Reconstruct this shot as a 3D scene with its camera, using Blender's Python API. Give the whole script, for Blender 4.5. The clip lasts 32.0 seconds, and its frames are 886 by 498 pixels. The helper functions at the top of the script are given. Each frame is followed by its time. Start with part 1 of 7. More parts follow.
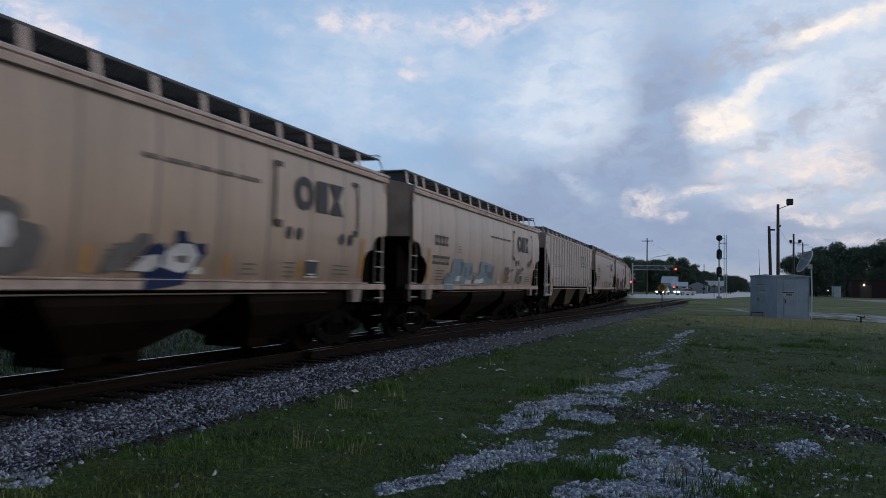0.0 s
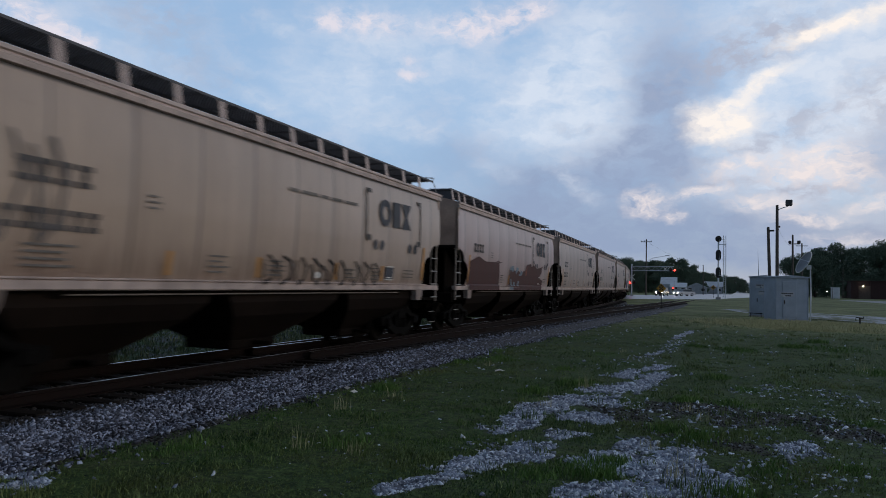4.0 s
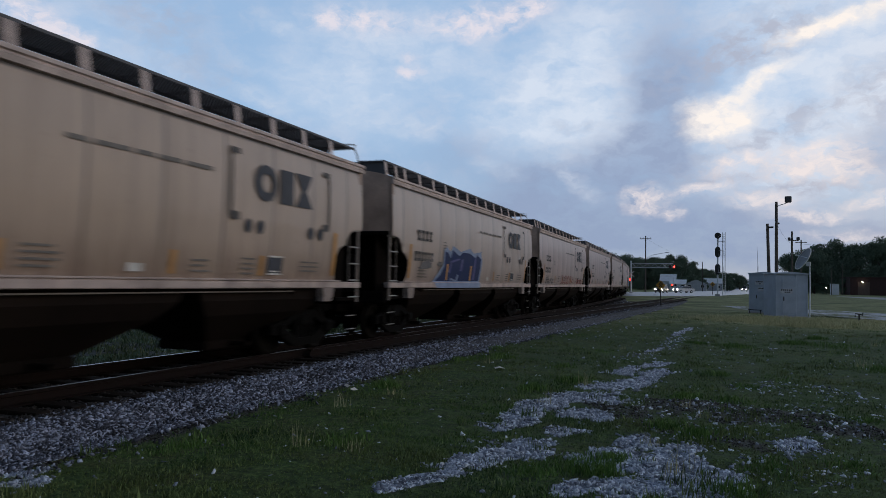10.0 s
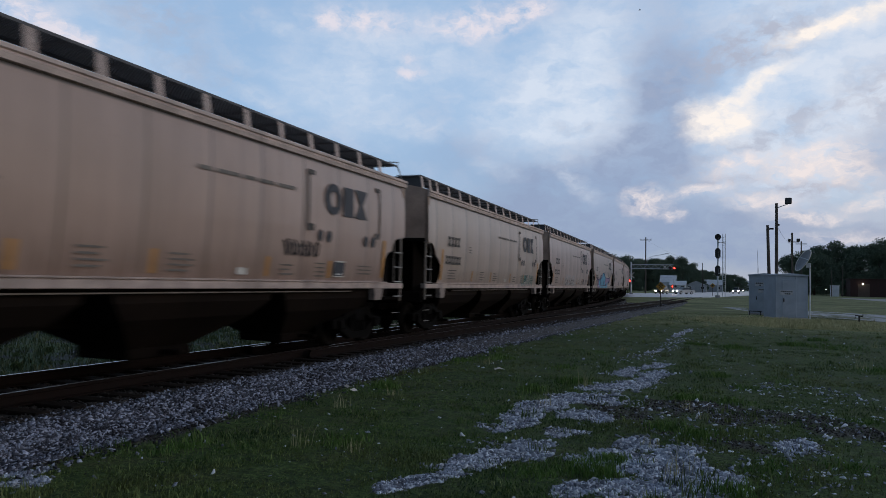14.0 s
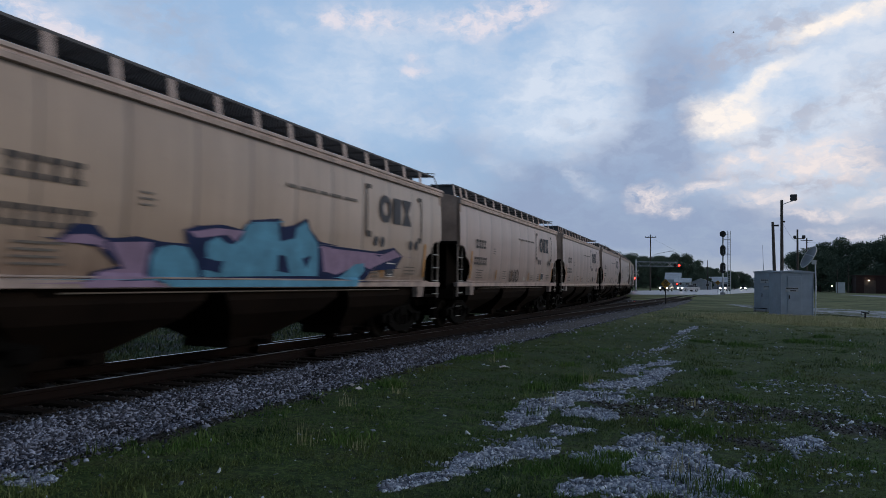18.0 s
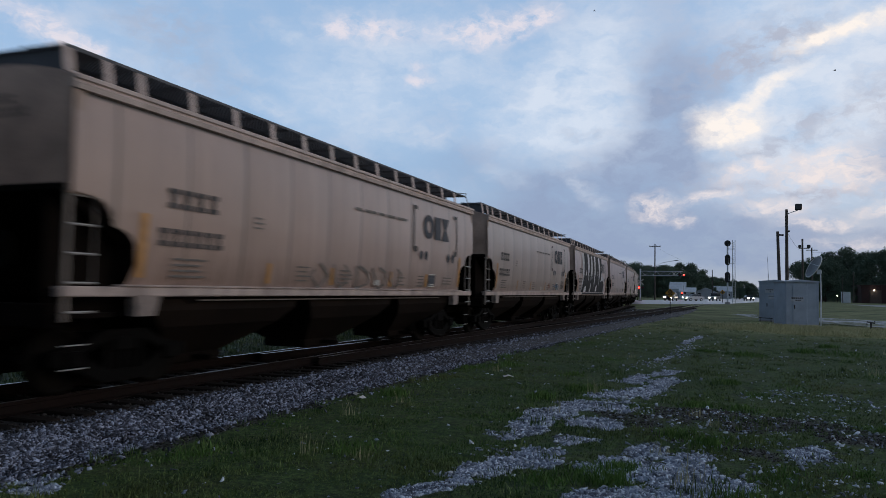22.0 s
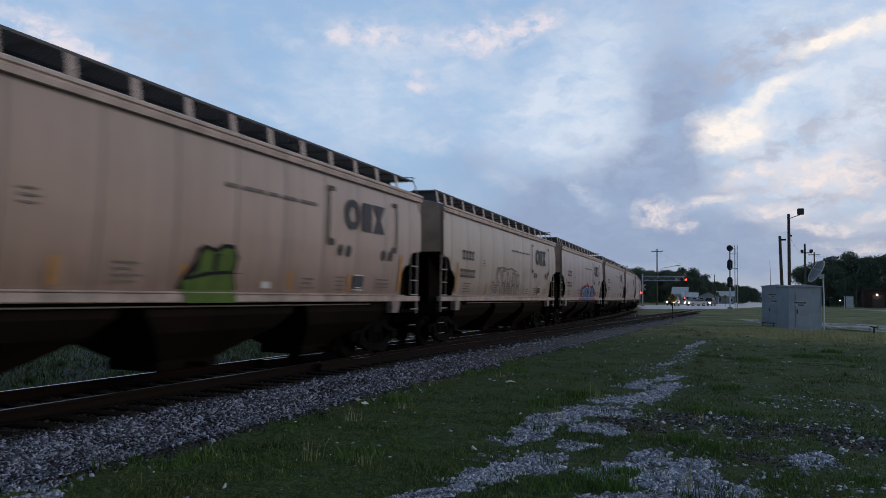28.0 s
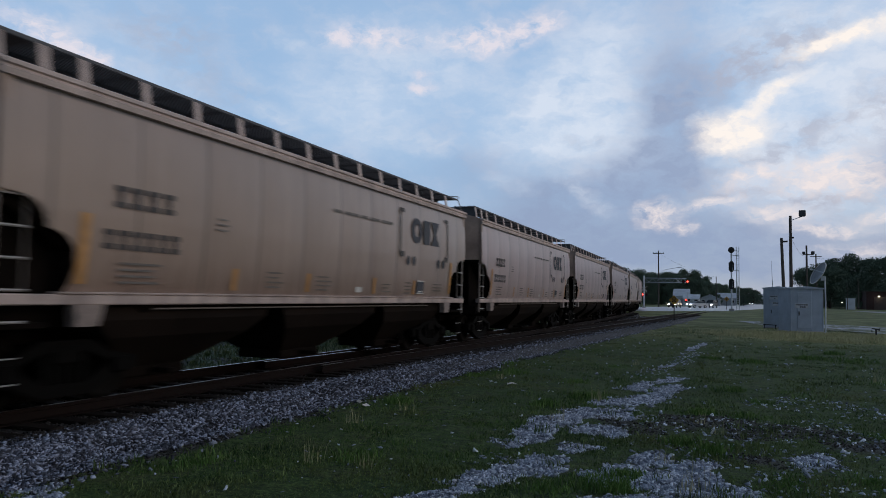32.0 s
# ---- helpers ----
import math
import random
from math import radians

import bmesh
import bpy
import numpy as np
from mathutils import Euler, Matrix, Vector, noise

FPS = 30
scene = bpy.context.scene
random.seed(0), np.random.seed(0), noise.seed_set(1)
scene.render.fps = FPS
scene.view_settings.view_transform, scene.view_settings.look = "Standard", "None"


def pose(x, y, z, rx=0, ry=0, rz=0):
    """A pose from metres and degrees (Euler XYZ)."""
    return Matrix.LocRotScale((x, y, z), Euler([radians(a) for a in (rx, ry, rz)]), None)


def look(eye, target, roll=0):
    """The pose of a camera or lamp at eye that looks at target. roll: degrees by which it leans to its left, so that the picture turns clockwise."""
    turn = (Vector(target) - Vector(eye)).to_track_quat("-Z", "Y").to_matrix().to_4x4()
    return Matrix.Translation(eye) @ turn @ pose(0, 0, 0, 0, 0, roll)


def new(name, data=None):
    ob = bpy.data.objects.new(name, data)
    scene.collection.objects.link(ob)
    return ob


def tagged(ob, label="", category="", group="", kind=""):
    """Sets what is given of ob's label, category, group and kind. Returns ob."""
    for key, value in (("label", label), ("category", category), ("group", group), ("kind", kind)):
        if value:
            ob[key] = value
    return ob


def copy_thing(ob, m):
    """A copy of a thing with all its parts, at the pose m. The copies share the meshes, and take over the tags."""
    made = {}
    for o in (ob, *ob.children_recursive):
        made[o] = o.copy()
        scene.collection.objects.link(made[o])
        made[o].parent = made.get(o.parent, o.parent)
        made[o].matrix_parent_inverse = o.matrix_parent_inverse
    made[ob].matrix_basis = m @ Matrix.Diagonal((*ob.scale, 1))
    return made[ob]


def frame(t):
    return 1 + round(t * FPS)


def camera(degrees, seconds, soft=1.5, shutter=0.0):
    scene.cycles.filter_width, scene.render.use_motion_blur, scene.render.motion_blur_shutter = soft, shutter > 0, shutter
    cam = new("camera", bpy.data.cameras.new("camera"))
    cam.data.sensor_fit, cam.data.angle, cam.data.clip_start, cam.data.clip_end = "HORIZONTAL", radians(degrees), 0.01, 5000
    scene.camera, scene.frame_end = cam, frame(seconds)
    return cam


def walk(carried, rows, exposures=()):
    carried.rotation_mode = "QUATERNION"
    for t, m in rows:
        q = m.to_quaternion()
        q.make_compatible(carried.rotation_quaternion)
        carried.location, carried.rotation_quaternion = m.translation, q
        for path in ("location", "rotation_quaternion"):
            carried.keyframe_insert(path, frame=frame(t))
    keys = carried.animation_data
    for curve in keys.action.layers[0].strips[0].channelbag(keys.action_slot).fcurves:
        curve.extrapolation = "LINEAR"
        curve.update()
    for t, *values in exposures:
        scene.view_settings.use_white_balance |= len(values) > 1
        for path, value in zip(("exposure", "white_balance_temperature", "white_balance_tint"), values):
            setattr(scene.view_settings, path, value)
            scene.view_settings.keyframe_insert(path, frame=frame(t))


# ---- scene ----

# ---- the camera and its walk ----
EYE = Vector((0.0, 0.0, 1.97))
cam = camera(62.04, 32.0, soft=0.65, shutter=0.5)


def aim(yaw, pitch, roll):
    """Camera pose from degrees left of north, degrees up and degrees of lean."""
    a, b = radians(yaw), radians(pitch)
    way = Vector((-math.sin(a) * math.cos(b), math.cos(a) * math.cos(b), math.sin(b)))
    return look(EYE, EYE + way, roll)


PATH = [
    (0.0, 20.734, 2.674, 1.184), (0.5, 20.691, 2.692, 1.3), (1.0, 20.652, 2.805, 1.396),
    (1.5, 20.548, 2.856, 1.447), (2.0, 20.743, 2.791, 1.485), (2.5, 20.701, 2.826, 1.279),
    (3.0, 20.646, 2.671, 1.331), (3.5, 20.631, 2.697, 1.287), (5.5, 20.807, 2.748, 1.16),
    (6.0, 20.586, 2.754, 1.283), (6.5, 20.582, 2.645, 1.311), (7.0, 20.746, 2.619, 1.264),
    (7.5, 20.577, 2.487, 1.149), (8.0, 20.66, 2.613, 1.17), (8.5, 20.64, 2.574, 1.203),
    (9.0, 20.523, 2.683, 1.163), (9.5, 20.663, 2.545, 1.14), (10.0, 20.626, 2.526, 1.081),
    (10.5, 20.652, 2.494, 1.141), (11.0, 20.643, 2.553, 1.148), (11.5, 20.518, 2.5, 0.975),
    (12.0, 20.459, 2.507, 0.836), (12.5, 20.353, 2.465, 0.78), (13.0, 20.615, 2.51, 0.828),
    (13.5, 20.455, 2.558, 0.97), (14.0, 20.636, 2.586, 1.2), (14.5, 20.673, 2.701, 1.204),
    (16.5, 20.838, 2.62, 0.961), (17.0, 20.926, 2.496, 0.898), (17.5, 20.928, 2.424, 0.981),
    (18.0, 20.977, 2.444, 0.969), (18.5, 21.032, 2.68, 0.797), (19.0, 20.939, 2.815, 0.778),
    (19.5, 21.159, 3.086, 0.843), (20.0, 21.123, 3.11, 0.92), (20.5, 21.158, 3.114, 0.927),
    (21.0, 21.157, 3.054, 1.035), (21.5, 21.167, 3.139, 1.142), (22.0, 21.306, 3.127, 1.094),
    (22.5, 21.201, 3.18, 1.09), (23.0, 21.446, 3.374, 1.018), (23.5, 21.244, 3.508, 1.056),
    (24.0, 21.262, 3.639, 1.079), (24.5, 21.403, 3.628, 0.914), (25.0, 21.466, 3.624, 0.83),
    (25.5, 21.484, 3.47, 0.808), (27.5, 21.411, 3.63, 0.875), (28.0, 21.463, 3.556, 0.96),
    (28.5, 21.585, 3.568, 1.066), (29.0, 21.514, 3.537, 0.903), (29.5, 21.411, 3.575, 1.067),
    (30.0, 21.57, 3.571, 1.072), (30.5, 21.511, 3.728, 1.022), (31.0, 21.558, 3.747, 0.982),
    (31.5, 21.436, 3.687, 0.968), (32.0, 21.571, 3.695, 0.973)
]
walk(cam, [(t, aim(a, b, c)) for t, a, b, c in PATH], exposures=[(0.0, 0.0), (32.0, 0.0)])

# ---- sky, sun ----
world = bpy.data.worlds.new("dusk_sky")
scene.world = world
world.use_nodes = True


class Nodes:
    """Short hand for node trees."""

    def __init__(self, tree):
        self.tree = tree
        tree.nodes.clear()

    def link(self, a, b):
        self.tree.links.new(a, b)

    def math(self, op, a, b=0.0, c=0.0, clamp=False):
        node = self.tree.nodes.new("ShaderNodeMath")
        node.operation, node.use_clamp = op, clamp
        for i, v in enumerate((a, b, c)):
            if hasattr(v, "is_output"):
                self.link(v, node.inputs[i])
            else:
                node.inputs[i].default_value = v
        return node.outputs[0]

    def mix(self, f, a, b, blend="MIX"):
        node = self.tree.nodes.new("ShaderNodeMix")
        node.data_type, node.blend_type = "RGBA", blend
        for i, v in ((0, f), (6, a), (7, b)):
            if hasattr(v, "is_output"):
                self.link(v, node.inputs[i])
            else:
                node.inputs[i].default_value = v if i == 0 else (*v, 1.0)
        return node.outputs[2]

    def noise(self, vector, scale, detail=3.0, rough=0.55):
        node = self.tree.nodes.new("ShaderNodeTexNoise")
        node.inputs["Scale"].default_value = scale
        node.inputs["Detail"].default_value = detail
        node.inputs["Roughness"].default_value = rough
        if vector is not None:
            self.link(vector, node.inputs["Vector"])
        return node

    def ramp(self, value, lo, hi, a=0.0, b=1.0, smooth=False):
        node = self.tree.nodes.new("ShaderNodeMapRange")
        node.interpolation_type = "SMOOTHSTEP" if smooth else "LINEAR"
        self.link(value, node.inputs[0])
        for i, v in enumerate((lo, hi, a, b)):
            node.inputs[i + 1].default_value = v
        return node.outputs[0]

    def mapping(self, vector, loc=(0, 0, 0), rot=(0, 0, 0), scale=(1, 1, 1), kind="POINT"):
        node = self.tree.nodes.new("ShaderNodeMapping")
        node.vector_type = kind
        self.link(vector, node.inputs[0])
        for i, v in enumerate((loc, rot, scale)):
            node.inputs[i + 1].default_value = v
        return node.outputs[0]


# cloud banks: azimuth and elevation in degrees, radii, lean, power
LIT = [(2.4, 14.4, 2.5, 0.50, 27, 0.8), (-0.6, 11.9, 2.0, 1.4, -20, 1.0), (1.2, 12.4, 1.4, 1.1, 0, 0.7), (8.2, 18.2, 4.2, 0.55, 14, 0.85), (5.4, 17.5, 1.8, 0.4, 18, 0.4)]
ROSY = [(-27.1, 19.5, 3.2, 1.0, 0, 0.9), (-30.6, 19.2, 1.2, 0.6, 0, 0.7), (-16.5, 20.1, 3.6, 1.1, 12, 0.9), (-14.0, 20.6, 1.4, 0.6, 20, 0.9), (-20.0, 19.4, 3.6, 1.0, 0, 0.65),
        (-23.5, 15.9, 1.2, 0.45, 10, 0.8), (-23.4, 16.9, 0.9, 0.35, 0, 0.55), (-50.1, 17.0, 3.0, 1.0, -25, 1.0), (-47.8, 16.1, 1.4, 0.55, -20, 0.8)]
PUFFS = [(-5.4, 6.4, 1.5, 1.0, 0, 0.9), (-3.3, 5.3, 0.7, 0.45, 0, 0.7), (1.2, 8.9, 2.1, 0.6, 8, 0.8), (6.5, 9.4, 2.6, 0.9, 5, 0.9), (8.0, 8.0, 1.8, 0.8, 0, 0.75),
         (4.3, 8.2, 1.8, 0.6, 0, 0.7), (-1.2, 7.2, 2.2, 0.5, 10, 0.7), (2.9, 6.3, 2.2, 0.6, 0, 0.75), (5.9, 5.1, 2.4, 0.45, -5, 0.8), (9.7, 6.0, 1.8, 0.5, 8, 0.7), (7.7, 3.6, 2.6, 0.4, 0, 0.5)]
WISPS = [(-33.6, 18.8, 1.6, 0.6, -20, 0.5), (-34.9, 13.6, 2.2, 0.7, -20, 0.7), (-10.4, 7.7, 1.9, 0.55, -35, 0.7), (-25.6, 12.3, 2.8, 0.8, -10, 0.5), (-22.3, 11.8, 2.4, 0.8, 0, 0.5),
         (-36.5, 16.0, 2.0, 0.5, -15, 0.35), (-12.0, 9.9, 2.2, 0.8, 0, 0.4), (-16.5, 9.0, 2.0, 0.6, -20, 0.4)]
VEIL = [(-9.4, 15.8, 4.2, 5.3, 0, 0.95), (-13.3, 13.0, 5.3, 3.5, 0, 0.85), (7.8, 14.1, 4.8, 3.1, 10, 1.0), (-24.4, 17.5, 7.5, 3.2, 0, 0.55), (2.3, 11.1, 6.6, 3.1, 0, 0.9),
        (-28.7, 13.6, 5.3, 2.4, -15, 0.5), (6.7, 6.9, 5.7, 3.1, 0, 0.6), (-7.7, 11.0, 2.6, 1.8, 0, 0.6), (-46.0, 15.0, 6.0, 4.0, -20, 0.3), (8.5, 16.0, 7.0, 3.8, 10, 0.85), (1.0, 19.5, 6.0, 2.0, 0, 0.6)]
GREY = [(-4.0, 15.9, 3.4, 5.2, -8, 0.5), (-3.6, 11.9, 2.7, 4.4, 10, 0.7), (-6.0, 9.0, 3.3, 2.7, 0, 0.8), (-10.7, 8.7, 4.8, 1.9, 0, 0.6), (-14.1, 6.8, 3.9, 2.0, 0, 0.7),
        (-8.9, 4.6, 11.0, 2.0, 0, 0.85), (1.2, 4.0, 11.4, 1.7, 0, 0.85), (7.3, 2.6, 8.8, 1.5, 0, 0.9), (9.6, 9.1, 1.8, 1.5, 0, 0.7), (-19.0, 10.0, 3.1, 1.5, 0, 0.4)]
SHADED = [(0.4, 16.8, 5.3, 1.6, 22, 0.75), (3.5, 17.0, 3.9, 1.1, 18, 0.6), (5.3, 12.3, 2.3, 0.65, 10, 0.7), (4.5, 11.0, 2.6, 0.6, 5, 0.6), (9.9, 12.8, 2.3, 2.3, 20, 0.65), (1.6, 10.1, 1.8, 0.4, 0, 0.55),
          (6.0, 7.2, 2.6, 0.45, 0, 0.55), (-42.9, 18.5, 3.5, 1.4, 0, 0.5), (-40.1, 15.6, 3.9, 1.6, -15, 0.35), (-10.5, 12.0, 1.8, 0.4, 0, 0.4), (0.5, 8.0, 1.6, 0.35, 0, 0.5), (5.0, 7.4, 6.5, 2.6, 0, 0.55), (-1.5, 8.6, 1.8, 1.0, 20, 0.5)]
w = Nodes(world.node_tree)
co = w.tree.nodes.new("ShaderNodeTexCoord").outputs["Generated"]
sep = w.tree.nodes.new("ShaderNodeSeparateXYZ")
w.link(co, sep.inputs[0])
az = w.math("MULTIPLY", w.math("ARCTAN2", sep.outputs[0], sep.outputs[1]), 57.2958)
el = w.math("MULTIPLY", w.math("ARCSINE", sep.outputs[2]), 57.2958)
com = w.tree.nodes.new("ShaderNodeCombineXYZ")
w.link(az, com.inputs[0])
w.link(el, com.inputs[1])
plane = com.outputs[0]


def warp(vector, scale, amount, stretch):
    n = w.noise(w.mapping(plane, scale=(1, stretch, 1)), scale, 5.0, 0.6)
    a = w.tree.nodes.new("ShaderNodeVectorMath")
    a.operation = "SUBTRACT"
    w.link(n.outputs["Color"], a.inputs[0])
    a.inputs[1].default_value = (0.5, 0.5, 0.5)
    b = w.tree.nodes.new("ShaderNodeVectorMath")
    b.operation = "MULTIPLY_ADD"
    w.link(a.outputs[0], b.inputs[0])
    b.inputs[1].default_value = (amount, amount * 0.7, 0)
    w.link(vector, b.inputs[2])
    return b.outputs[0]


bent = warp(warp(plane, 0.25, 2.2, 1.5), 0.9, 1.3, 1.5)


def banks(rows):
    """Soft-edged lobes that add up where they meet."""
    total = None
    for a, e, ra, re, lean, power in rows:
        v = w.mapping(bent, (a, e, 0), (0, 0, radians(lean)), (ra * 1.7, re * 1.7, 1), "TEXTURE")
        n = w.tree.nodes.new("ShaderNodeVectorMath")
        n.operation = "LENGTH"
        w.link(v, n.inputs[0])
        f = w.ramp(n.outputs["Value"], 1.0, 0.1, 0.0, power, True)
        total = f if total is None else w.math("ADD", total, f)
    return w.math("MINIMUM", total, 1.0)


wisp = w.noise(w.mapping(bent, scale=(1, 1.9, 1)), 0.30, 9.0, 0.60).outputs[0]
puff = w.noise(w.mapping(bent, (13, 4, 0), scale=(1, 1.5, 1)), 0.62, 7.0, 0.60).outputs[0]
wide = w.noise(w.mapping(plane, (31, 7, 0), scale=(1, 1.8, 1)), 0.07, 5.0, 0.55).outputs[0]
air = w.tree.nodes.new("ShaderNodeTexSky")
air.sky_type, air.sun_disc = "NISHITA", False
air.sun_elevation, air.sun_rotation = radians(9), radians(62)
air.air_density, air.dust_density, air.ozone_density = 1.0, 0.6, 3.0
blue = w.mix(w.ramp(el, 1, 14, 0, 1, True), (0.29, 0.345, 0.49), (0.31, 0.455, 0.665))
base = w.mix(0.04, blue, air.outputs[0])


def torn(bank, texture, least, lo, hi, most, a=0.30, b=0.66):
    """A cloud bank that thins out unevenly towards its edge."""
    return w.ramp(w.math("MULTIPLY", bank, w.ramp(texture, a, b, least, 1.35)), lo, hi, 0.0, most)


# thin broken cover over the whole dome
cover = w.math("ADD", w.ramp(wide, 0.35, 0.65, 0.05, 0.5), w.ramp(az, -30, 0, 0.0, 0.3, True))
cover = w.ramp(w.math("ADD", cover, w.math("MULTIPLY", w.math("SUBTRACT", wisp, 0.5), 2.6)), 0.0, 1.3, 0.0, 0.7, True)
cover = w.math("MULTIPLY", cover, w.ramp(el, 1, 7, 0.25, 1.0, True))
sky = w.mix(cover, base, (0.50, 0.575, 0.73))
sky = w.mix(torn(banks(VEIL), wisp, 0.45, 0.0, 1.15, 0.85), sky, (0.70, 0.775, 0.895))
sky = w.mix(torn(banks(GREY), wisp, 0.55, 0.0, 1.1, 0.88), sky, (0.285, 0.36, 0.53))
sky = w.mix(torn(banks(SHADED), puff, 0.1, 0.0, 1.1, 0.8, 0.38, 0.60), sky, (0.42, 0.45, 0.56))
sky = w.mix(torn(banks(WISPS), puff, 0.1, 0.0, 1.25, 0.7), sky, (0.70, 0.74, 0.83))
sky = w.mix(torn(banks(PUFFS), puff, 0.05, 0.0, 1.0, 0.85, 0.35, 0.63), sky, (0.92, 0.82, 0.80))
sky = w.mix(torn(banks(ROSY), puff, 0.05, 0.0, 1.15, 0.75, 0.36, 0.62), sky, (0.86, 0.78, 0.82))
sky = w.mix(torn(banks(LIT), puff, 0.35, 0.0, 0.95, 0.97), sky, (1.0, 0.92, 0.86))
# towards the sunset the cloud glows warmer
turn = w.math("COSINE", w.math("MULTIPLY", w.math("SUBTRACT", az, 75.0), 0.0174533))
glow = w.math("MULTIPLY", w.ramp(turn, 0.2, 1.0, 0, 1, True), w.ramp(el, 2, 40, 1.0, 0.0, True))
sky = w.mix(w.math("MULTIPLY", glow, 0.55), sky, (0.95, 0.76, 0.62))
# dusk: darker overhead and away from the sunset
dusk = w.math("MULTIPLY", w.ramp(el, 22, 55, 1.0, 0.30, True), w.ramp(w.math("COSINE", w.math("MULTIPLY", w.math("SUBTRACT", az, 25.0), 0.0174533)), -0.6, 0.15, 0.45, 1.0, True))
sky = w.mix(1.0, sky, dusk, "MULTIPLY")
back = w.tree.nodes.new("ShaderNodeBackground")
w.link(sky, back.inputs[0])
back.inputs[1].default_value = 1.0
out = w.tree.nodes.new("ShaderNodeOutputWorld")
w.link(back.outputs[0], out.inputs[0])

sun = new("sun", bpy.data.lights.new("sun", "SUN"))
sun.data.energy, sun.data.angle, sun.data.color = 0.35, radians(25), (1.0, 0.86, 0.74)
sun.matrix_world = look((math.sin(radians(75)) * 50, math.cos(radians(75)) * 50, 14), (0, 0, 0))

# ---- materials ----


def mat(name, color, rough=0.7, metal=0.0, scale=3.0, vary=0.25, fine=40.0, bump=0.15, tint=None, random_vary=0.0, emit=0.0, depth=0.01, spec=0.5):
    """A surface with broad stains and fine grain, at true size."""
    m = bpy.data.materials.new(name)
    m.use_nodes = True
    n = Nodes(m.node_tree)
    co = n.tree.nodes.new("ShaderNodeTexCoord").outputs["Object"]
    a = n.noise(co, scale, 4.0).outputs[0]
    b = n.noise(co, fine, 3.0).outputs[0]
    dark = tuple(c * (1 - vary) for c in color)
    lite = tint or tuple(min(1, c * (1 + vary)) for c in color)
    c = n.mix(n.ramp(a, 0.3, 0.7), dark, lite)
    c = n.mix(n.ramp(b, 0.25, 0.75, 0.0, vary), c, tuple(x * 0.4 for x in color))
    if random_vary:
        r = n.tree.nodes.new("ShaderNodeObjectInfo").outputs["Random"]
        c = n.mix(n.ramp(r, 0, 1, 0, random_vary), c, tuple(x * 0.35 for x in color))
    p = n.tree.nodes.new("ShaderNodeBsdfPrincipled")
    n.link(c, p.inputs["Base Color"])
    n.link(n.ramp(a, 0.2, 0.8, max(0.05, rough - 0.12), min(1, rough + 0.12)), p.inputs["Roughness"])
    p.inputs["Metallic"].default_value = metal
    p.inputs["Specular IOR Level"].default_value = spec
    if emit:
        n.link(c, p.inputs["Emission Color"])
        p.inputs["Emission Strength"].default_value = emit
    if bump:
        u = n.tree.nodes.new("ShaderNodeBump")
        u.inputs["Strength"].default_value, u.inputs["Distance"].default_value = bump, depth
        n.link(b, u.inputs["Height"])
        n.link(u.outputs[0], p.inputs["Normal"])
    o = n.tree.nodes.new("ShaderNodeOutputMaterial")
    n.link(p.outputs[0], o.inputs[0])
    return m


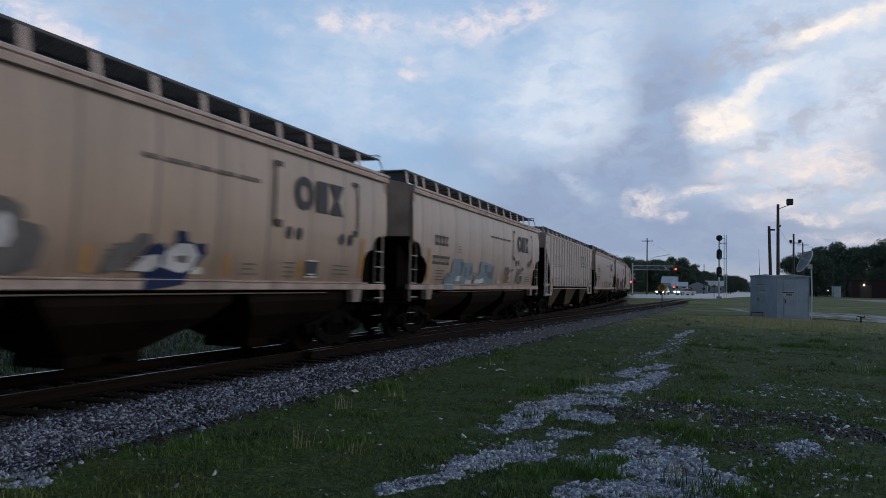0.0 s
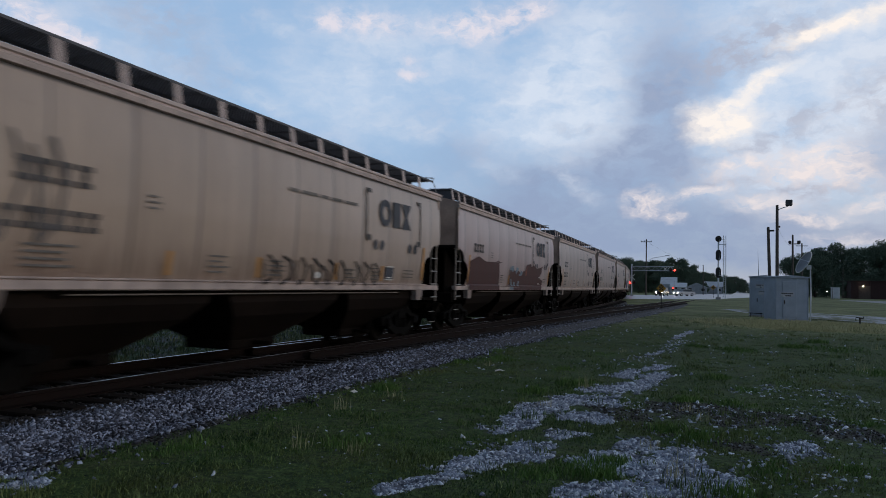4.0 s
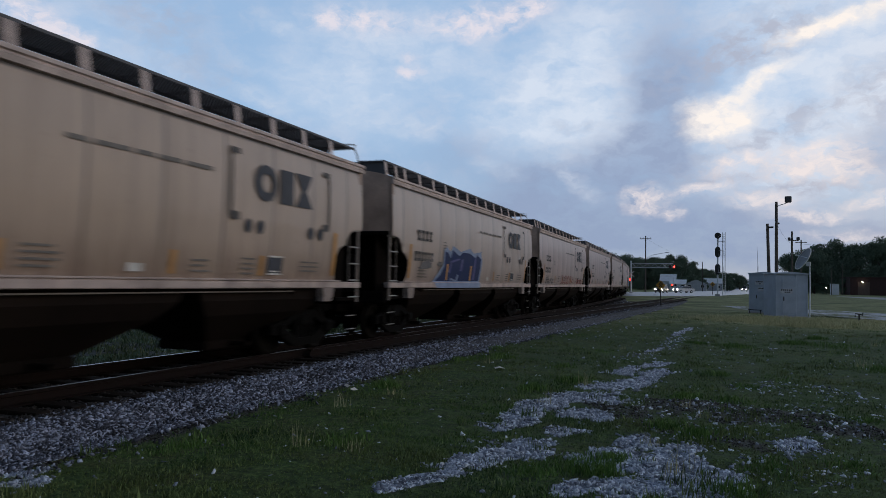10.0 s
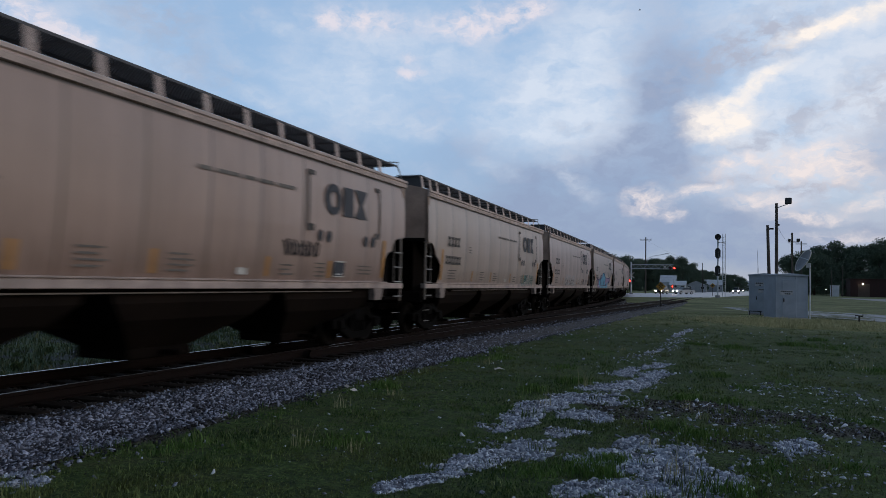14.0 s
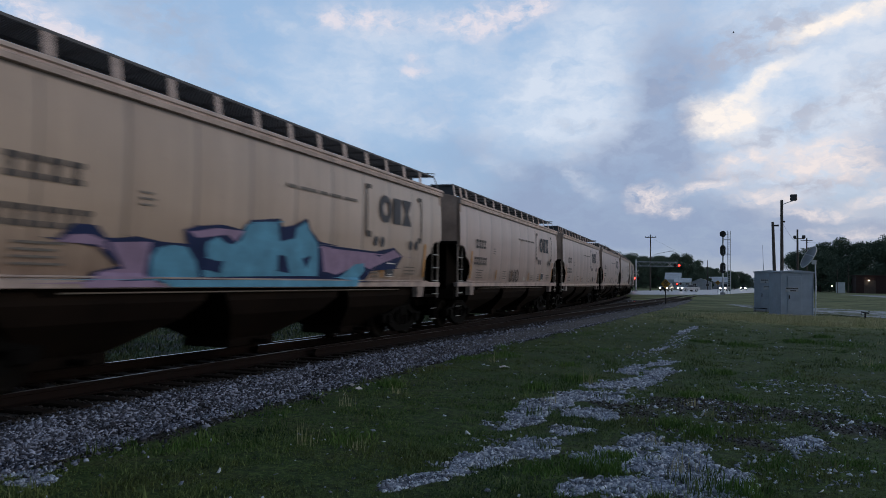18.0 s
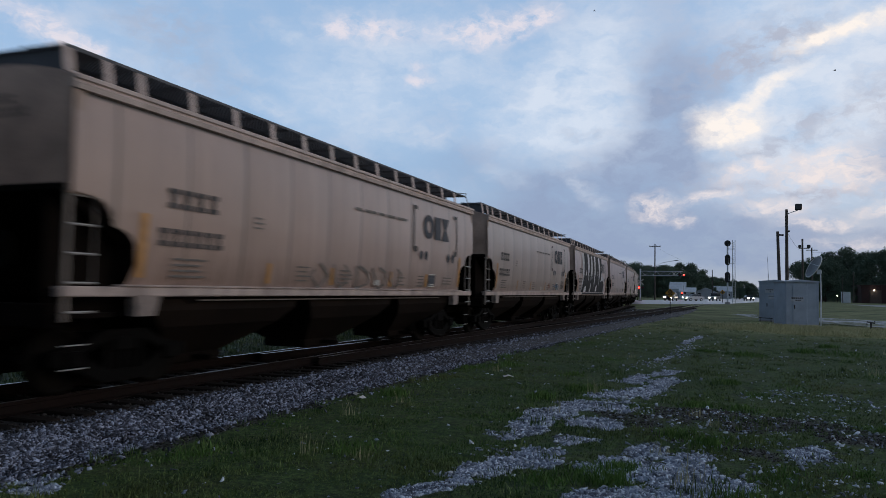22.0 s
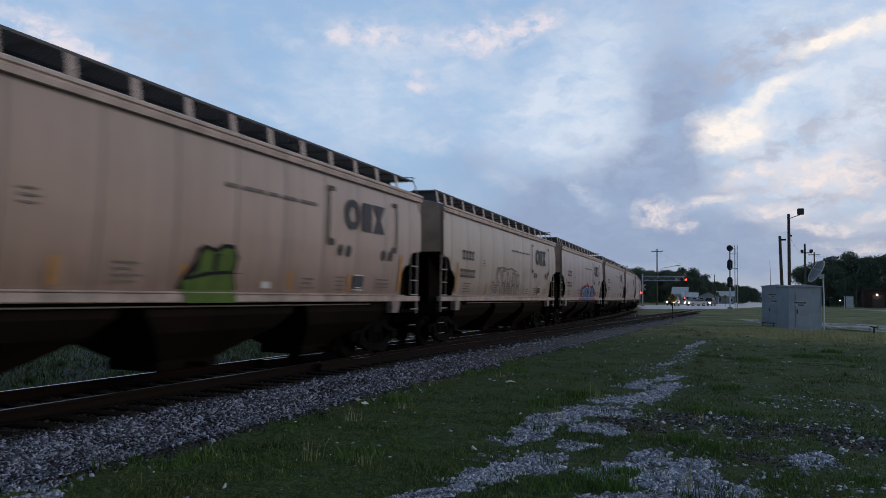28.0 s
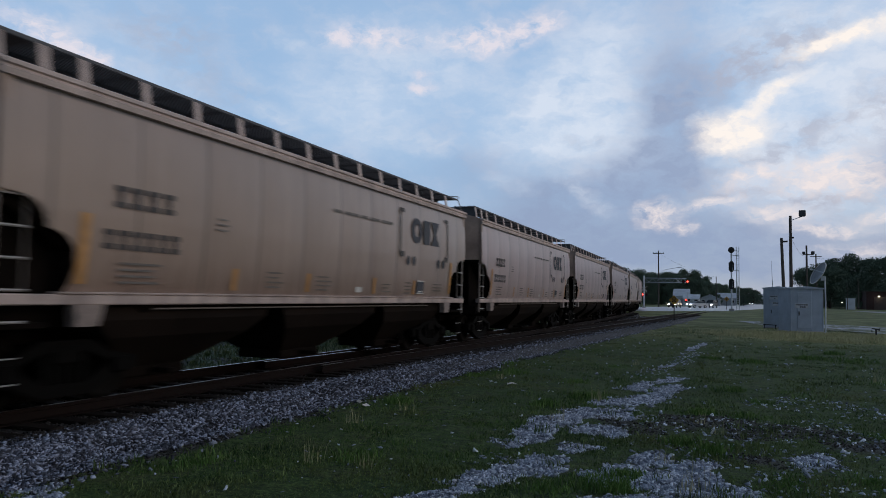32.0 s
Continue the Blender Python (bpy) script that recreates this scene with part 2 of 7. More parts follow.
def car_paint(name, color, rust=0.35, seams=True):
    """Faded hopper paint: vertical run-off streaks, dirt along the weld seams, rust specks, painted shade lines at eave
    and sill.
    """
    m = bpy.data.materials.new(name)
    m.use_nodes = True
    n = Nodes(m.node_tree)
    co = n.tree.nodes.new("ShaderNodeTexCoord").outputs["Object"]
    broad = n.noise(co, 0.45, 4.0).outputs[0]
    streak = n.noise(n.mapping(co, scale=(5, 5, 0.25)), 1.6, 5.0, 0.65).outputs[0]
    grain = n.noise(co, 55.0, 3.0).outputs[0]
    c = n.mix(n.ramp(broad, 0.3, 0.7), tuple(x * 0.76 for x in color), tuple(min(1, x) for x in color))
    c = n.mix(n.ramp(streak, 0.5, 0.8, 0, 0.26), c, (0.18, 0.13, 0.10))
    runs = n.noise(n.mapping(co, scale=(3, 3, 0.10)), 1.1, 4.0, 0.6).outputs[0]
    c = n.mix(n.ramp(runs, 0.56, 0.70, 0, 0.30), c, (0.20, 0.125, 0.09))
    c = n.mix(n.ramp(runs, 0.44, 0.32, 0, 0.30), c, tuple(min(1, x * 1.18) for x in color))
    s = n.tree.nodes.new("ShaderNodeSeparateXYZ")
    n.link(co, s.inputs[0])
    # run-off from every weld seam
    seam = n.math("ABSOLUTE", n.math("SUBTRACT", n.math("FRACT", n.math("ADD", n.math("DIVIDE", s.outputs[1], 1.4273), 0.5 + 50)), 0.5))
    line = n.math("MULTIPLY", n.ramp(seam, 0.075, 0.0, 0, 1, True), n.ramp(n.noise(n.mapping(co, scale=(1, 1, 0.3)), 1.3, 3.0).outputs[0], 0.35, 0.65, 0.10, 0.58))
    if seams:
        c = n.mix(line, c, (0.13, 0.092, 0.072))
        c = n.mix(n.math("MULTIPLY", n.ramp(seam, 0.013, 0.006, 0, 1, True), n.ramp(broad, 0.3, 0.6, 0.35, 0.9)), c, (0.045, 0.034, 0.03))
    low = n.math("MULTIPLY", n.ramp(s.outputs[2], 2.4, 1.4, 0, 1, True), n.ramp(streak, 0.35, 0.62, 0.12, 0.78))
    c = n.mix(low, c, (0.165, 0.095, 0.068))
    # dark lines under the eave and at the sill: shade painted into the colour
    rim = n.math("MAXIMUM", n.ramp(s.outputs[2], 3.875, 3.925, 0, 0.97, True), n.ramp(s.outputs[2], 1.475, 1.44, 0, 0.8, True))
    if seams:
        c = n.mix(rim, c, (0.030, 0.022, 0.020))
    spot = n.math("MULTIPLY", n.ramp(n.noise(co, 6.0, 6.0, 0.7).outputs[0], 0.62, 0.75), rust)
    c = n.mix(spot, c, (0.16, 0.07, 0.035))
    p = n.tree.nodes.new("ShaderNodeBsdfPrincipled")
    n.link(c, p.inputs["Base Color"])
    n.link(n.ramp(streak, 0.2, 0.8, 0.36, 0.60), p.inputs["Roughness"])
    # dusty film that shows at a low angle
    bw = n.tree.nodes.new("ShaderNodeRGBToBW")
    n.link(c, bw.inputs[0])
    n.link(n.math("MULTIPLY", bw.outputs[0], 2.6, clamp=True), p.inputs["Sheen Weight"])
    p.inputs["Sheen Roughness"].default_value = 0.4
    p.inputs["Coat Weight"].default_value, p.inputs["Coat Roughness"].default_value = 0.9, 0.32
    p.inputs["Specular IOR Level"].default_value = 0.5
    p.inputs["Sheen Tint"].default_value = (1.0, 0.84, 0.79, 1)
    u = n.tree.nodes.new("ShaderNodeBump")
    u.inputs["Strength"].default_value, u.inputs["Distance"].default_value = 0.25, 0.012
    n.link(n.math("ADD", n.math("MULTIPLY", grain, 0.25), n.noise(co, 1.1, 2.0).outputs[0]), u.inputs["Height"])
    n.link(u.outputs[0], p.inputs["Normal"])
    o = n.tree.nodes.new("ShaderNodeOutputMaterial")
    n.link(p.outputs[0], o.inputs[0])
    return m


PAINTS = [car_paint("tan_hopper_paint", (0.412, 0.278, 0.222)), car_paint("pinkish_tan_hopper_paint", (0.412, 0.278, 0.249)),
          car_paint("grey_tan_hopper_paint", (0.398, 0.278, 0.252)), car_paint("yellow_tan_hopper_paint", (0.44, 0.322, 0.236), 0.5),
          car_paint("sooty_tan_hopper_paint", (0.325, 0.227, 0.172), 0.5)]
GREY_PAINT = car_paint("grey_ribbed_hopper_paint", (0.55, 0.475, 0.445), 0.15, False)
LIGHT_BAY = mat("dusty_brown_bay_paint", (0.085, 0.062, 0.047), 0.8, scale=1.2, vary=0.4, spec=0.1)
DULL_AMBER = mat("dull_amber_plate", (0.40, 0.22, 0.10), 0.6, scale=5.0)
END_PAINT = mat("dull_end_paint", (0.49, 0.36, 0.29), 0.65, scale=1.5, vary=0.3)
TRIM = mat("pale_sill_paint", (0.56, 0.46, 0.42), 0.6, scale=2.0, vary=0.3)
# shade beneath the wagons is built into these near-black tones
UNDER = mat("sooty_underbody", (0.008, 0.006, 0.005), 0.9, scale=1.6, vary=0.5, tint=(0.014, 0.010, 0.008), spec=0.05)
# bay colour is darkened for the shade under the body
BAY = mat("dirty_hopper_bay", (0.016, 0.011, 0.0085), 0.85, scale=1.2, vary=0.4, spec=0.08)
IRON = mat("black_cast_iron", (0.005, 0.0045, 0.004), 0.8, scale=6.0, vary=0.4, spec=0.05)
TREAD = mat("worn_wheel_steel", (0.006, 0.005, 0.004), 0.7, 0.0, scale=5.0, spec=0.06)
BOARD = mat("dark_galvanised_grating", (0.085, 0.09, 0.102), 0.6, 0.3, scale=4.0)
STILE = mat("dull_brown_stile_steel", (0.20, 0.165, 0.14), 0.65, scale=4.0, vary=0.35)
PAD = mat("grimy_pad_paint", (0.31, 0.245, 0.215), 0.7, scale=4.0, vary=0.45)
SILL = mat("grimy_sill_paint", (0.46, 0.365, 0.325), 0.65, scale=2.5, vary=0.4)
RUNG = mat("grey_ladder_steel", (0.36, 0.34, 0.32), 0.55, scale=6.0)
INK = mat("dark_blue_grey_stencil", (0.055, 0.06, 0.075), 0.7, scale=4.0, vary=0.3)
WORN_INK = mat("worn_dark_stencil", (0.095, 0.085, 0.082), 0.75, scale=5.0, vary=0.45)
FAINT = mat("faded_grey_stencil", (0.19, 0.17, 0.155), 0.75, scale=4.0, vary=0.35)
AMBER = mat("amber_reflective_tape", (0.56, 0.28, 0.08), 0.5, scale=5.0)
WHITE = mat("white_decal", (0.72, 0.70, 0.66), 0.6, scale=5.0)
# rust tone taken down towards black for the shaded rail web
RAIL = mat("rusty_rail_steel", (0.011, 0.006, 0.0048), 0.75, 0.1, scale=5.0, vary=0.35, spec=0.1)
# same steel as the polished head, dimmed for the dark train it reflects
DIMMED_HEAD = mat("worn_rusty_rail_head", (0.14, 0.105, 0.09), 0.4, 0.6, scale=3.0, vary=0.3, bump=0.03)
SHINE = mat("polished_rail_head", (0.22, 0.195, 0.18), 0.26, 0.9, scale=3.0, vary=0.15, bump=0.03)
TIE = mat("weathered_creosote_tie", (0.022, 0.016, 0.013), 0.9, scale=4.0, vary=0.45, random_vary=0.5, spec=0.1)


def island_mat(name, a, b, c, rough=0.75, scale=0.8, drift=None):
    """Leaves or stones: each loose piece takes its own shade; drift: a tone that takes over in broad patches."""
    m = bpy.data.materials.new(name)
    m.use_nodes = True
    n = Nodes(m.node_tree)
    r = n.tree.nodes.new("ShaderNodeNewGeometry").outputs["Random Per Island"]
    co = n.tree.nodes.new("ShaderNodeTexCoord").outputs["Object"]
    k = n.noise(co, scale, 3.0).outputs[0]
    col = n.mix(n.ramp(k, 0.35, 0.65), a, b)
    if drift:
        broad = n.noise(co, 0.16, 5.0, 0.6).outputs[0]
        col = n.mix(n.ramp(broad, 0.46, 0.66, 0, 0.8), col, drift)
    col = n.mix(n.ramp(r, 0.45, 1.0, 0, 1), col, c)
    p = n.tree.nodes.new("ShaderNodeBsdfPrincipled")
    n.link(col, p.inputs["Base Color"])
    p.inputs["Roughness"].default_value = rough
    p.inputs["Specular IOR Level"].default_value = 0.25
    o = n.tree.nodes.new("ShaderNodeOutputMaterial")
    n.link(p.outputs[0], o.inputs[0])
    return m


# distance haze goes into the leaf colour as extra blue
LEAF = island_mat("dark_summer_leaves", (0.085, 0.125, 0.092), (0.12, 0.165, 0.115), (0.14, 0.185, 0.125), scale=0.35)
BUSH = island_mat("pale_bush_leaves", (0.06, 0.10, 0.035), (0.17, 0.23, 0.085), (0.33, 0.37, 0.16), scale=1.6)
BARK = mat("grey_brown_bark", (0.09, 0.07, 0.055), 0.9, scale=5.0, vary=0.4, bump=0.5)
BLADE = island_mat("green_grass_blades", (0.020, 0.050, 0.015), (0.070, 0.148, 0.036), (0.20, 0.27, 0.095), scale=0.7, drift=(0.155, 0.155, 0.058))
STRAW = island_mat("dry_straw_stalks", (0.44, 0.42, 0.24), (0.52, 0.49, 0.30), (0.28, 0.30, 0.15))
BALLAST = island_mat("ballast_stones", (0.024, 0.025, 0.033), (0.080, 0.088, 0.115), (0.47, 0.52, 0.66), 0.8, 2.5)
CHIP = island_mat("pale_gravel_stones", (0.105, 0.12, 0.155), (0.37, 0.425, 0.54), (0.78, 0.85, 0.95), 0.8, 4.0)


def bed_material():
    """Ballast that is grey on the shoulder and near black between the rails."""
    m = bpy.data.materials.new("crushed_stone_bed")
    m.use_nodes = True
    n = Nodes(m.node_tree)
    co = n.tree.nodes.new("ShaderNodeTexCoord").outputs["Object"]
    vor = n.tree.nodes.new("ShaderNodeTexVoronoi")
    vor.inputs["Scale"].default_value = 24.0
    n.link(co, vor.inputs["Vector"])
    z = n.tree.nodes.new("ShaderNodeSeparateXYZ")
    n.link(co, z.inputs[0])
    c = n.mix(n.ramp(vor.outputs["Distance"], 0.05, 0.6), (0.25, 0.265, 0.31), (0.014, 0.014, 0.016))
    inner_dark = n.ramp(n.math("ADD", z.outputs[2], n.math("MULTIPLY", n.noise(co, 3.0, 4.0).outputs[0], 0.03)), 0.20, 0.235, 0, 0.85)
    c = n.mix(inner_dark, c, (0.022, 0.018, 0.016))
    p = n.tree.nodes.new("ShaderNodeBsdfPrincipled")
    n.link(c, p.inputs["Base Color"])
    p.inputs["Roughness"].default_value = 0.9
    u = n.tree.nodes.new("ShaderNodeBump")
    u.inputs["Strength"].default_value, u.inputs["Distance"].default_value = 0.9, 0.04
    u.invert = True
    n.link(vor.outputs["Distance"], u.inputs["Height"])
    n.link(u.outputs[0], p.inputs["Normal"])
    o = n.tree.nodes.new("ShaderNodeOutputMaterial")
    n.link(p.outputs[0], o.inputs[0])
    return m


WEED = island_mat("grey_green_weeds", (0.045, 0.070, 0.030), (0.12, 0.15, 0.065), (0.30, 0.32, 0.18), scale=1.5)
BED_STONE = bed_material()
DARK_STONES = island_mat("oil_stained_stones", (0.022, 0.019, 0.017), (0.035, 0.03, 0.027), (0.06, 0.055, 0.052), 0.8, 2.0)


def ground_material():
    m = bpy.data.materials.new("grass_and_gravel_ground")
    m.use_nodes = True
    n = Nodes(m.node_tree)
    co = n.tree.nodes.new("ShaderNodeTexCoord").outputs["Object"]
    at = n.tree.nodes.new("ShaderNodeAttribute")
    at.attribute_name = "gravel"
    dirt = n.tree.nodes.new("ShaderNodeAttribute")
    dirt.attribute_name = "dirt"
    big = n.noise(co, 0.12, 4.0).outputs[0]
    mid = n.noise(co, 1.1, 5.0, 0.65).outputs[0]
    tiny = n.noise(co, 22.0, 4.0, 0.7).outputs[0]
    grass = n.mix(n.ramp(big, 0.35, 0.65), (0.036, 0.080, 0.022), (0.070, 0.118, 0.030))
    grass = n.mix(n.ramp(mid, 0.45, 0.72), grass, (0.090, 0.100, 0.040))
    clump = n.noise(co, 6.5, 5.0, 0.7).outputs[0]
    grass = n.mix(n.ramp(clump, 0.50, 0.66), grass, (0.105, 0.165, 0.048))
    grass = n.mix(n.ramp(clump, 0.48, 0.36, 0, 0.85), grass, (0.012, 0.024, 0.011))
    grass = n.mix(n.ramp(tiny, 0.42, 0.62, 0, 0.75), grass, (0.012, 0.022, 0.010))
    grass = n.mix(n.ramp(n.noise(co, 31.0, 2.0, 0.6).outputs[0], 0.62, 0.70, 0, 0.6), grass, (0.19, 0.23, 0.10))
    where = n.tree.nodes.new("ShaderNodeSeparateXYZ")
    n.link(co, where.inputs[0])
    meadow = n.math("MULTIPLY", n.ramp(where.outputs[1], 30, 50, 0, 1, True), n.ramp(n.noise(co, 0.22, 5.0, 0.65).outputs[0], 0.35, 0.6, 0.15, 0.9))
    grass = n.mix(meadow, grass, (0.24, 0.25, 0.115))
    grass = n.mix(n.math("MULTIPLY", meadow, n.ramp(n.noise(co, 0.9, 6.0, 0.75).outputs[0], 0.5, 0.62, 0, 0.75)), grass, (0.045, 0.075, 0.030))
    dry = n.math("MULTIPLY", n.math("MULTIPLY", n.ramp(where.outputs[1], 37, 47, 0, 1, True), n.ramp(where.outputs[1], 58, 53, 0, 1, True)),
                 n.math("MULTIPLY", n.ramp(where.outputs[0], -1.5, 2.5, 0, 1, True), n.ramp(where.outputs[0], 13, 8, 0, 1, True)))
    grass = n.mix(n.math("MULTIPLY", dry, n.ramp(n.noise(co, 0.5, 5.0, 0.7).outputs[0], 0.36, 0.58, 0.2, 0.95)), grass, (0.36, 0.35, 0.19))
    vor = n.tree.nodes.new("ShaderNodeTexVoronoi")
    vor.inputs["Scale"].default_value = 34.0
    n.link(co, vor.inputs["Vector"])
    stone = n.mix(n.ramp(vor.outputs["Distance"], 0.08, 0.55), (0.26, 0.29, 0.37), (0.016, 0.017, 0.020))
    earth = n.mix(n.ramp(tiny, 0.42, 0.62), (0.022, 0.022, 0.018), (0.12, 0.125, 0.12))
    c = n.mix(n.ramp(dirt.outputs["Fac"], 0.3, 0.7), grass, earth)
    edge = n.math("ADD", at.outputs["Fac"], n.math("MULTIPLY", n.math("SUBTRACT", n.noise(co, 5.0, 4.0, 0.7).outputs[0], 0.5), 0.7))
    c = n.mix(n.ramp(edge, 0.22, 0.5, 0, 0.8), c, earth)
    c = n.mix(n.ramp(edge, 0.45, 0.75), c, stone)
    p = n.tree.nodes.new("ShaderNodeBsdfPrincipled")
    n.link(c, p.inputs["Base Color"])
    p.inputs["Roughness"].default_value = 0.92
    p.inputs["Specular IOR Level"].default_value = 0.2
    u = n.tree.nodes.new("ShaderNodeBump")
    u.inputs["Strength"].default_value, u.inputs["Distance"].default_value = 0.6, 0.05
    n.link(clump, u.inputs["Height"])
    n.link(u.outputs[0], p.inputs["Normal"])
    o = n.tree.nodes.new("ShaderNodeOutputMaterial")
    n.link(p.outputs[0], o.inputs[0])
    return m


# asphalt tone is raised and bluish to carry the sky glare
ASPHALT = mat("worn_grey_asphalt", (0.33, 0.34, 0.37), 0.36, scale=0.6, vary=0.25, fine=30)
CONCRETE = mat("pale_concrete_strip", (0.36, 0.36, 0.37), 0.85, scale=0.8, vary=0.3, fine=25)

# ---- mesh building ----


class Mesh:
    """Collects vertices and faces of one part."""

    def __init__(self):
        self.v, self.f = [], []

    def add(self, verts, faces):
        k = len(self.v)
        self.v += [tuple(p) for p in verts]
        self.f += [tuple(i + k for i in f) for f in faces]
        return self

    def box(self, x0, x1, y0, y1, z0, z1, c=0.012):
        """A block with chamfered edges."""
        c = min(c, (x1 - x0) * 0.3, (y1 - y0) * 0.3, (z1 - z0) * 0.3)
        vs = []
        lo, hi = (x0, y0, z0), (x1, y1, z1)
        for sx in (0, 1):
            for sy in (0, 1):
                for sz in (0, 1):
                    s = (sx, sy, sz)
                    for axis in range(3):
                        p = []
                        for a in range(3):
                            inset = 0 if a == axis else c
                            p.append(hi[a] - inset if s[a] else lo[a] + inset)
                        vs.append(p)

        def i(sx, sy, sz, a):
            return (sx * 4 + sy * 2 + sz) * 3 + a
        fs = []
        for a in range(3):
            b, d = (a + 1) % 3, (a + 2) % 3
            for s in (0, 1):
                q = []
                for u, v in ((0, 0), (1, 0), (1, 1), (0, 1)):
                    k = [0, 0, 0]
                    k[a], k[b], k[d] = s, u, v
                    q.append(i(*k, a))
                fs.append(q if s else q[::-1])
        for a in range(3):
            b, d = (a + 1) % 3, (a + 2) % 3
            for u in (0, 1):
                for v in (0, 1):
                    k0, k1 = [0, 0, 0], [0, 0, 0]
                    k0[b], k0[d], k1[b], k1[d] = u, v, u, v
                    k1[a] = 1
                    q = [i(*k0, b), i(*k1, b), i(*k1, d), i(*k0, d)]
                    fs.append(q if u == v else q[::-1])
        for sx in (0, 1):
            for sy in (0, 1):
                for sz in (0, 1):
                    q = [i(sx, sy, sz, 0), i(sx, sy, sz, 1), i(sx, sy, sz, 2)]
                    fs.append(q if (sx + sy + sz) % 2 else q[::-1])
        return self.add(vs, fs)

    def prism(self, pts, a0, a1, axis="x"):
        """A polygon (two coordinates, counter-clockwise) pushed along an axis from a0 to a1."""
        n = len(pts)
        put = {"x": lambda p, a: (a, p[0], p[1]), "y": lambda p, a: (p[0], a, p[1]), "z": lambda p, a: (p[0], p[1], a)}[axis]
        vs = [put(p, a0) for p in pts] + [put(p, a1) for p in pts]
        fs = [tuple(range(n))[::-1], tuple(range(n, 2 * n))]
        fs += [(k, (k + 1) % n, n + (k + 1) % n, n + k) for k in range(n)]
        return self.add(vs, fs)

    def tube(self, pts, r, n=6, taper=1.0):
        """A bent round bar through the points."""
        pts = [Vector(p) for p in pts]
        vs, fs = [], []
        for k, p in enumerate(pts):
            d = (pts[min(k + 1, len(pts) - 1)] - pts[max(k - 1, 0)]).normalized()
            u = d.cross(Vector((0.13, 0.21, 1)) if abs(d.z) < 0.9 else Vector((1, 0.1, 0))).normalized()
            v = d.cross(u)
            rr = r * (1 + (taper - 1) * k / max(1, len(pts) - 1))
            vs += [p + (u * math.cos(2 * math.pi * j / n) + v * math.sin(2 * math.pi * j / n)) * rr for j in range(n)]
        for k in range(len(pts) - 1):
            fs += [(k * n + j, k * n + (j + 1) % n, (k + 1) * n + (j + 1) % n, (k + 1) * n + j) for j in range(n)]
        fs += [tuple(range(n))[::-1], tuple(range((len(pts) - 1) * n, len(pts) * n))]
        return self.add(vs, fs)

    def lathe(self, rings, n=20, axis="x", at=(0, 0, 0)):
        """Rings (position along the axis, radius) turned about it."""
        vs, fs = [], []
        for a, r in rings:
            for j in range(n):
                c, s = r * math.cos(2 * math.pi * j / n), r * math.sin(2 * math.pi * j / n)
                p = {"x": (a, c, s), "y": (c, a, s), "z": (c, s, a)}[axis]
                vs.append((p[0] + at[0], p[1] + at[1], p[2] + at[2]))
        for k in range(len(rings) - 1):
            fs += [(k * n + j, k * n + (j + 1) % n, (k + 1) * n + (j + 1) % n, (k + 1) * n + j) for j in range(n)]
        fs += [tuple(range(n))[::-1], tuple(range((len(rings) - 1) * n, len(rings) * n))]
        return self.add(vs, fs)

    def grid(self, rows):
        """A sheet through rows of points."""
        w_ = len(rows[0])
        vs = [p for r in rows for p in r]
        fs = []
        for k in range(len(rows) - 1):
            for j in range(w_ - 1):
                q = (k * w_ + j, k * w_ + j + 1, (k + 1) * w_ + j + 1, (k + 1) * w_ + j)
                if (Vector(vs[q[0]]) - Vector(vs[q[1]])).length + (Vector(vs[q[2]]) - Vector(vs[q[3]])).length > 1e-4:
                    fs.append(q)
        return self.add(vs, fs)

    def data(self, name, material, smooth=False):
        me = bpy.data.meshes.new(name)
        me.from_pydata(self.v, [], self.f)
        me.materials.append(material)
        if smooth:
            me.shade_smooth()
        me.update()
        return me


def part(name, mesh, material, parent=None, label="", at=None, smooth=False):
    """One mesh object under a thing or a part. mesh: a Mesh or ready mesh data."""
    ob = new(name, mesh.data(name, material, smooth) if isinstance(mesh, Mesh) else mesh)
    if parent:
        ob.parent = parent
    if at is not None:
        ob.matrix_basis = at if isinstance(at, Matrix) else Matrix.Translation(at)
    if label:
        tagged(ob, label)
    return ob


def thing(name, m, label, category, group=""):
    ob = new(name)
    ob.empty_display_size = 0.3
    ob.matrix_basis = m
    return tagged(ob, label, category, group)


def bulk(name, verts, quads, material, smooth=False):
    """Mesh data from arrays: verts (n, 3), faces (m, 3 or 4)."""
    me = bpy.data.meshes.new(name)
    k = quads.shape[1]
    me.vertices.add(len(verts))
    me.vertices.foreach_set("co", np.asarray(verts, np.float32).ravel())
    me.loops.add(quads.size)
    me.loops.foreach_set("vertex_index", np.asarray(quads, np.int32).ravel())
    me.polygons.add(len(quads))
    me.polygons.foreach_set("loop_start", np.arange(0, quads.size, k, dtype=np.int32))
    me.materials.append(material)
    me.update(calc_edges=True)
    me.validate()
    if smooth:
        me.shade_smooth()
    return me

# ---- the lines that everything follows ----
RAIL_TOP = 0.45
STEP = 0.5
STATIONS = np.arange(-470.0, 600.0, STEP)


def heading(s):
    """Lean of the main track to the left of north, in radians, at a station."""
    bend = 0.0007 * np.clip(s, 0, None)
    r = np.clip((s - 35.0) / 60.0, 0, None)
    bend = bend + 0.0005 * 60.0 * np.where(r < 1, r * r / 2, r - 0.5)
    bend = bend + 0.0022 * np.clip(s - 150.0, 0, None)
    return np.minimum(bend, 0.62)


_h = heading(STATIONS)
_x = np.cumsum(-np.sin(_h)) * STEP
_y = np.cumsum(np.cos(_h)) * STEP
_zero = int(np.argmin(abs(STATIONS)))
LINE_X, LINE_Y = _x - _x[_zero] - 9.17, _y - _y[_zero]


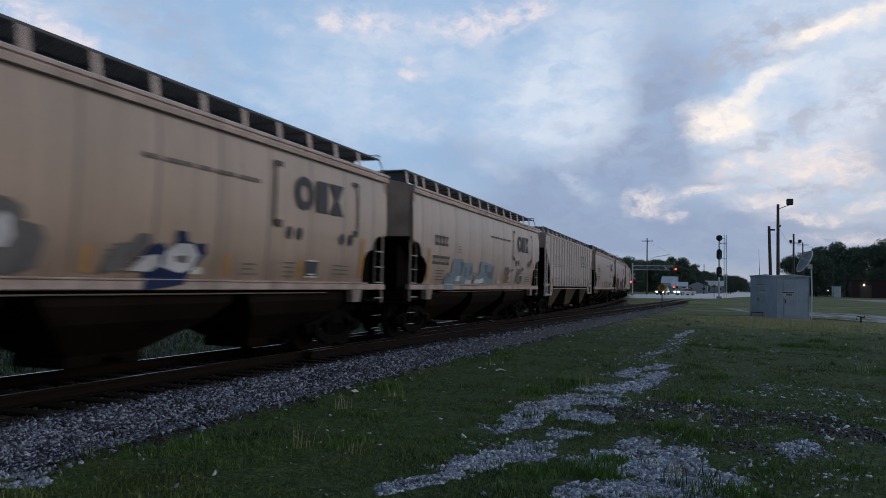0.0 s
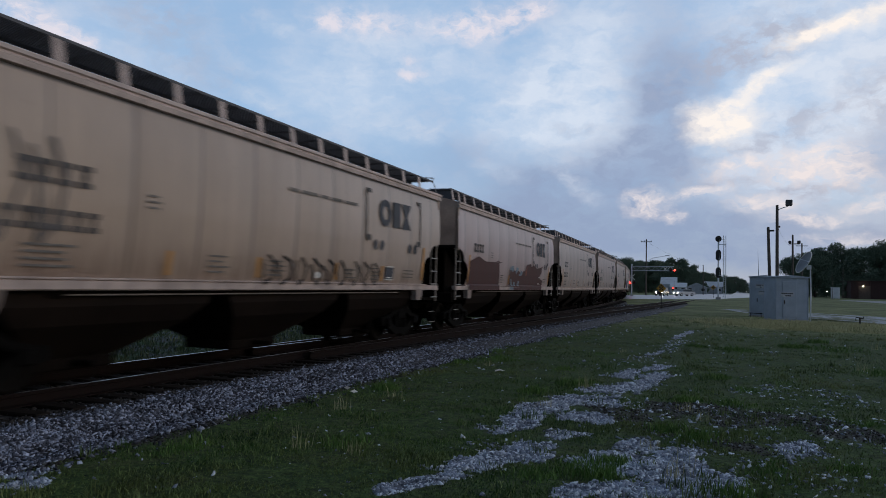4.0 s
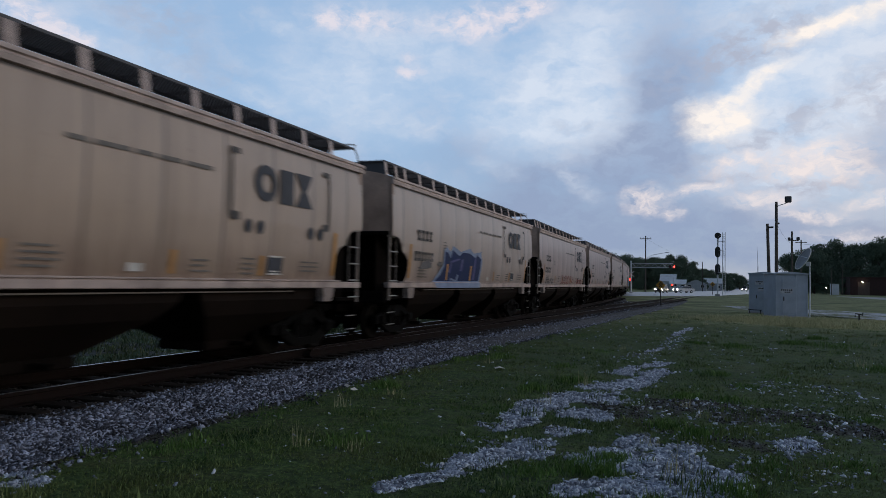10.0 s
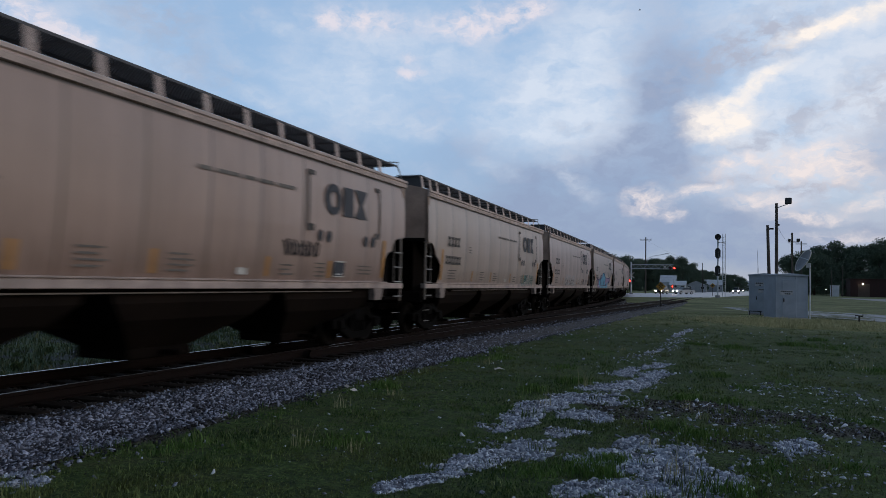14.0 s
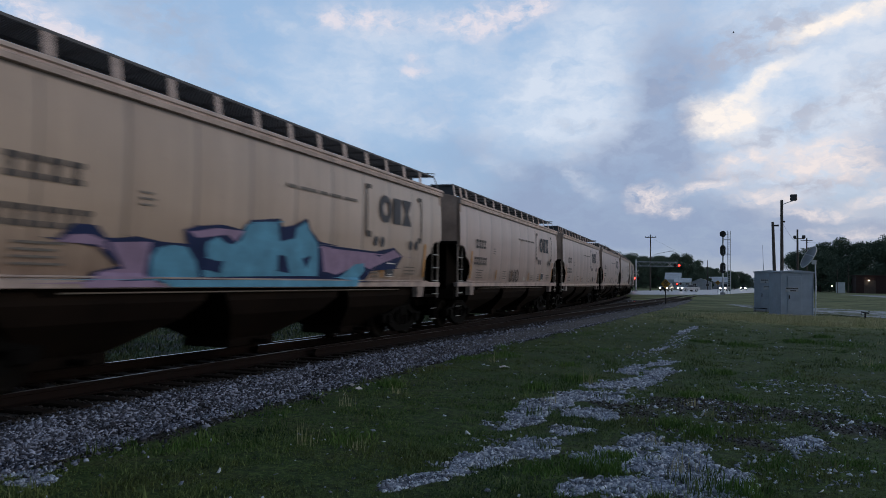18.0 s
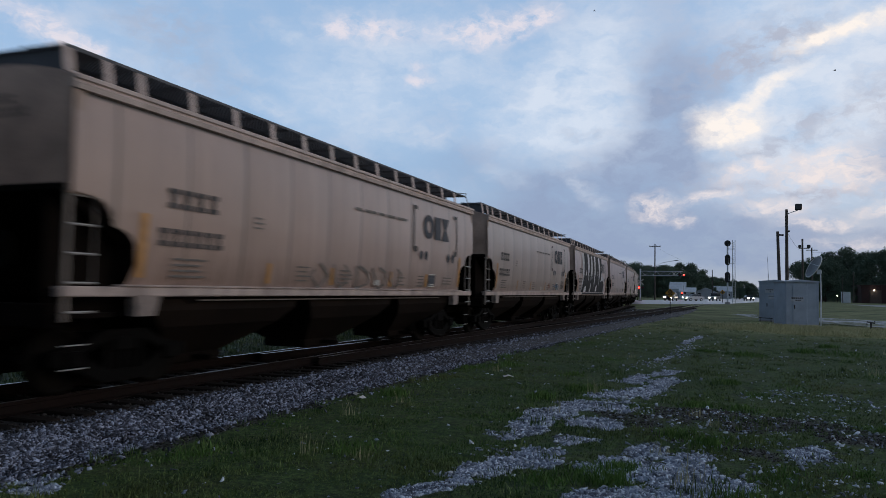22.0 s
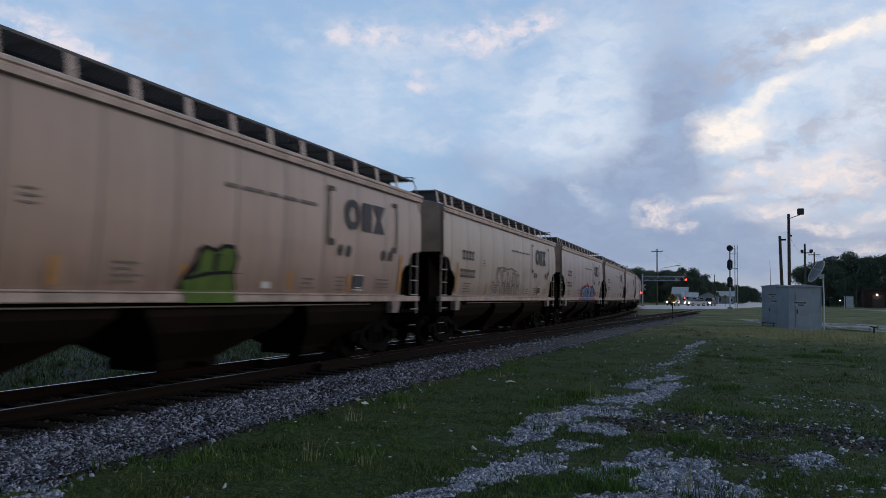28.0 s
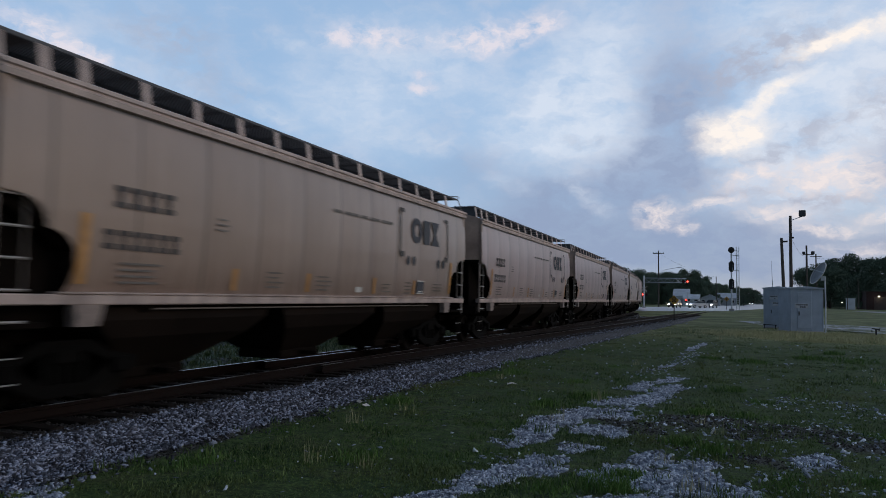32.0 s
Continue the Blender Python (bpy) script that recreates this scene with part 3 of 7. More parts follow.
def main_line(s):
    return float(np.interp(s, STATIONS, LINE_X)), float(np.interp(s, STATIONS, LINE_Y)), float(heading(np.array(s, float)))


def side_line(s):
    """The straight track, which leaves the main one by a long turnout."""
    d = max(0.0, s - 8.0)
    return -9.17 + 0.05 * (math.hypot(d, 6.0) - 6.0), s, -0.05 * d / math.hypot(d, 6.0)


def ground_z(x, y):
    t = min(1.0, max(0.0, (y - 70.0) / 45.0))
    return 0.40 * t * t * (3 - 2 * t)


# gravel and bare earth worn into the grass: strokes from place to place, half width
STREAK = [(-2.16, 17.08, -1.42, 19.49, 0.20), (-2.21, 14.52, -1.66, 15.37, 0.24), (-1.66, 15.37, -1.27, 17.48, 0.30), (-2.51, 13.23, -1.9, 13.13, 0.28), (-2.7, 11.44, -2.44, 12.84, 0.30),
          (-2.78, 9.94, -2.62, 11.09, 0.22), (-2.15, 11.34, -1.68, 11.31, 0.20), (-2.07, 9.94, -1.83, 9.86, 0.16), (-2.3, 8.88, -2.05, 9.0, 0.14), (-1.74, 31.23, -1.27, 36.33, 0.12), (-1.97, 22.58, -1.72, 24.01, 0.08)]
POOLS = [(-2.39, 8.19, -2.04, 8.67, 0.21), (-2.61, 7.65, -2.35, 8.06, 0.20), (-2.99, 6.72, -2.56, 7.0, 0.14), (-1.04, 9.67, -0.83, 9.6, 0.18), (-1.12, 8.65, -0.46, 8.97, 0.30), (-0.49, 8.52, -0.03, 8.04, 0.28),
         (-0.95, 7.39, 0.02, 7.8, 0.22), (-1.38, 7.04, -0.94, 7.31, 0.14), (0.75, 10.19, 1.03, 10.43, 0.17), (-6.68, 5.38, -6.49, 5.54, 0.14), (-6.16, 4.97, -6.05, 5.06, 0.1)]
PATCHES = STREAK + POOLS
# places where single stones lie thinly between the grass
THIN = [(0.43, 8.83, 1.07, 8.75, 0.36), (0.38, 10.76, 0.8, 10.05, 0.34), (1.48, 11.51, 1.82, 11.47, 0.34), (1.54, 15.58, 2.16, 15.31, 0.45), (0.67, 15.94, 0.98, 16.11, 0.4), (-0.71, 12.08, 0.11, 12.13, 0.5), (-1.84, 13.38, -0.99, 11.41, 0.4),
        (-2.2, 20.26, -1.9, 21.84, 0.4), (-0.68, 10.43, -0.24, 9.89, 0.34), (-2.74, 8.66, -2.35, 8.52, 0.2), (-0.84, 10.56, -0.54, 10.5, 0.2), (-0.2, 12.4, 1.4, 12.6, 0.6), (-1.6, 24.0, -1.5, 30.0, 0.3)]
BARE = [(-0.82, 12.6, 0.2, 12.84, 0.36), (0.2, 12.55, 1.16, 12.51, 0.38), (-0.93, 10.74, -0.11, 10.71, 0.20), (-0.11, 10.51, 0.41, 9.86, 0.18), (1.24, 11.82, 1.93, 11.73, 0.24), (-1.9, 12.4, -1.2, 11.6, 0.28), (-6.75, 4, -6.5, 40, 0.28)]


def patch_value(x, y, rows):
    """How much of a place is gravel (or bare), from 0 to 1, with torn edges."""
    best = 0.0
    wx, wy = x + 0.16 * noise.noise((x * 1.4, y * 0.9, 3.1)), y + 0.35 * noise.noise((x * 1.2, y * 0.8, 8.7))
    for xa, ya, xb, yb, r in rows:
        ax, ay, bx, by = xa, ya * 0.5, xb, yb * 0.5
        ux, uy = bx - ax, by - ay
        t = max(0.0, min(1.0, ((wx - ax) * ux + (wy * 0.5 - ay) * uy) / (ux * ux + uy * uy)))
        q = math.hypot(wx - ax - t * ux, wy * 0.5 - ay - t * uy) / (r * 0.9)
        if q < 2.2:
            best = max(best, 1.25 - 0.62 * q)
    if best <= 0:
        return 0.0
    return max(0.0, min(1.0, best + 0.45 * noise.noise((x * 2.4, y * 1.8, 0.5)) + 0.45 * noise.noise((x * 6.0, y * 5.0, 6.5)) - 0.08))


def ground():
    xs = np.concatenate([-np.geomspace(3000, 22.6, 24), np.arange(-22, -11, 0.3), np.arange(-11, -7.5, 0.6), np.arange(-7.5, 9, 0.14), np.arange(9, 26, 0.6), np.geomspace(27, 3000, 26)])
    ys = np.concatenate([-np.geomspace(3000, 4, 18), np.arange(0, 4, 1.0), np.arange(4, 24, 0.15), np.arange(24, 44, 0.35), np.arange(44, 120, 2.5), np.geomspace(122, 3000, 22)])
    verts = np.zeros((len(ys) * len(xs), 3))
    gravel = np.zeros(len(verts))
    bare = np.zeros(len(verts))
    k = 0
    for y in ys:
        for x in xs:
            z = ground_z(x, y)
            if -8 < x < 26 and 3 < y < 75:
                gravel[k] = patch_value(x, y, PATCHES)
                bare[k] = patch_value(x, y, BARE)
                z += 0.05 * noise.noise((x * 0.35, y * 0.3, 0)) + 0.018 * noise.noise((x * 1.7, y * 1.7, 4)) - 0.02 * gravel[k]
            elif -24 < x < -10.5 and -5 < y < 90:
                bare[k] = 0.5 + 1.1 * noise.noise((x * 0.9, y * 0.7, 2)) + 0.9 * noise.noise((x * 2.5, y * 2.0, 5))
            verts[k] = (x, y, z)
            k += 1
    w_, h_ = len(xs), len(ys)
    i = (np.arange(h_ - 1)[:, None] * w_ + np.arange(w_ - 1)[None]).ravel()
    me = bulk("ground", verts, np.stack([i, i + 1, i + 1 + w_, i + w_], 1), ground_material(), True)
    for name, values in (("gravel", gravel), ("dirt", bare)):
        me.attributes.new(name, "FLOAT", "POINT").data.foreach_set("value", values.astype(np.float32))
    return tagged(new("ground", me), "patchy dark green grass with worn gravel spots", "ground", kind="structure")


ground()


def ribbon(line, s0, s1, step, profile, name, material, smooth=False):
    """A sheet that follows a line with a cross profile of (offset, height)."""
    rows = []
    for s in np.arange(s0, s1 + 0.01, step):
        x, y, a = line(float(s))
        rows.append([(x + math.cos(a) * o, y + math.sin(a) * o, z) for o, z in profile])
    return Mesh().grid(rows).data(name, material, smooth)


BED = [(-3.4, -0.05), (-2.5, 0.10), (-1.75, 0.24), (-0.9, 0.235), (0, 0.23), (0.9, 0.235), (1.5, 0.235), (1.75, 0.20), (2.05, 0.09), (2.32, -0.01), (2.8, -0.08)]
BED_SIDE = [(o, z - 0.012) for o, z in BED]
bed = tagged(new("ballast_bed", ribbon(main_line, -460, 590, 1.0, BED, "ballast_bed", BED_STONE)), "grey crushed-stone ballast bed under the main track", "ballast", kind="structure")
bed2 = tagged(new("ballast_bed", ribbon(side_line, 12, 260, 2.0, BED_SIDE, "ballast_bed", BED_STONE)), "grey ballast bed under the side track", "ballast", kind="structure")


def rail_profile(side):
    o = side * 0.7525
    return [(o - 0.07, 0.275), (o - 0.07, 0.29), (o - 0.012, 0.305), (o - 0.01, 0.40), (o - 0.035, 0.41), (o - 0.035, 0.4505),
            (o + 0.035, 0.4505), (o + 0.035, 0.41), (o + 0.01, 0.40), (o + 0.012, 0.305), (o + 0.07, 0.29), (o + 0.07, 0.275)]


def track(name, line, s0, s1, label):
    root = thing(name, Matrix(), label, "railway track")
    root["kind"] = "structure"
    for side in (-1, 1):
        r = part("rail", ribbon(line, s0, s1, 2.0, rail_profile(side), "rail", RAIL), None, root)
        o = side * 0.7525
        # the near rail takes the dimmed copy of the head
        part("rail_head", ribbon(line, s0, s1, 2.0, [(o - 0.030, 0.4535), (o + 0.030, 0.4535)], "rail_head", SHINE if side < 0 else DIMMED_HEAD), None, root, "polished running surface")
    return root


main_track = track("main_track", main_line, -460, 590, "rusty steel main track on dark timber ties in grey ballast")
side_track = track("side_track", side_line, 14, 250, "rusty side track that leaves the main line by a turnout")
side_track.location.z = -0.006

# ---- the freight train ----
PITCH = 17.43
SIDE = [(1.42, 1.470), (1.6, 1.515), (2.0, 1.560), (2.5, 1.590), (3.0, 1.600), (3.5, 1.590), (3.9, 1.560), (4.0, 1.550)]
CUT = [(1.42, 6.86), (1.6, 6.76), (1.8, 6.70), (2.05, 6.74), (2.18, 6.86), (2.24, 7.00), (2.27, 7.16), (2.42, 7.20), (2.54, 7.30), (2.62, 7.48), (2.66, 7.86), (4.3, 7.86)]
SEAM = 1.4273


def side_x(z):
    return float(np.interp(z, [a for a, b in SIDE], [b for a, b in SIDE]))


def curved_side(sign):
    """One bulging side sheet with shallow weld seams, cut back at its lower corners."""
    ys = []
    for k in range(-6, 6):
        for f in (-0.5, -0.46, -0.3, 0, 0.3, 0.46):
            ys.append((k + 0.5 + f) * SEAM)
    ends = [6.70, 6.78, 6.86, 7.0, 7.16, 7.22, 7.30, 7.40, 7.48, 7.65, 7.86]
    ys = sorted(set([y for y in ys if abs(y) < 6.65] + [-y for y in ends] + ends))
    zs = [1.42, 1.5, 1.6, 1.8, 1.95, 2.05, 2.13, 2.18, 2.24, 2.27, 2.34, 2.42, 2.48, 2.54, 2.58, 2.62, 2.66, 2.8, 3.0, 3.25, 3.5, 3.75, 3.9, 4.0]
    rows = []
    for z in zs:
        lim = float(np.interp(z, [a for a, b in CUT], [b for a, b in CUT]))
        row = []
        for y in ys:
            yy = max(-lim, min(lim, y))
            f = abs((yy / SEAM + 50.0) % 1 - 0.5) * 2
            dent = 0.018 * (1 - (1 - f) ** 6) if f < 1 else 0
            pillow = 0.016 * math.cos((f) * math.pi / 2) * math.sin((z - 1.4) / 2.6 * math.pi)
            row.append((sign * (side_x(z) - 0.02 + pillow + 0.006 * noise.noise((yy * 0.6, z * 0.8, sign))), yy, z))
        rows.append(row if sign > 0 else row[::-1])
    return Mesh().grid(rows)


def on_side(m, y0, y1, z0, z1, lift=0.012, lean=0.0):
    """A painted patch that lies on the near side."""
    n = max(1, int((z1 - z0) / 0.25))
    rows = []
    for k in range(n + 1):
        z = z0 + (z1 - z0) * k / n
        x = side_x(z) + lift
        d = lean * (z - z0)
        rows.append([(x, y0 + d, z), (x, y1 + d, z)])
    return m.grid(rows)


def shape_on_side(m, pts, lift=0.014):
    """A polygon of (y, z) painted on the near side, cut in thin slices so that it follows the bulge."""
    zs = [p[1] for p in pts]
    z, step = min(zs), 0.05
    while z < max(zs) - 1e-6:
        top = min(z + step, max(zs))
        for za, zb in ((z, top),):
            zm = (za + zb) / 2
            cross = []
            for k in range(len(pts)):
                (ya, a), (yb, b) = pts[k], pts[(k + 1) % len(pts)]
                if (a <= zm) != (b <= zm):
                    f = (yb - ya) / (b - a)
                    cross.append((ya + (zm - a) * f, ya + (za - a) * f, ya + (zb - a) * f))
            cross.sort()
            for u, v in zip(cross[::2], cross[1::2]):
                # over the sill the paint lies on its outer face
                xa, xb = [side_x(q) + lift if q > 1.5 else 1.557 + lift for q in (za, zb)]
                m.add([(xa, u[1], za), (xa, v[1], za), (xb, v[2], zb), (xb, u[2], zb)], [(0, 1, 2, 3)])
        z = top
    return m


# shared meshes of the wagon parts
def wheelset_mesh():
    m = Mesh()
    m.lathe([(-0.95, 0.07), (-0.80, 0.085), (0.80, 0.085), (0.95, 0.07)], 10)
    for s in (-1, 1):
        rings = [(s * 0.815, 0.10), (s * 0.81, 0.14), (s * 0.76, 0.16), (s * 0.745, 0.36), (s * 0.80, 0.38), (s * 0.80, 0.452), (s * 0.70, 0.457), (s * 0.685, 0.485), (s * 0.665, 0.485), (s * 0.665, 0.38), (s * 0.70, 0.36), (s * 0.69, 0.12)]
        m.lathe(rings, 24)
    return m


def sideframe_mesh():
    m = Mesh()
    # frame in four members round the openings
    m.prism([(-1.25, 0.42), (-0.95, 0.38), (-0.70, 0.50), (-0.72, 0.56), (-0.75, 0.68), (-1.25, 0.60)], -0.07, 0.07)
    m.prism([(1.25, 0.60), (0.75, 0.68), (0.72, 0.56), (0.70, 0.50), (0.95, 0.38), (1.25, 0.42)], -0.07, 0.07)
    m.prism([(-0.75, 0.68), (-0.72, 0.56), (-0.34, 0.72), (0.34, 0.72), (0.72, 0.56), (0.75, 0.68), (0.42, 0.86), (-0.42, 0.86)], -0.08, 0.08)
    m.prism([(-0.95, 0.38), (-0.40, 0.14), (0.40, 0.14), (0.95, 0.38), (0.70, 0.50), (0.32, 0.30), (-0.32, 0.30), (-0.70, 0.50)], -0.08, 0.08)
    m.box(-0.07, 0.07, -0.36, -0.27, 0.30, 0.74).box(-0.07, 0.07, 0.27, 0.36, 0.30, 0.74)
    for k in (-0.89, 0.89):
        m.box(0.05, 0.15, k - 0.13, k + 0.13, 0.38, 0.60, 0.03)
    return m


D_WHEEL = wheelset_mesh().data("wheelset", TREAD, True)
D_FRAME = sideframe_mesh().data("sideframe", IRON)
D_SPRING = Mesh().lathe([(0.29, 0.06), (0.74, 0.06)], 8, "z").data("spring", IRON)
D_BOLSTER = Mesh().box(-1.1, 1.1, -0.22, 0.22, 0.55, 0.80, 0.03).data("bolster", IRON)
D_COUPLER = Mesh().box(-0.09, 0.09, 0.0, 0.75, 0.76, 0.94, 0.02).box(-0.17, 0.15, 0.62, 0.92, 0.72, 0.98, 0.05).box(-0.2, 0.2, -0.15, 0.05, 0.68, 1.02, 0.03).data("coupler", IRON)
WHEELS = {"front": [], "rear": []}


def truck(parent, y):
    t = part("truck", D_BOLSTER, None, parent, "black cast-steel truck with two axles", (0, y, 0))
    for s in (-1, 1):
        for k in (-0.16, 0.0, 0.16):
            part("spring", D_SPRING, None, t, at=(s * 1.0, k, 0))
        part("sideframe", D_FRAME, None, t, at=pose(s * 1.0, 0, 0, 0, 0, 0 if s > 0 else 180))
    for key, k in (("front", -0.89), ("rear", 0.89)):
        part("wheelset", D_WHEEL, None, t, at=(0, k, 0.457))
    return t


D_RUNG = Mesh().tube([(0.03, -0.22, 0), (0.035, 0, 0), (0.03, 0.22, 0)], 0.017, 5).data("rung", RUNG)
D_LADDER = Mesh().box(-0.02, 0.02, -0.25, -0.175, 1.02, 2.70, 0.006).box(-0.02, 0.02, 0.20, 0.22, 1.50, 2.60, 0.006).data("ladder", STILE)
D_SIDE = {s: curved_side(s).data("side_sheet", PAINTS[0], True) for s in (-1, 1)}


def eave(sign):
    p = [(1.54, 3.94), (1.60, 3.95), (1.615, 4.02), (1.59, 4.035), (1.59, 4.06), (1.625, 4.075), (1.625, 4.13), (1.56, 4.15)]
    p = p if sign > 0 else [(-a, b) for a, b in p][::-1]
    return Mesh().prism(p[::-1], -7.9, 7.9, "y")


D_EAVE = {s: eave(s).data("side_plate", TRIM) for s in (-1, 1)}
ARCH = [(1.58, 4.13), (1.2, 4.235), (0.8, 4.31), (0.4, 4.355), (0, 4.37), (-0.4, 4.355), (-0.8, 4.31), (-1.2, 4.235), (-1.58, 4.13)]
D_ROOF = Mesh().prism(ARCH + [(-1.55, 4.08), (1.55, 4.08)], -7.84, 7.84, "y").data("roof", END_PAINT)
D_END = Mesh().prism([(1.555, 2.72)] + [(1.56, 3.6)] + [(a * 0.985, b - 0.02) for a, b in ARCH] + [(-1.56, 3.6), (-1.555, 2.72)], 7.80, 7.86, "y").data("end_sheet", END_PAINT)
D_RIM = Mesh().box(-1.5, 1.5, 7.86, 7.92, 2.66, 2.76).data("end_stiffener", IRON)
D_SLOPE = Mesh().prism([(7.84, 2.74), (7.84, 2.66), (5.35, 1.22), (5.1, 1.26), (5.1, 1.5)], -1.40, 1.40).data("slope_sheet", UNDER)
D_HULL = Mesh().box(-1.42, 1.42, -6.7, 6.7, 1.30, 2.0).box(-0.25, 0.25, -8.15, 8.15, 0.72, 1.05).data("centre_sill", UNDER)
D_SILL = {}
for s in (-1, 1):
    D_SILL[s] = Mesh().box(min(s * 1.42, s * 1.545), max(s * 1.42, s * 1.545), -7.93, 7.93, 1.335, 1.47, 0.015).box(min(s * 1.40, s * 1.565), max(s * 1.40, s * 1.565), -6.95, 6.95, 1.47, 1.50, 0.008).data("side_sill", SILL)
D_LIP = Mesh().box(1.38, 1.46, -5.2, 5.2, 1.262, 1.285, 0.006).data("sill_lip", STILE)
D_PAD = Mesh().prism([(-0.24, 1.34), (-0.20, 1.06), (0.14, 1.06), (0.24, 1.34)], 1.40, 1.55).data("jacking_pad", PAD)
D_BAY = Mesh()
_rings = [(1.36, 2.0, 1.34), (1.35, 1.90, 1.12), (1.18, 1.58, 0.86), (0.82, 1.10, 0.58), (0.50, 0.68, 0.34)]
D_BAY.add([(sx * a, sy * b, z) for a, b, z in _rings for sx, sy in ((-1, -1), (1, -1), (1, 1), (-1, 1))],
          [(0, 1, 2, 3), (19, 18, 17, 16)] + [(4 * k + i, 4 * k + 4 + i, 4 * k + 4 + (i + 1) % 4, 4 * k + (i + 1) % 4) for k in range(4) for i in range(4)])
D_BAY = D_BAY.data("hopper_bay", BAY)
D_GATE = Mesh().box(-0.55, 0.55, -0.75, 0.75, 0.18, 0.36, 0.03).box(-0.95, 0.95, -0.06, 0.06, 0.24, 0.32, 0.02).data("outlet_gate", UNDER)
_m = Mesh()
for k in range(12):
    x = 0.62 + k * 0.0545
    _m.box(x, x + 0.024, -7.82, 8.02, 4.545, 4.572, 0.005)
for k in range(16):
    _m.box(0.58, 1.28, -7.7 + k * 1.02, -7.66 + k * 1.02, 4.525, 4.55, 0.005)
_m.box(1.26, 1.28, -7.82, 8.02, 4.53, 4.578, 0.005).box(0.56, 0.60, -7.82, 8.02, 4.50, 4.58, 0.006)
D_WALK = _m.data("running_board", BOARD)
D_CROSS = Mesh().prism([(1.28, 4.52), (-1.28, 4.52)] + [(a * 0.85, b - 0.01) for a, b in ARCH[::-1]], -7.80, -7.78, "y").data("end_walkway", BOARD)
D_SLAT = Mesh().box(-1.28, 1.28, -7.86, -7.80, 4.515, 4.54, 0.005).data("slat", BOARD)
D_BRACKET = Mesh().prism([(1.36, 4.13), (1.375, 4.13), (1.315, 4.52), (1.295, 4.52)], -0.062, 0.062, "y").data("board_bracket", TRIM)
D_HATCH = Mesh().prism([(0.36, 4.34), (0.36, 4.42), (0.26, 4.47), (-0.26, 4.47), (-0.36, 4.42), (-0.36, 4.34)], -1.7, 1.7, "y").data("hatch_cover", END_PAINT)
D_GRAB = Mesh().tube([(1.26, 7.95, 4.55), (1.30, 8.0, 4.66), (1.05, 8.02, 4.68), (0.75, 8.02, 4.67)], 0.016, 5).tube([(1.27, 8.0, 4.56), (1.32, 8.06, 4.40), (1.40, 8.0, 4.20), (1.45, 7.86, 4.16)], 0.016, 5).data("grab_iron", RUNG)
D_BRAKE = Mesh().lathe([(0, 0.26), (0.03, 0.28), (0.05, 0.26)], 18, "y").lathe([(-0.1, 0.05), (0.08, 0.05)], 8, "y").data("brake_wheel", IRON)
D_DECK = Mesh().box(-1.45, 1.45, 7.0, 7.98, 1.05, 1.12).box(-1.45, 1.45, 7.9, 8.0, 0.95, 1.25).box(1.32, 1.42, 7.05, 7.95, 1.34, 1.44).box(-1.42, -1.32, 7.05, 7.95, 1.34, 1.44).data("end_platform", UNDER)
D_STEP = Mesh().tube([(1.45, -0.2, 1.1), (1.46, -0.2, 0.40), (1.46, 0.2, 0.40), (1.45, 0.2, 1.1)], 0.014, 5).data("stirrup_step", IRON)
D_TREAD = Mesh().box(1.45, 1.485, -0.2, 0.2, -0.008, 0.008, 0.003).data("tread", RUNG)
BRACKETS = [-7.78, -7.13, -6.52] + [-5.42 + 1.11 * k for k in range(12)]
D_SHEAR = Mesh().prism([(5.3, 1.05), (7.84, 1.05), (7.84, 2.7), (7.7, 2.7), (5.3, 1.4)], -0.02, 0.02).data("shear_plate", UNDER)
D_POST = Mesh().box(1.45, 1.56, 7.72, 7.86, 2.62, 4.1, 0.01).data("corner_post", END_PAINT)

# stencils of the near side
# the railway's mark as three plain shapes: a ring, a block, an hourglass
D_LOGO = []


def oval(y, z, ry, rz, n=22):
    return [(y + ry * math.cos(2 * math.pi * k / n), z + rz * math.sin(2 * math.pi * k / n)) for k in range(n)]


_m = Mesh()
for k in range(22):
    a, b = oval(4.00, 3.22, 0.36, 0.33), oval(4.03, 3.22, 0.17, 0.17)
    shape_on_side(_m, [a[k], a[(k + 1) % 22], b[(k + 1) % 22], b[k]], 0.012)
D_LOGO.append(_m.data("logo_ring", INK))
_m = Mesh()
on_side(_m, 4.46, 4.92, 2.90, 3.54)
D_LOGO.append(_m.data("logo_block", INK))
_m = Mesh()
shape_on_side(_m, [(5.00, 2.90), (5.60, 2.90), (5.38, 3.22), (5.60, 3.55), (5.00, 3.55), (5.22, 3.22)], 0.012)
D_LOGO.append(_m.data("logo_hourglass", INK))
D_FRAMES = []
for y, d in ((2.99, 1), (6.30, -1)):
    _m = Mesh()
    on_side(_m, y - 0.035, y + 0.035, 2.56, 3.72)
    for za, zb in ((3.62, 3.72), (2.50, 2.64)):
        on_side(_m, min(y, y + d * 0.24), max(y, y + d * 0.24), za, zb, 0.014)
    D_FRAMES.append(_m.data("logo_bracket", WORN_INK))
D_DOT = shape_on_side(Mesh(), [(0.11 * math.cos(a * math.pi / 5), 2.42 + 0.13 * math.sin(a * math.pi / 5 + 0.05)) for a in range(10)]).data("round_stencil", INK)
random.seed(4)


def bar_glyph(m, y, z0, w_, h, t):
    """One plain sign: a head bar and a foot bar on a short stem."""
    on_side(m, y, y + w_, z0, z0 + t)
    on_side(m, y, y + w_, z0 + h - t, z0 + h)
    on_side(m, y + w_ * 0.3, y + w_ * 0.7, z0 + t, z0 + h - t)


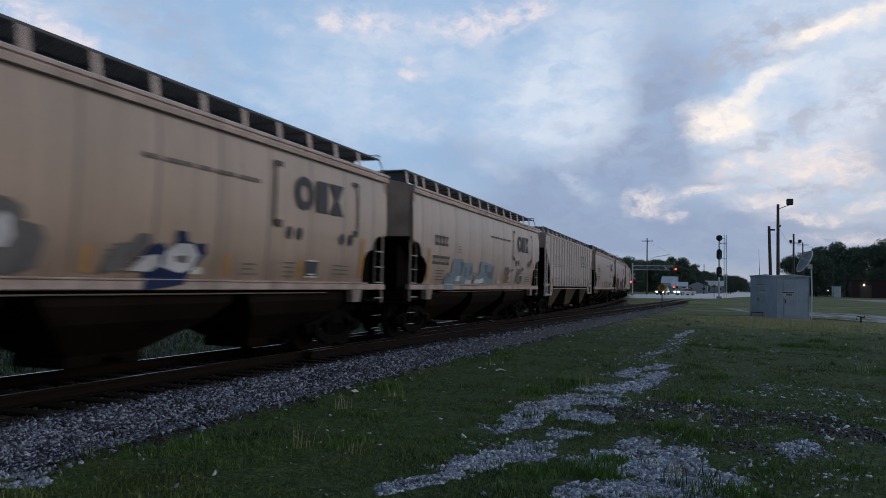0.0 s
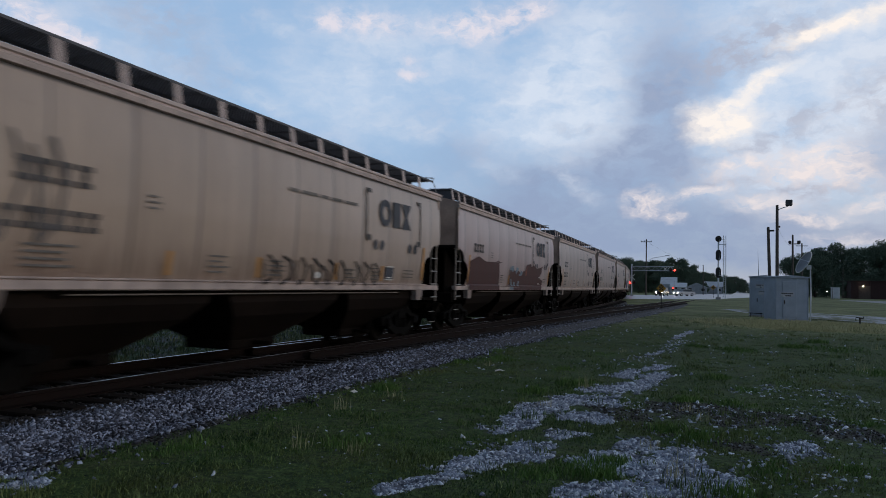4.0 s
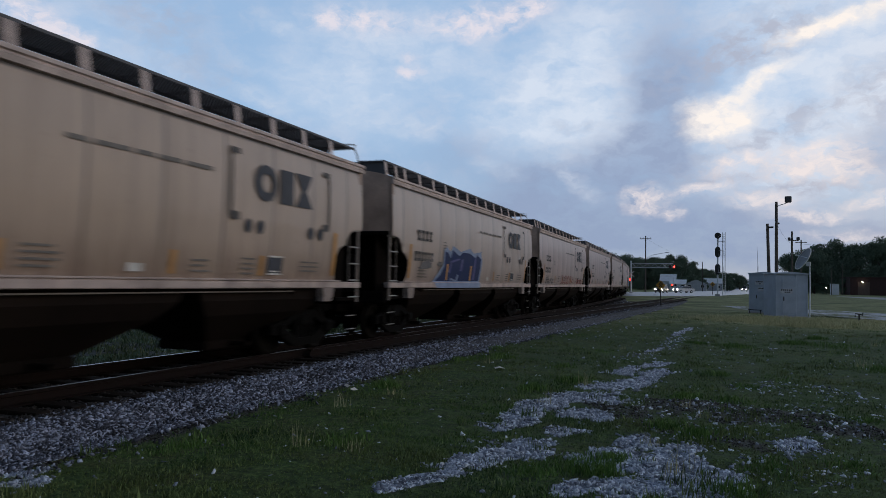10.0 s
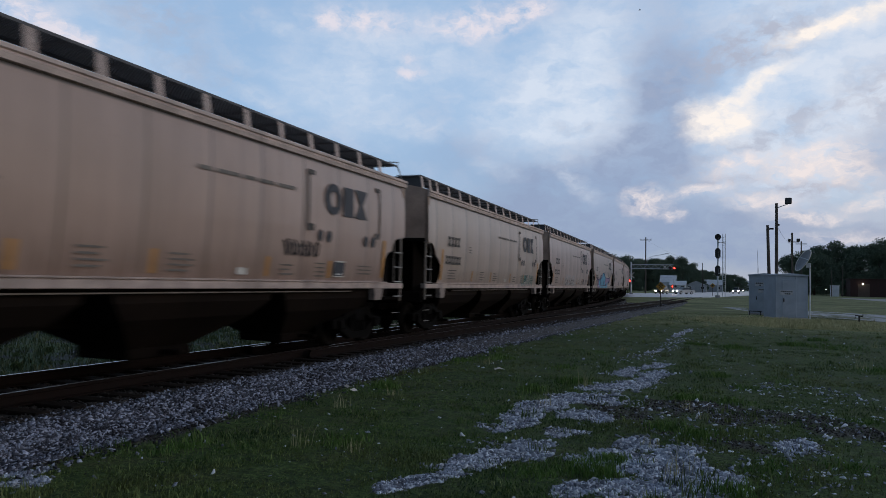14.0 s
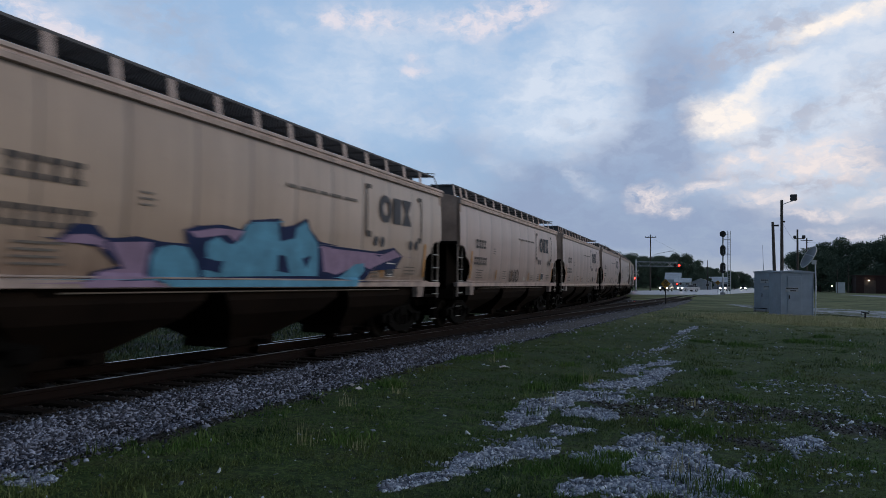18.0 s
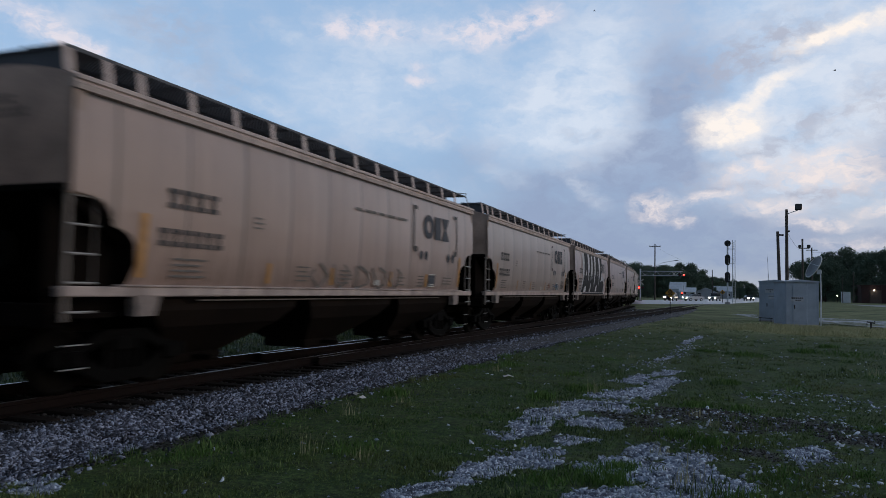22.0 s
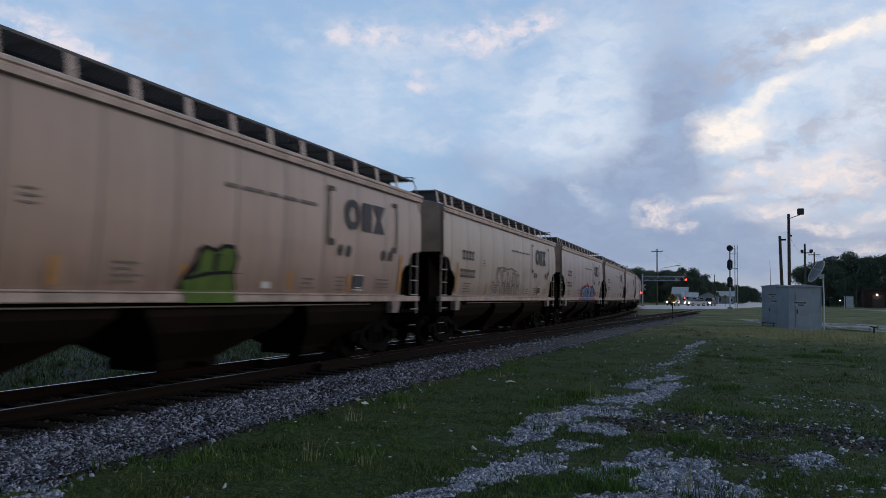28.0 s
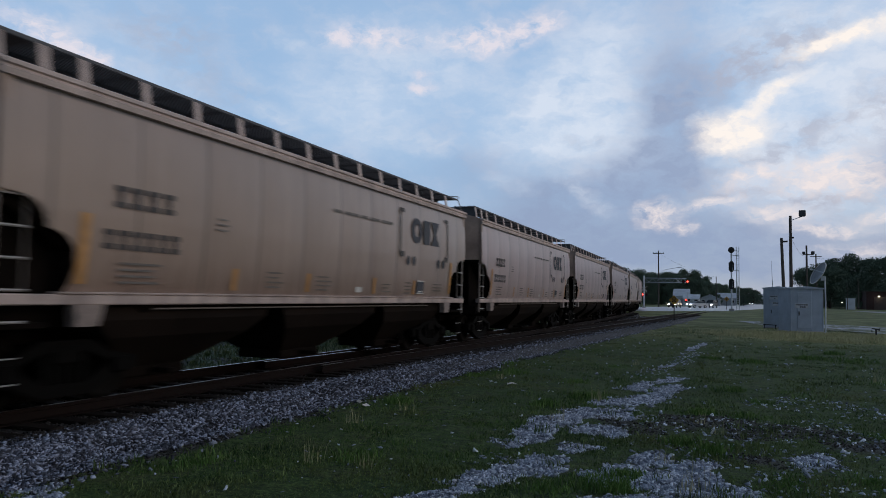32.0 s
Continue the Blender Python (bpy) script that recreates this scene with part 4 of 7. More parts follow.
_m = Mesh()
y = -0.35
while y < 2.4:
    k = random.choice((0.34, 0.62, 0.48))
    on_side(_m, y, y + k, 3.225, 3.29)
    y += k + 0.11
D_SLOGAN = _m.data("slogan", FAINT)
D_MARKS = []
for z0, h, a, w_, step, count in ((2.63, 0.29, -6.18, 0.23, 0.30, 4), (2.07, 0.26, -6.32, 0.18, 0.25, 6)):
    _m = Mesh()
    for k in range(count):
        bar_glyph(_m, a + k * step, z0, w_, h, 0.075)
    D_MARKS.append(_m.data("stencil", WORN_INK))
_m = Mesh()
for yy, zz, n, wd in ((-6.0, 1.62, 4, 0.9), (-2.6, 1.62, 4, 0.55), (-0.9, 1.6, 4, 0.6), (2.1, 1.6, 3, 0.5), (3.4, 1.58, 4, 0.5), (5.3, 1.66, 3, 0.7), (-4.05, 2.50, 3, 0.3)):
    for k in range(n):
        on_side(_m, yy, yy + wd * (0.7 + 0.3 * random.random()), zz + k * 0.085, zz + 0.03 + k * 0.085)
D_BARS = _m.data("stencil", FAINT)
_m = Mesh()
on_side(_m, 4.20, 4.66, 1.60, 1.92, 0.012)
D_PLACARD = _m.data("data_plate", INK)
_m = Mesh()
for a, b, c, d in ((4.20, 4.66, 1.58, 1.61), (4.20, 4.66, 1.90, 1.93), (4.3, 4.56, 1.63, 1.66)):
    on_side(_m, a, b, c, d, 0.018)
D_PLATE_EDGE = _m.data("plate_edging", WHITE)
D_TAPE = on_side(Mesh(), -0.06, 0.06, 1.56, 1.92).data("reflector", AMBER)
D_TAPE_TALL = on_side(Mesh(), -0.07, 0.07, 1.60, 2.50).data("reflector", AMBER)
D_TAG = on_side(Mesh(), -0.14, 0.14, 1.58, 1.70).data("white_label", WHITE)
_m = Mesh()
for z0, count in ((3.84, 4), (3.66, 6)):
    for k in range(count):
        y0 = 0.08 + k * 0.115
        for a, b, c, d in ((y0, y0 + 0.085, z0, z0 + 0.03), (y0, y0 + 0.085, z0 + 0.085, z0 + 0.115), (y0, y0 + 0.03, z0 + 0.03, z0 + 0.085)):
            _m.add([(a, -7.868, c), (b, -7.868, c), (b, -7.868, d), (a, -7.868, d)], [(0, 1, 2, 3)])
for k in range(3):
    _m.add([(-0.55, -7.868, 2.98 + k * 0.07), (-0.05, -7.868, 2.98 + k * 0.07), (-0.05, -7.868, 3.01 + k * 0.07), (-0.55, -7.868, 3.01 + k * 0.07)], [(0, 1, 2, 3)])
D_MARK_END = _m.data("end_stencil", FAINT)


GREY_SMEAR = mat("smeared_grey_spray", (0.13, 0.12, 0.12), 0.7, scale=2.5)


def covered_hopper():
    car = thing("hopper_car", Matrix(), "faded tan curved-side covered hopper wagon rolling on the main track", "railway wagon", "wagons of the freight train")
    for s in (-1, 1):
        part("side_sheet", D_SIDE[s], None, car, "bulging tan side sheet with weld seams, grime and painted shade lines")
        part("side_plate", D_EAVE[s], None, car)
        part("side_sill", D_SILL[s], None, car)
        flip = pose(0, 0, 0, 0, 0, 0 if s > 0 else 180)
        part("sill_lip", D_LIP, None, car, at=flip)
        part("end_sheet", D_END, None, car, at=flip)
        part("end_stiffener", D_RIM, None, car, at=flip)
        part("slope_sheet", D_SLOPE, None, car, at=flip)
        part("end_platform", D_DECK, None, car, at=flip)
        # near-black plates added to block the view through the end cut-outs
        for x in (-1.12, 1.12):
            part("shear_plate", D_SHEAR, None, car, at=flip @ Matrix.Translation((x, 0, 0)))
        part("coupler", D_COUPLER, None, car, at=pose(0, s * 7.82, 0, 0, 0, 0 if s > 0 else 180))
        part("running_board", D_WALK, None, car, "dark steel grating roof walk", at=Matrix.Diagonal((s, 1, 1, 1)))
        part("grab_iron", D_GRAB, None, car, at=Matrix.Diagonal((s, 1, 1, 1)))
        for t in (-1, 1):
            rungs = part("ladder", D_LADDER, None, car, at=pose(s * 1.50, t * 7.62, 0) @ Matrix.Diagonal((s, -t, 1, 1)))
            for k in range(5):
                part("rung", D_RUNG, None, rungs, at=(0, 0, 1.14 + 0.37 * k))
            step = part("stirrup_step", D_STEP, None, car, at=pose(0, t * 7.62, 0, 0, 0, 0 if s > 0 else 180))
            for z in (0.42, 0.72):
                part("tread", D_TREAD, None, step, at=(0, 0, z))
            part("jacking_pad", D_PAD, None, car, at=pose(0, t * 6.45, 0, 0, 0, 0 if s > 0 else 180))
            part("corner_post", D_POST, None, car, at=Matrix.Diagonal((s, t, 1, 1)))
        for y in BRACKETS:
            part("board_bracket", D_BRACKET, None, car, at=pose(0, y, 0) @ Matrix.Diagonal((s, 1, 1, 1)))
        truck(car, s * 6.35)
    part("roof", D_ROOF, None, car)
    walkway = part("end_walkway", D_CROSS, None, car)
    for k in range(7):
        part("slat", D_SLAT, None, walkway, at=(0, k * 0.1, 0))
    part("centre_sill", D_HULL, None, car)
    for y in (-4.2, 0.2, 4.55):
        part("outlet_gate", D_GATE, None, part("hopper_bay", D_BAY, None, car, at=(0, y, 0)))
    for y in (-5.4, -1.8, 1.8, 5.4):
        part("hatch_cover", D_HATCH, None, car, at=(0, y, 0))
    part("brake_wheel", D_BRAKE, None, car, at=(0.5, -8.0, 1.9))
    for d in D_LOGO:
        part(d.name, d, None, car, "dark plain shape of the railway's mark")
    for d in D_FRAMES:
        part("logo_bracket", d, None, car)
    for y in (3.50, 3.86, 5.60, 5.98):
        part("round_stencil", D_DOT, None, car, at=(0, y, 0))
    for d in D_MARKS:
        tagged(part("stencil", d, None, car, "worn dark unreadable signs"), kind="stuff")
    tagged(part("slogan", D_SLOGAN, None, car, "row of small faded unreadable signs"), kind="stuff")
    tagged(part("stencil", D_BARS, None, car, "faded unreadable stencil lines"), kind="stuff")
    tagged(part("end_stencil", D_MARK_END, None, car, "two rows of small unreadable signs"), kind="stuff")
    part("data_plate", D_PLACARD, None, car)
    tagged(part("plate_edging", D_PLATE_EDGE, None, car), kind="stuff")
    part("white_label", D_TAG, None, car, at=(0, 0.95, 0))
    part("reflector", D_TAPE_TALL, None, car, "tall amber reflective strip", (0, -6.62, 0))
    for y in (-3.5, -1.2, 1.7, 4.0):
        part("reflector", D_TAPE, None, car, "amber reflective strip", (0, y, 0))
    part("reflector", D_TAPE_TALL, None, car, "tall amber reflective strip", (0, 6.62, 0))
    return car


def ribbed_hopper():
    """The flat-sided wagon with outside posts and raked ends."""
    car = thing("ribbed_hopper_car", Matrix(), "pale grey flat-sided covered hopper wagon with outside posts", "railway wagon", "wagons of the freight train")
    half, gap = 8.45, 0.842
    post_y = [-7.25 + k * gap for k in range(18)]

    def both(s, a, b):
        return sorted((s * a, s * b))

    def panel(m, k, z0, z1, w0=-0.25, w1=0.25):
        """A patch painted on the sheet between two posts."""
        y = post_y[k] + gap / 2
        return m.add([(1.535, y + w0, z0), (1.535, y + w1, z0), (1.535, y + w1, z1), (1.535, y + w0, z1)], [(0, 1, 2, 3)])

    for s in (-1, 1):
        outline = [(-half, 4.12), (-half, 3.36), (-7.12, 2.35), (-7.12, 1.50), (7.12, 1.50), (7.12, 2.35), (half, 3.36), (half, 4.12)]
        part("side_sheet", Mesh().prism(outline[::-1], *both(s, 1.48, 1.53)), GREY_PAINT, car, "flat grey side sheet with raked ends")
        for y in post_y:
            p = [(1.528, y - 0.125), (1.590, y - 0.085), (1.590, y + 0.085), (1.528, y + 0.125)]
            m = Mesh().prism(p if s > 0 else [(-a, b) for a, b in p][::-1], 1.54, 4.04, "z")
            m.box(*both(s, 1.50, 1.60), y - 0.11, y + 0.11, 1.485, 1.53, 0.008)
            part("side_post", m, GREY_PAINT, car)
        part("side_plate", Mesh().box(*both(s, 1.46, 1.60), -half, half, 4.05, 4.13, 0.02), GREY_PAINT, car)
        part("side_sill", Mesh().box(*both(s, 1.40, 1.50), -7.1, 7.1, 1.40, 1.49, 0.01), UNDER, car, "dark side sill, its shade painted in")
        part("sill_lip", Mesh().box(*both(s, 1.40, 1.56), -6.5, 6.5, 1.365, 1.395, 0.006), TRIM, car, "bright worn sill lip")
        board = part("running_board", Mesh().box(*both(s, 1.30, 1.33), -8.2, 8.2, 4.42, 4.465, 0.005), BOARD, car, "steel grating roof walk")
        for k in range(11):
            x = s * (0.62 + k * 0.062)
            part("slat", Mesh().box(x - 0.011, x + 0.011, -8.2, 8.2, 4.43, 4.46, 0.004), BOARD, board)
        for k in range(14):
            y = -8.1 + k * 1.245
            p = [(1.30, 4.12), (1.42, 4.10), (1.30, 4.43), (1.26, 4.44)]
            part("board_bracket", Mesh().prism(p if s > 0 else [(-a, b) for a, b in p][::-1], y - 0.055, y + 0.055, "y"), TRIM, car)
        for t in (-1, 1):
            m = Mesh()
            for y in (7.98, 8.5):
                m.box(*both(s, 1.47, 1.53), *both(t, y - 0.05, y + 0.05), 1.0, 3.30 if y < 8.2 else 3.9, 0.008)
            for k in range(8):
                z = 1.12 + k * 0.36
                m.tube([(s * 1.55, t * 7.95, z), (s * 1.56, t * 8.25, z), (s * 1.55, t * 8.53, z)], 0.016, 5)
            part("ladder", m, TRIM, car, "pale grey corner ladder")
            m = Mesh().box(*both(s, 1.42, 1.53), *both(t, 7.1, 8.5), 1.51, 1.62).box(*both(s, 1.42, 1.52), *both(t, 7.1, 8.5), 1.02, 1.09)
            part("end_frame", m, GREY_PAINT, car, "pale grey open end frame")
            m = Mesh()
            pad = [(t * 6.35, 1.485), (t * 6.72, 1.02), (t * 7.12, 1.02), (t * 7.12, 1.485)]
            m.prism(pad[::-1] if t < 0 else pad, *both(s, 1.42, 1.52))
            part("jacking_pad", m, GREY_PAINT, car)
            # near-black disc stands in for the shaded hole
            part("pad_hole", Mesh().lathe([(s * 1.50, 0.075), (s * 1.525, 0.075)], 12, "x", (0, t * 6.85, 1.27)), UNDER, car)
        flip = pose(0, 0, 0, 0, 0, 0 if s > 0 else 180)
        part("end_sheet", Mesh().prism([(half, 4.10), (half, 3.36), (half - 0.06, 3.36), (half - 0.06, 4.10)], -1.48, 1.48), END_PAINT, car, at=flip)
        part("slope_sheet", Mesh().prism([(half, 3.40), (half, 3.32), (5.9, 1.30), (5.6, 1.32), (5.6, 1.52)], -1.46, 1.46), BAY, car, at=flip)
        part("end_platform", Mesh().box(-1.42, 1.42, 7.2, 8.45, 1.02, 1.1), UNDER, car, at=flip)
        part("coupler", D_COUPLER, None, car, at=pose(0, s * 8.60, 0, 0, 0, 0 if s > 0 else 180))
        truck(car, s * 7.0)
    part("roof", Mesh().prism([(1.55, 4.11), (0.8, 4.26), (0, 4.31), (-0.8, 4.26), (-1.55, 4.11)], -8.4, 8.4, "y"), GREY_PAINT, car)
    part("centre_sill", Mesh().box(-1.38, 1.38, -6.7, 6.7, 1.30, 2.0).box(-0.25, 0.25, -8.9, 8.9, 0.72, 1.05), UNDER, car)
    for y0, y1, a, b in ((-6.7, -3.4, -5.9, -5.0), (-1.85, 1.85, -0.9, 0.9), (3.4, 6.7, 5.0, 5.9)):
        m = Mesh()
        m.add([(-1.46, y0, 1.37), (1.46, y0, 1.37), (1.46, y1, 1.37), (-1.46, y1, 1.37), (-1.18, a, 0.45), (1.18, a, 0.45), (1.18, b, 0.45), (-1.18, b, 0.45)],
              [(0, 1, 2, 3), (7, 6, 5, 4), (0, 4, 5, 1), (1, 5, 6, 2), (2, 6, 7, 3), (3, 7, 4, 0)])
        bay = part("hopper_bay", m, LIGHT_BAY, car, "dusty brown sloping hopper bay")
        part("outlet_gate", Mesh().box(-1.2, 1.2, a - 0.1, b + 0.1, 0.30, 0.47, 0.03), UNDER, bay)
    for y in (-4.2, 0, 4.2):
        part("hatch_cover", D_HATCH, None, car, at=pose(0, y, -0.05))
    mark = mat("green_black_stencil", (0.05, 0.065, 0.06), 0.7)
    for k in (12, 13, 14):
        m = Mesh()
        for z0, z1, w0, w1 in ((2.90, 3.02, -0.27, 0.27), (3.32, 3.44, -0.27, 0.27), (3.02, 3.32, -0.16, 0.16), (2.74, 2.86, -0.29, 0.29)):
            panel(m, k, z0, z1, w0, w1)
        part("logo_block", m, mark, car, "dark slab shape, underlined")
    for rows, ks in ((((2.95, 3.0), (3.06, 3.11)), (1, 2)), (((2.52, 2.57), (2.62, 2.67)), (1, 2, 3)), (((2.50, 2.53), (2.58, 2.60), (2.66, 2.69)), (4,)), (((1.72, 1.75), (1.82, 1.85), (1.90, 1.94)), (1, 2, 7, 9, 11, 14, 15)), (((1.62, 1.65), (1.74, 1.77)), (3, 10))):
        for k in ks:
            m = Mesh()
            for z0, z1 in rows:
                panel(m, k, z0, z1, -0.24, 0.24 if z1 < 2.6 else 0.2)
            part("stencil_line", m, FAINT, car)
    for k, seed in ((6, 1), (8, 3)):
        r = random.Random(seed)
        m = Mesh()
        for j in range(7):
            z = 1.6 + 0.07 * j
            panel(m, k, z, z + 0.045, -0.2 - 0.1 * r.random(), 0.05 + 0.2 * r.random())
        part("graffiti", m, GREY_SMEAR, car, "smeared dark grey sprayed scribble")
    plate = part("data_plate", panel(Mesh(), 14, 1.72, 2.02, -0.2, 0.2), INK, car)
    for k, z0, z1 in ((0, 1.64, 1.90), (16, 1.60, 1.84), (4, 1.54, 1.65), (12, 1.54, 1.65), (8, 1.54, 1.65)):
        part("reflector", panel(Mesh(), k, z0, z1, -0.26, 0.26), DULL_AMBER, car, "dull amber reflective plate")
    return car


# the order of the train, counted from the wagon that stands before the camera at the start
FIRST, LAST = -2, 29
START = {}
TRAIN = {}
random.seed(11)
PICK = {n: random.randrange(4) for n in range(FIRST, LAST + 1)}
PICK.update({1: 3, 5: 3, 7: 3, 8: 3, 12: 0, 17: 4, 13: 3, 20: 0, 22: 2, 23: 4})
proto = covered_hopper()
for n in range(FIRST, LAST + 1):
    START[n] = 8.405 + PITCH * n + (1.568 if n > 2 else 0.784 if n == 2 else 0.0)
    if n == 2:
        TRAIN[n] = ribbed_hopper()
    else:
        TRAIN[n] = proto if n == FIRST else copy_thing(proto, Matrix())
    for o in TRAIN[n].children_recursive:
        if o.name.startswith("wheelset"):
            WHEELS["front" if o.location.y < 0 else "rear"].append(o)
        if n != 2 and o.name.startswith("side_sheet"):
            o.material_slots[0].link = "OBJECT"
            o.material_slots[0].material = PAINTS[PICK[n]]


def run(t):
    """Metres that the train has rolled."""
    lag = float(np.interp(t, (0, 6, 9, 14, 17, 20, 21.5, 27.8, 32), (0.05, 0.1, 0.18, 0.22, 0.08, 0.08, 0.0, 0.0, 0.66)))
    return 12.526 * t - 0.0028 * t * t - lag


def wagon_pose(s, n):
    half = 7.0 if n == 2 else 6.35
    xa, ya, _ = main_line(s - half)
    xb, yb, _ = main_line(s + half)
    return pose((xa + xb) / 2, (ya + yb) / 2, RAIL_TOP + 0.002, 0, 0, math.degrees(math.atan2(-(xb - xa), yb - ya)))

# ---- the road and the level crossing ----
RIGHT = [(-46, 66), (-24, 92), (-11.7, 109), (-1.6, 126), (6.8, 185), (22, 420), (58, 1200)]
LEFT = [(-62, 84), (-40, 112), (-27, 135), (-18, 172), (-8, 230), (5, 420), (36, 1200)]


def road():
    rows = []
    for (xa, ya), (xb, yb) in zip(LEFT, RIGHT):
        rows.append([(xa + (xb - xa) * f, ya + (yb - ya) * f, ground_z(0, min(ya, yb)) * 0 + 0.425 + 0.06 * math.sin(f * math.pi)) for f in (0, 0.25, 0.5, 0.75, 1)])
    return tagged(new("road", Mesh().grid(rows).data("road", ASPHALT, True)), "wide worn grey asphalt road that crosses the tracks", "road", kind="structure")


road()


def drive_material():
    """Pale crushed stone, worn through to grass and earth in places."""
    m = bpy.data.materials.new("patchy_gravel_drive")
    m.use_nodes = True
    n = Nodes(m.node_tree)
    co = n.tree.nodes.new("ShaderNodeTexCoord").outputs["Object"]
    grain = n.noise(co, 3.0, 6.0, 0.75).outputs[0]
    stone = n.mix(n.ramp(grain, 0.35, 0.65), (0.24, 0.26, 0.29), (0.52, 0.55, 0.60))
    green = n.mix(n.ramp(grain, 0.4, 0.6), (0.05, 0.075, 0.03), (0.17, 0.18, 0.09))
    c = n.mix(n.ramp(n.noise(n.mapping(co, scale=(1, 0.35, 1)), 0.55, 6.0, 0.7).outputs[0], 0.44, 0.56), green, stone)
    p = n.tree.nodes.new("ShaderNodeBsdfPrincipled")
    n.link(c, p.inputs["Base Color"])
    p.inputs["Roughness"].default_value = 0.85
    o = n.tree.nodes.new("ShaderNodeOutputMaterial")
    n.link(p.outputs[0], o.inputs[0])
    return m


def strip(name, pts_a, pts_b, z, label, material):
    """A ground strip between two lines of posts, with an uneven edge."""
    rows = []
    for k in range(len(pts_a) - 1):
        for f in (0, 0.25, 0.5, 0.75):
            a = Vector(pts_a[k]).lerp(Vector(pts_a[k + 1]), f)
            b = Vector(pts_b[k]).lerp(Vector(pts_b[k + 1]), f)
            e = 0.9 * noise.noise((a.x * 0.5, a.y * 0.5, 2)), 0.9 * noise.noise((b.x * 0.7, b.y * 0.6, 7))
            rows.append([(a.x, a.y + e[0], z), (b.x, b.y + e[1], z)])
    return tagged(new(name, Mesh().grid(rows).data(name, material)), label, "driveway", kind="structure")


strip("driveway", [(-2.0, 87), (1.0, 83), (3.2, 80.5), (5.5, 77.6), (7.8, 75), (10, 72.4), (12.8, 68.5), (40, 45)], [(-1.6, 84.5), (0.6, 77.5), (1.9, 69.5), (3.6, 66.0), (5.5, 60), (7.2, 57.5), (9.6, 54), (40, 36)], 0.05, "pale patchy gravel service drive behind the equipment huts", drive_material())
strip("driveway", [(22, 170), (60, 150)], [(24, 120), (70, 95)], 0.44, "pale paved yard beyond the grass", CONCRETE)

GALV = mat("galvanised_steel", (0.62, 0.66, 0.71), 0.5, 0.25, scale=3.0, vary=0.2)
HUT = mat("blue_grey_hut_paint", (0.33, 0.39, 0.48), 0.6, scale=1.2, vary=0.16, fine=20, bump=0.08)
POLE = mat("weathered_pole_timber", (0.10, 0.085, 0.075), 0.85, scale=3.0, vary=0.4, bump=0.4)
NOTICE = mat("weathered_notice_plate", (0.46, 0.49, 0.53), 0.7, scale=4.0)
BLACK = mat("matt_black_paint", (0.02, 0.02, 0.022), 0.6)
SIGN_YELLOW = mat("yellow_sign_sheet", (0.50, 0.27, 0.03), 0.5)
RED_LAMP = mat("red_signal_lens", (1.0, 0.03, 0.02), 0.4, emit=14.0, vary=0.05, bump=0)
DARK_RED = mat("unlit_red_lens", (0.12, 0.01, 0.01), 0.3)
WARM_LAMP = mat("warm_lamp_glass", (1.0, 0.86, 0.62), 0.4, emit=14.0, vary=0.05, bump=0)
HEAD_LAMP = mat("lit_headlamp_glass", (1.0, 0.9, 0.74), 0.3, emit=18.0, vary=0.05, bump=0)
GLASS = mat("dark_window_glass", (0.02, 0.025, 0.03), 0.08, 0.0, vary=0.1, bump=0)
BRICK = mat("dark_red_brick_wall", (0.050, 0.024, 0.023), 0.85, scale=2.0, vary=0.3)
SHED_WHITE = mat("pale_sheet_metal", (0.62, 0.65, 0.70), 0.5, scale=1.0, vary=0.12)
SHED_GREY = mat("grey_sheet_metal", (0.42, 0.44, 0.47), 0.55, scale=1.0, vary=0.15)
RUBBER = mat("black_rubber", (0.02, 0.02, 0.02), 0.8)


def disc(m, y, r, at, n=18, t=0.04):
    return m.lathe([(y, r * 0.97), (y + t * 0.3, r), (y + t, r)], n, "y", at)


def flasher(root, x, z, lit):
    """A pair of crossing lamps: round backplates, hoods and lenses."""
    for s, on in ((-0.36, lit[0]), (0.36, lit[1])):
        h = part("lamp_backplate", disc(Mesh(), -0.06, 0.29, (x + s, 0, z)), BLACK, root)
        part("lens", disc(Mesh(), -0.11, 0.15, (x + s, 0, z)), RED_LAMP if on else DARK_RED, root, "glowing red lens" if on else "dark red lens")
    part("lamp_bar", Mesh().box(x - 0.5, x + 0.5, 0.02, 0.08, z - 0.03, z + 0.03), BLACK, root)


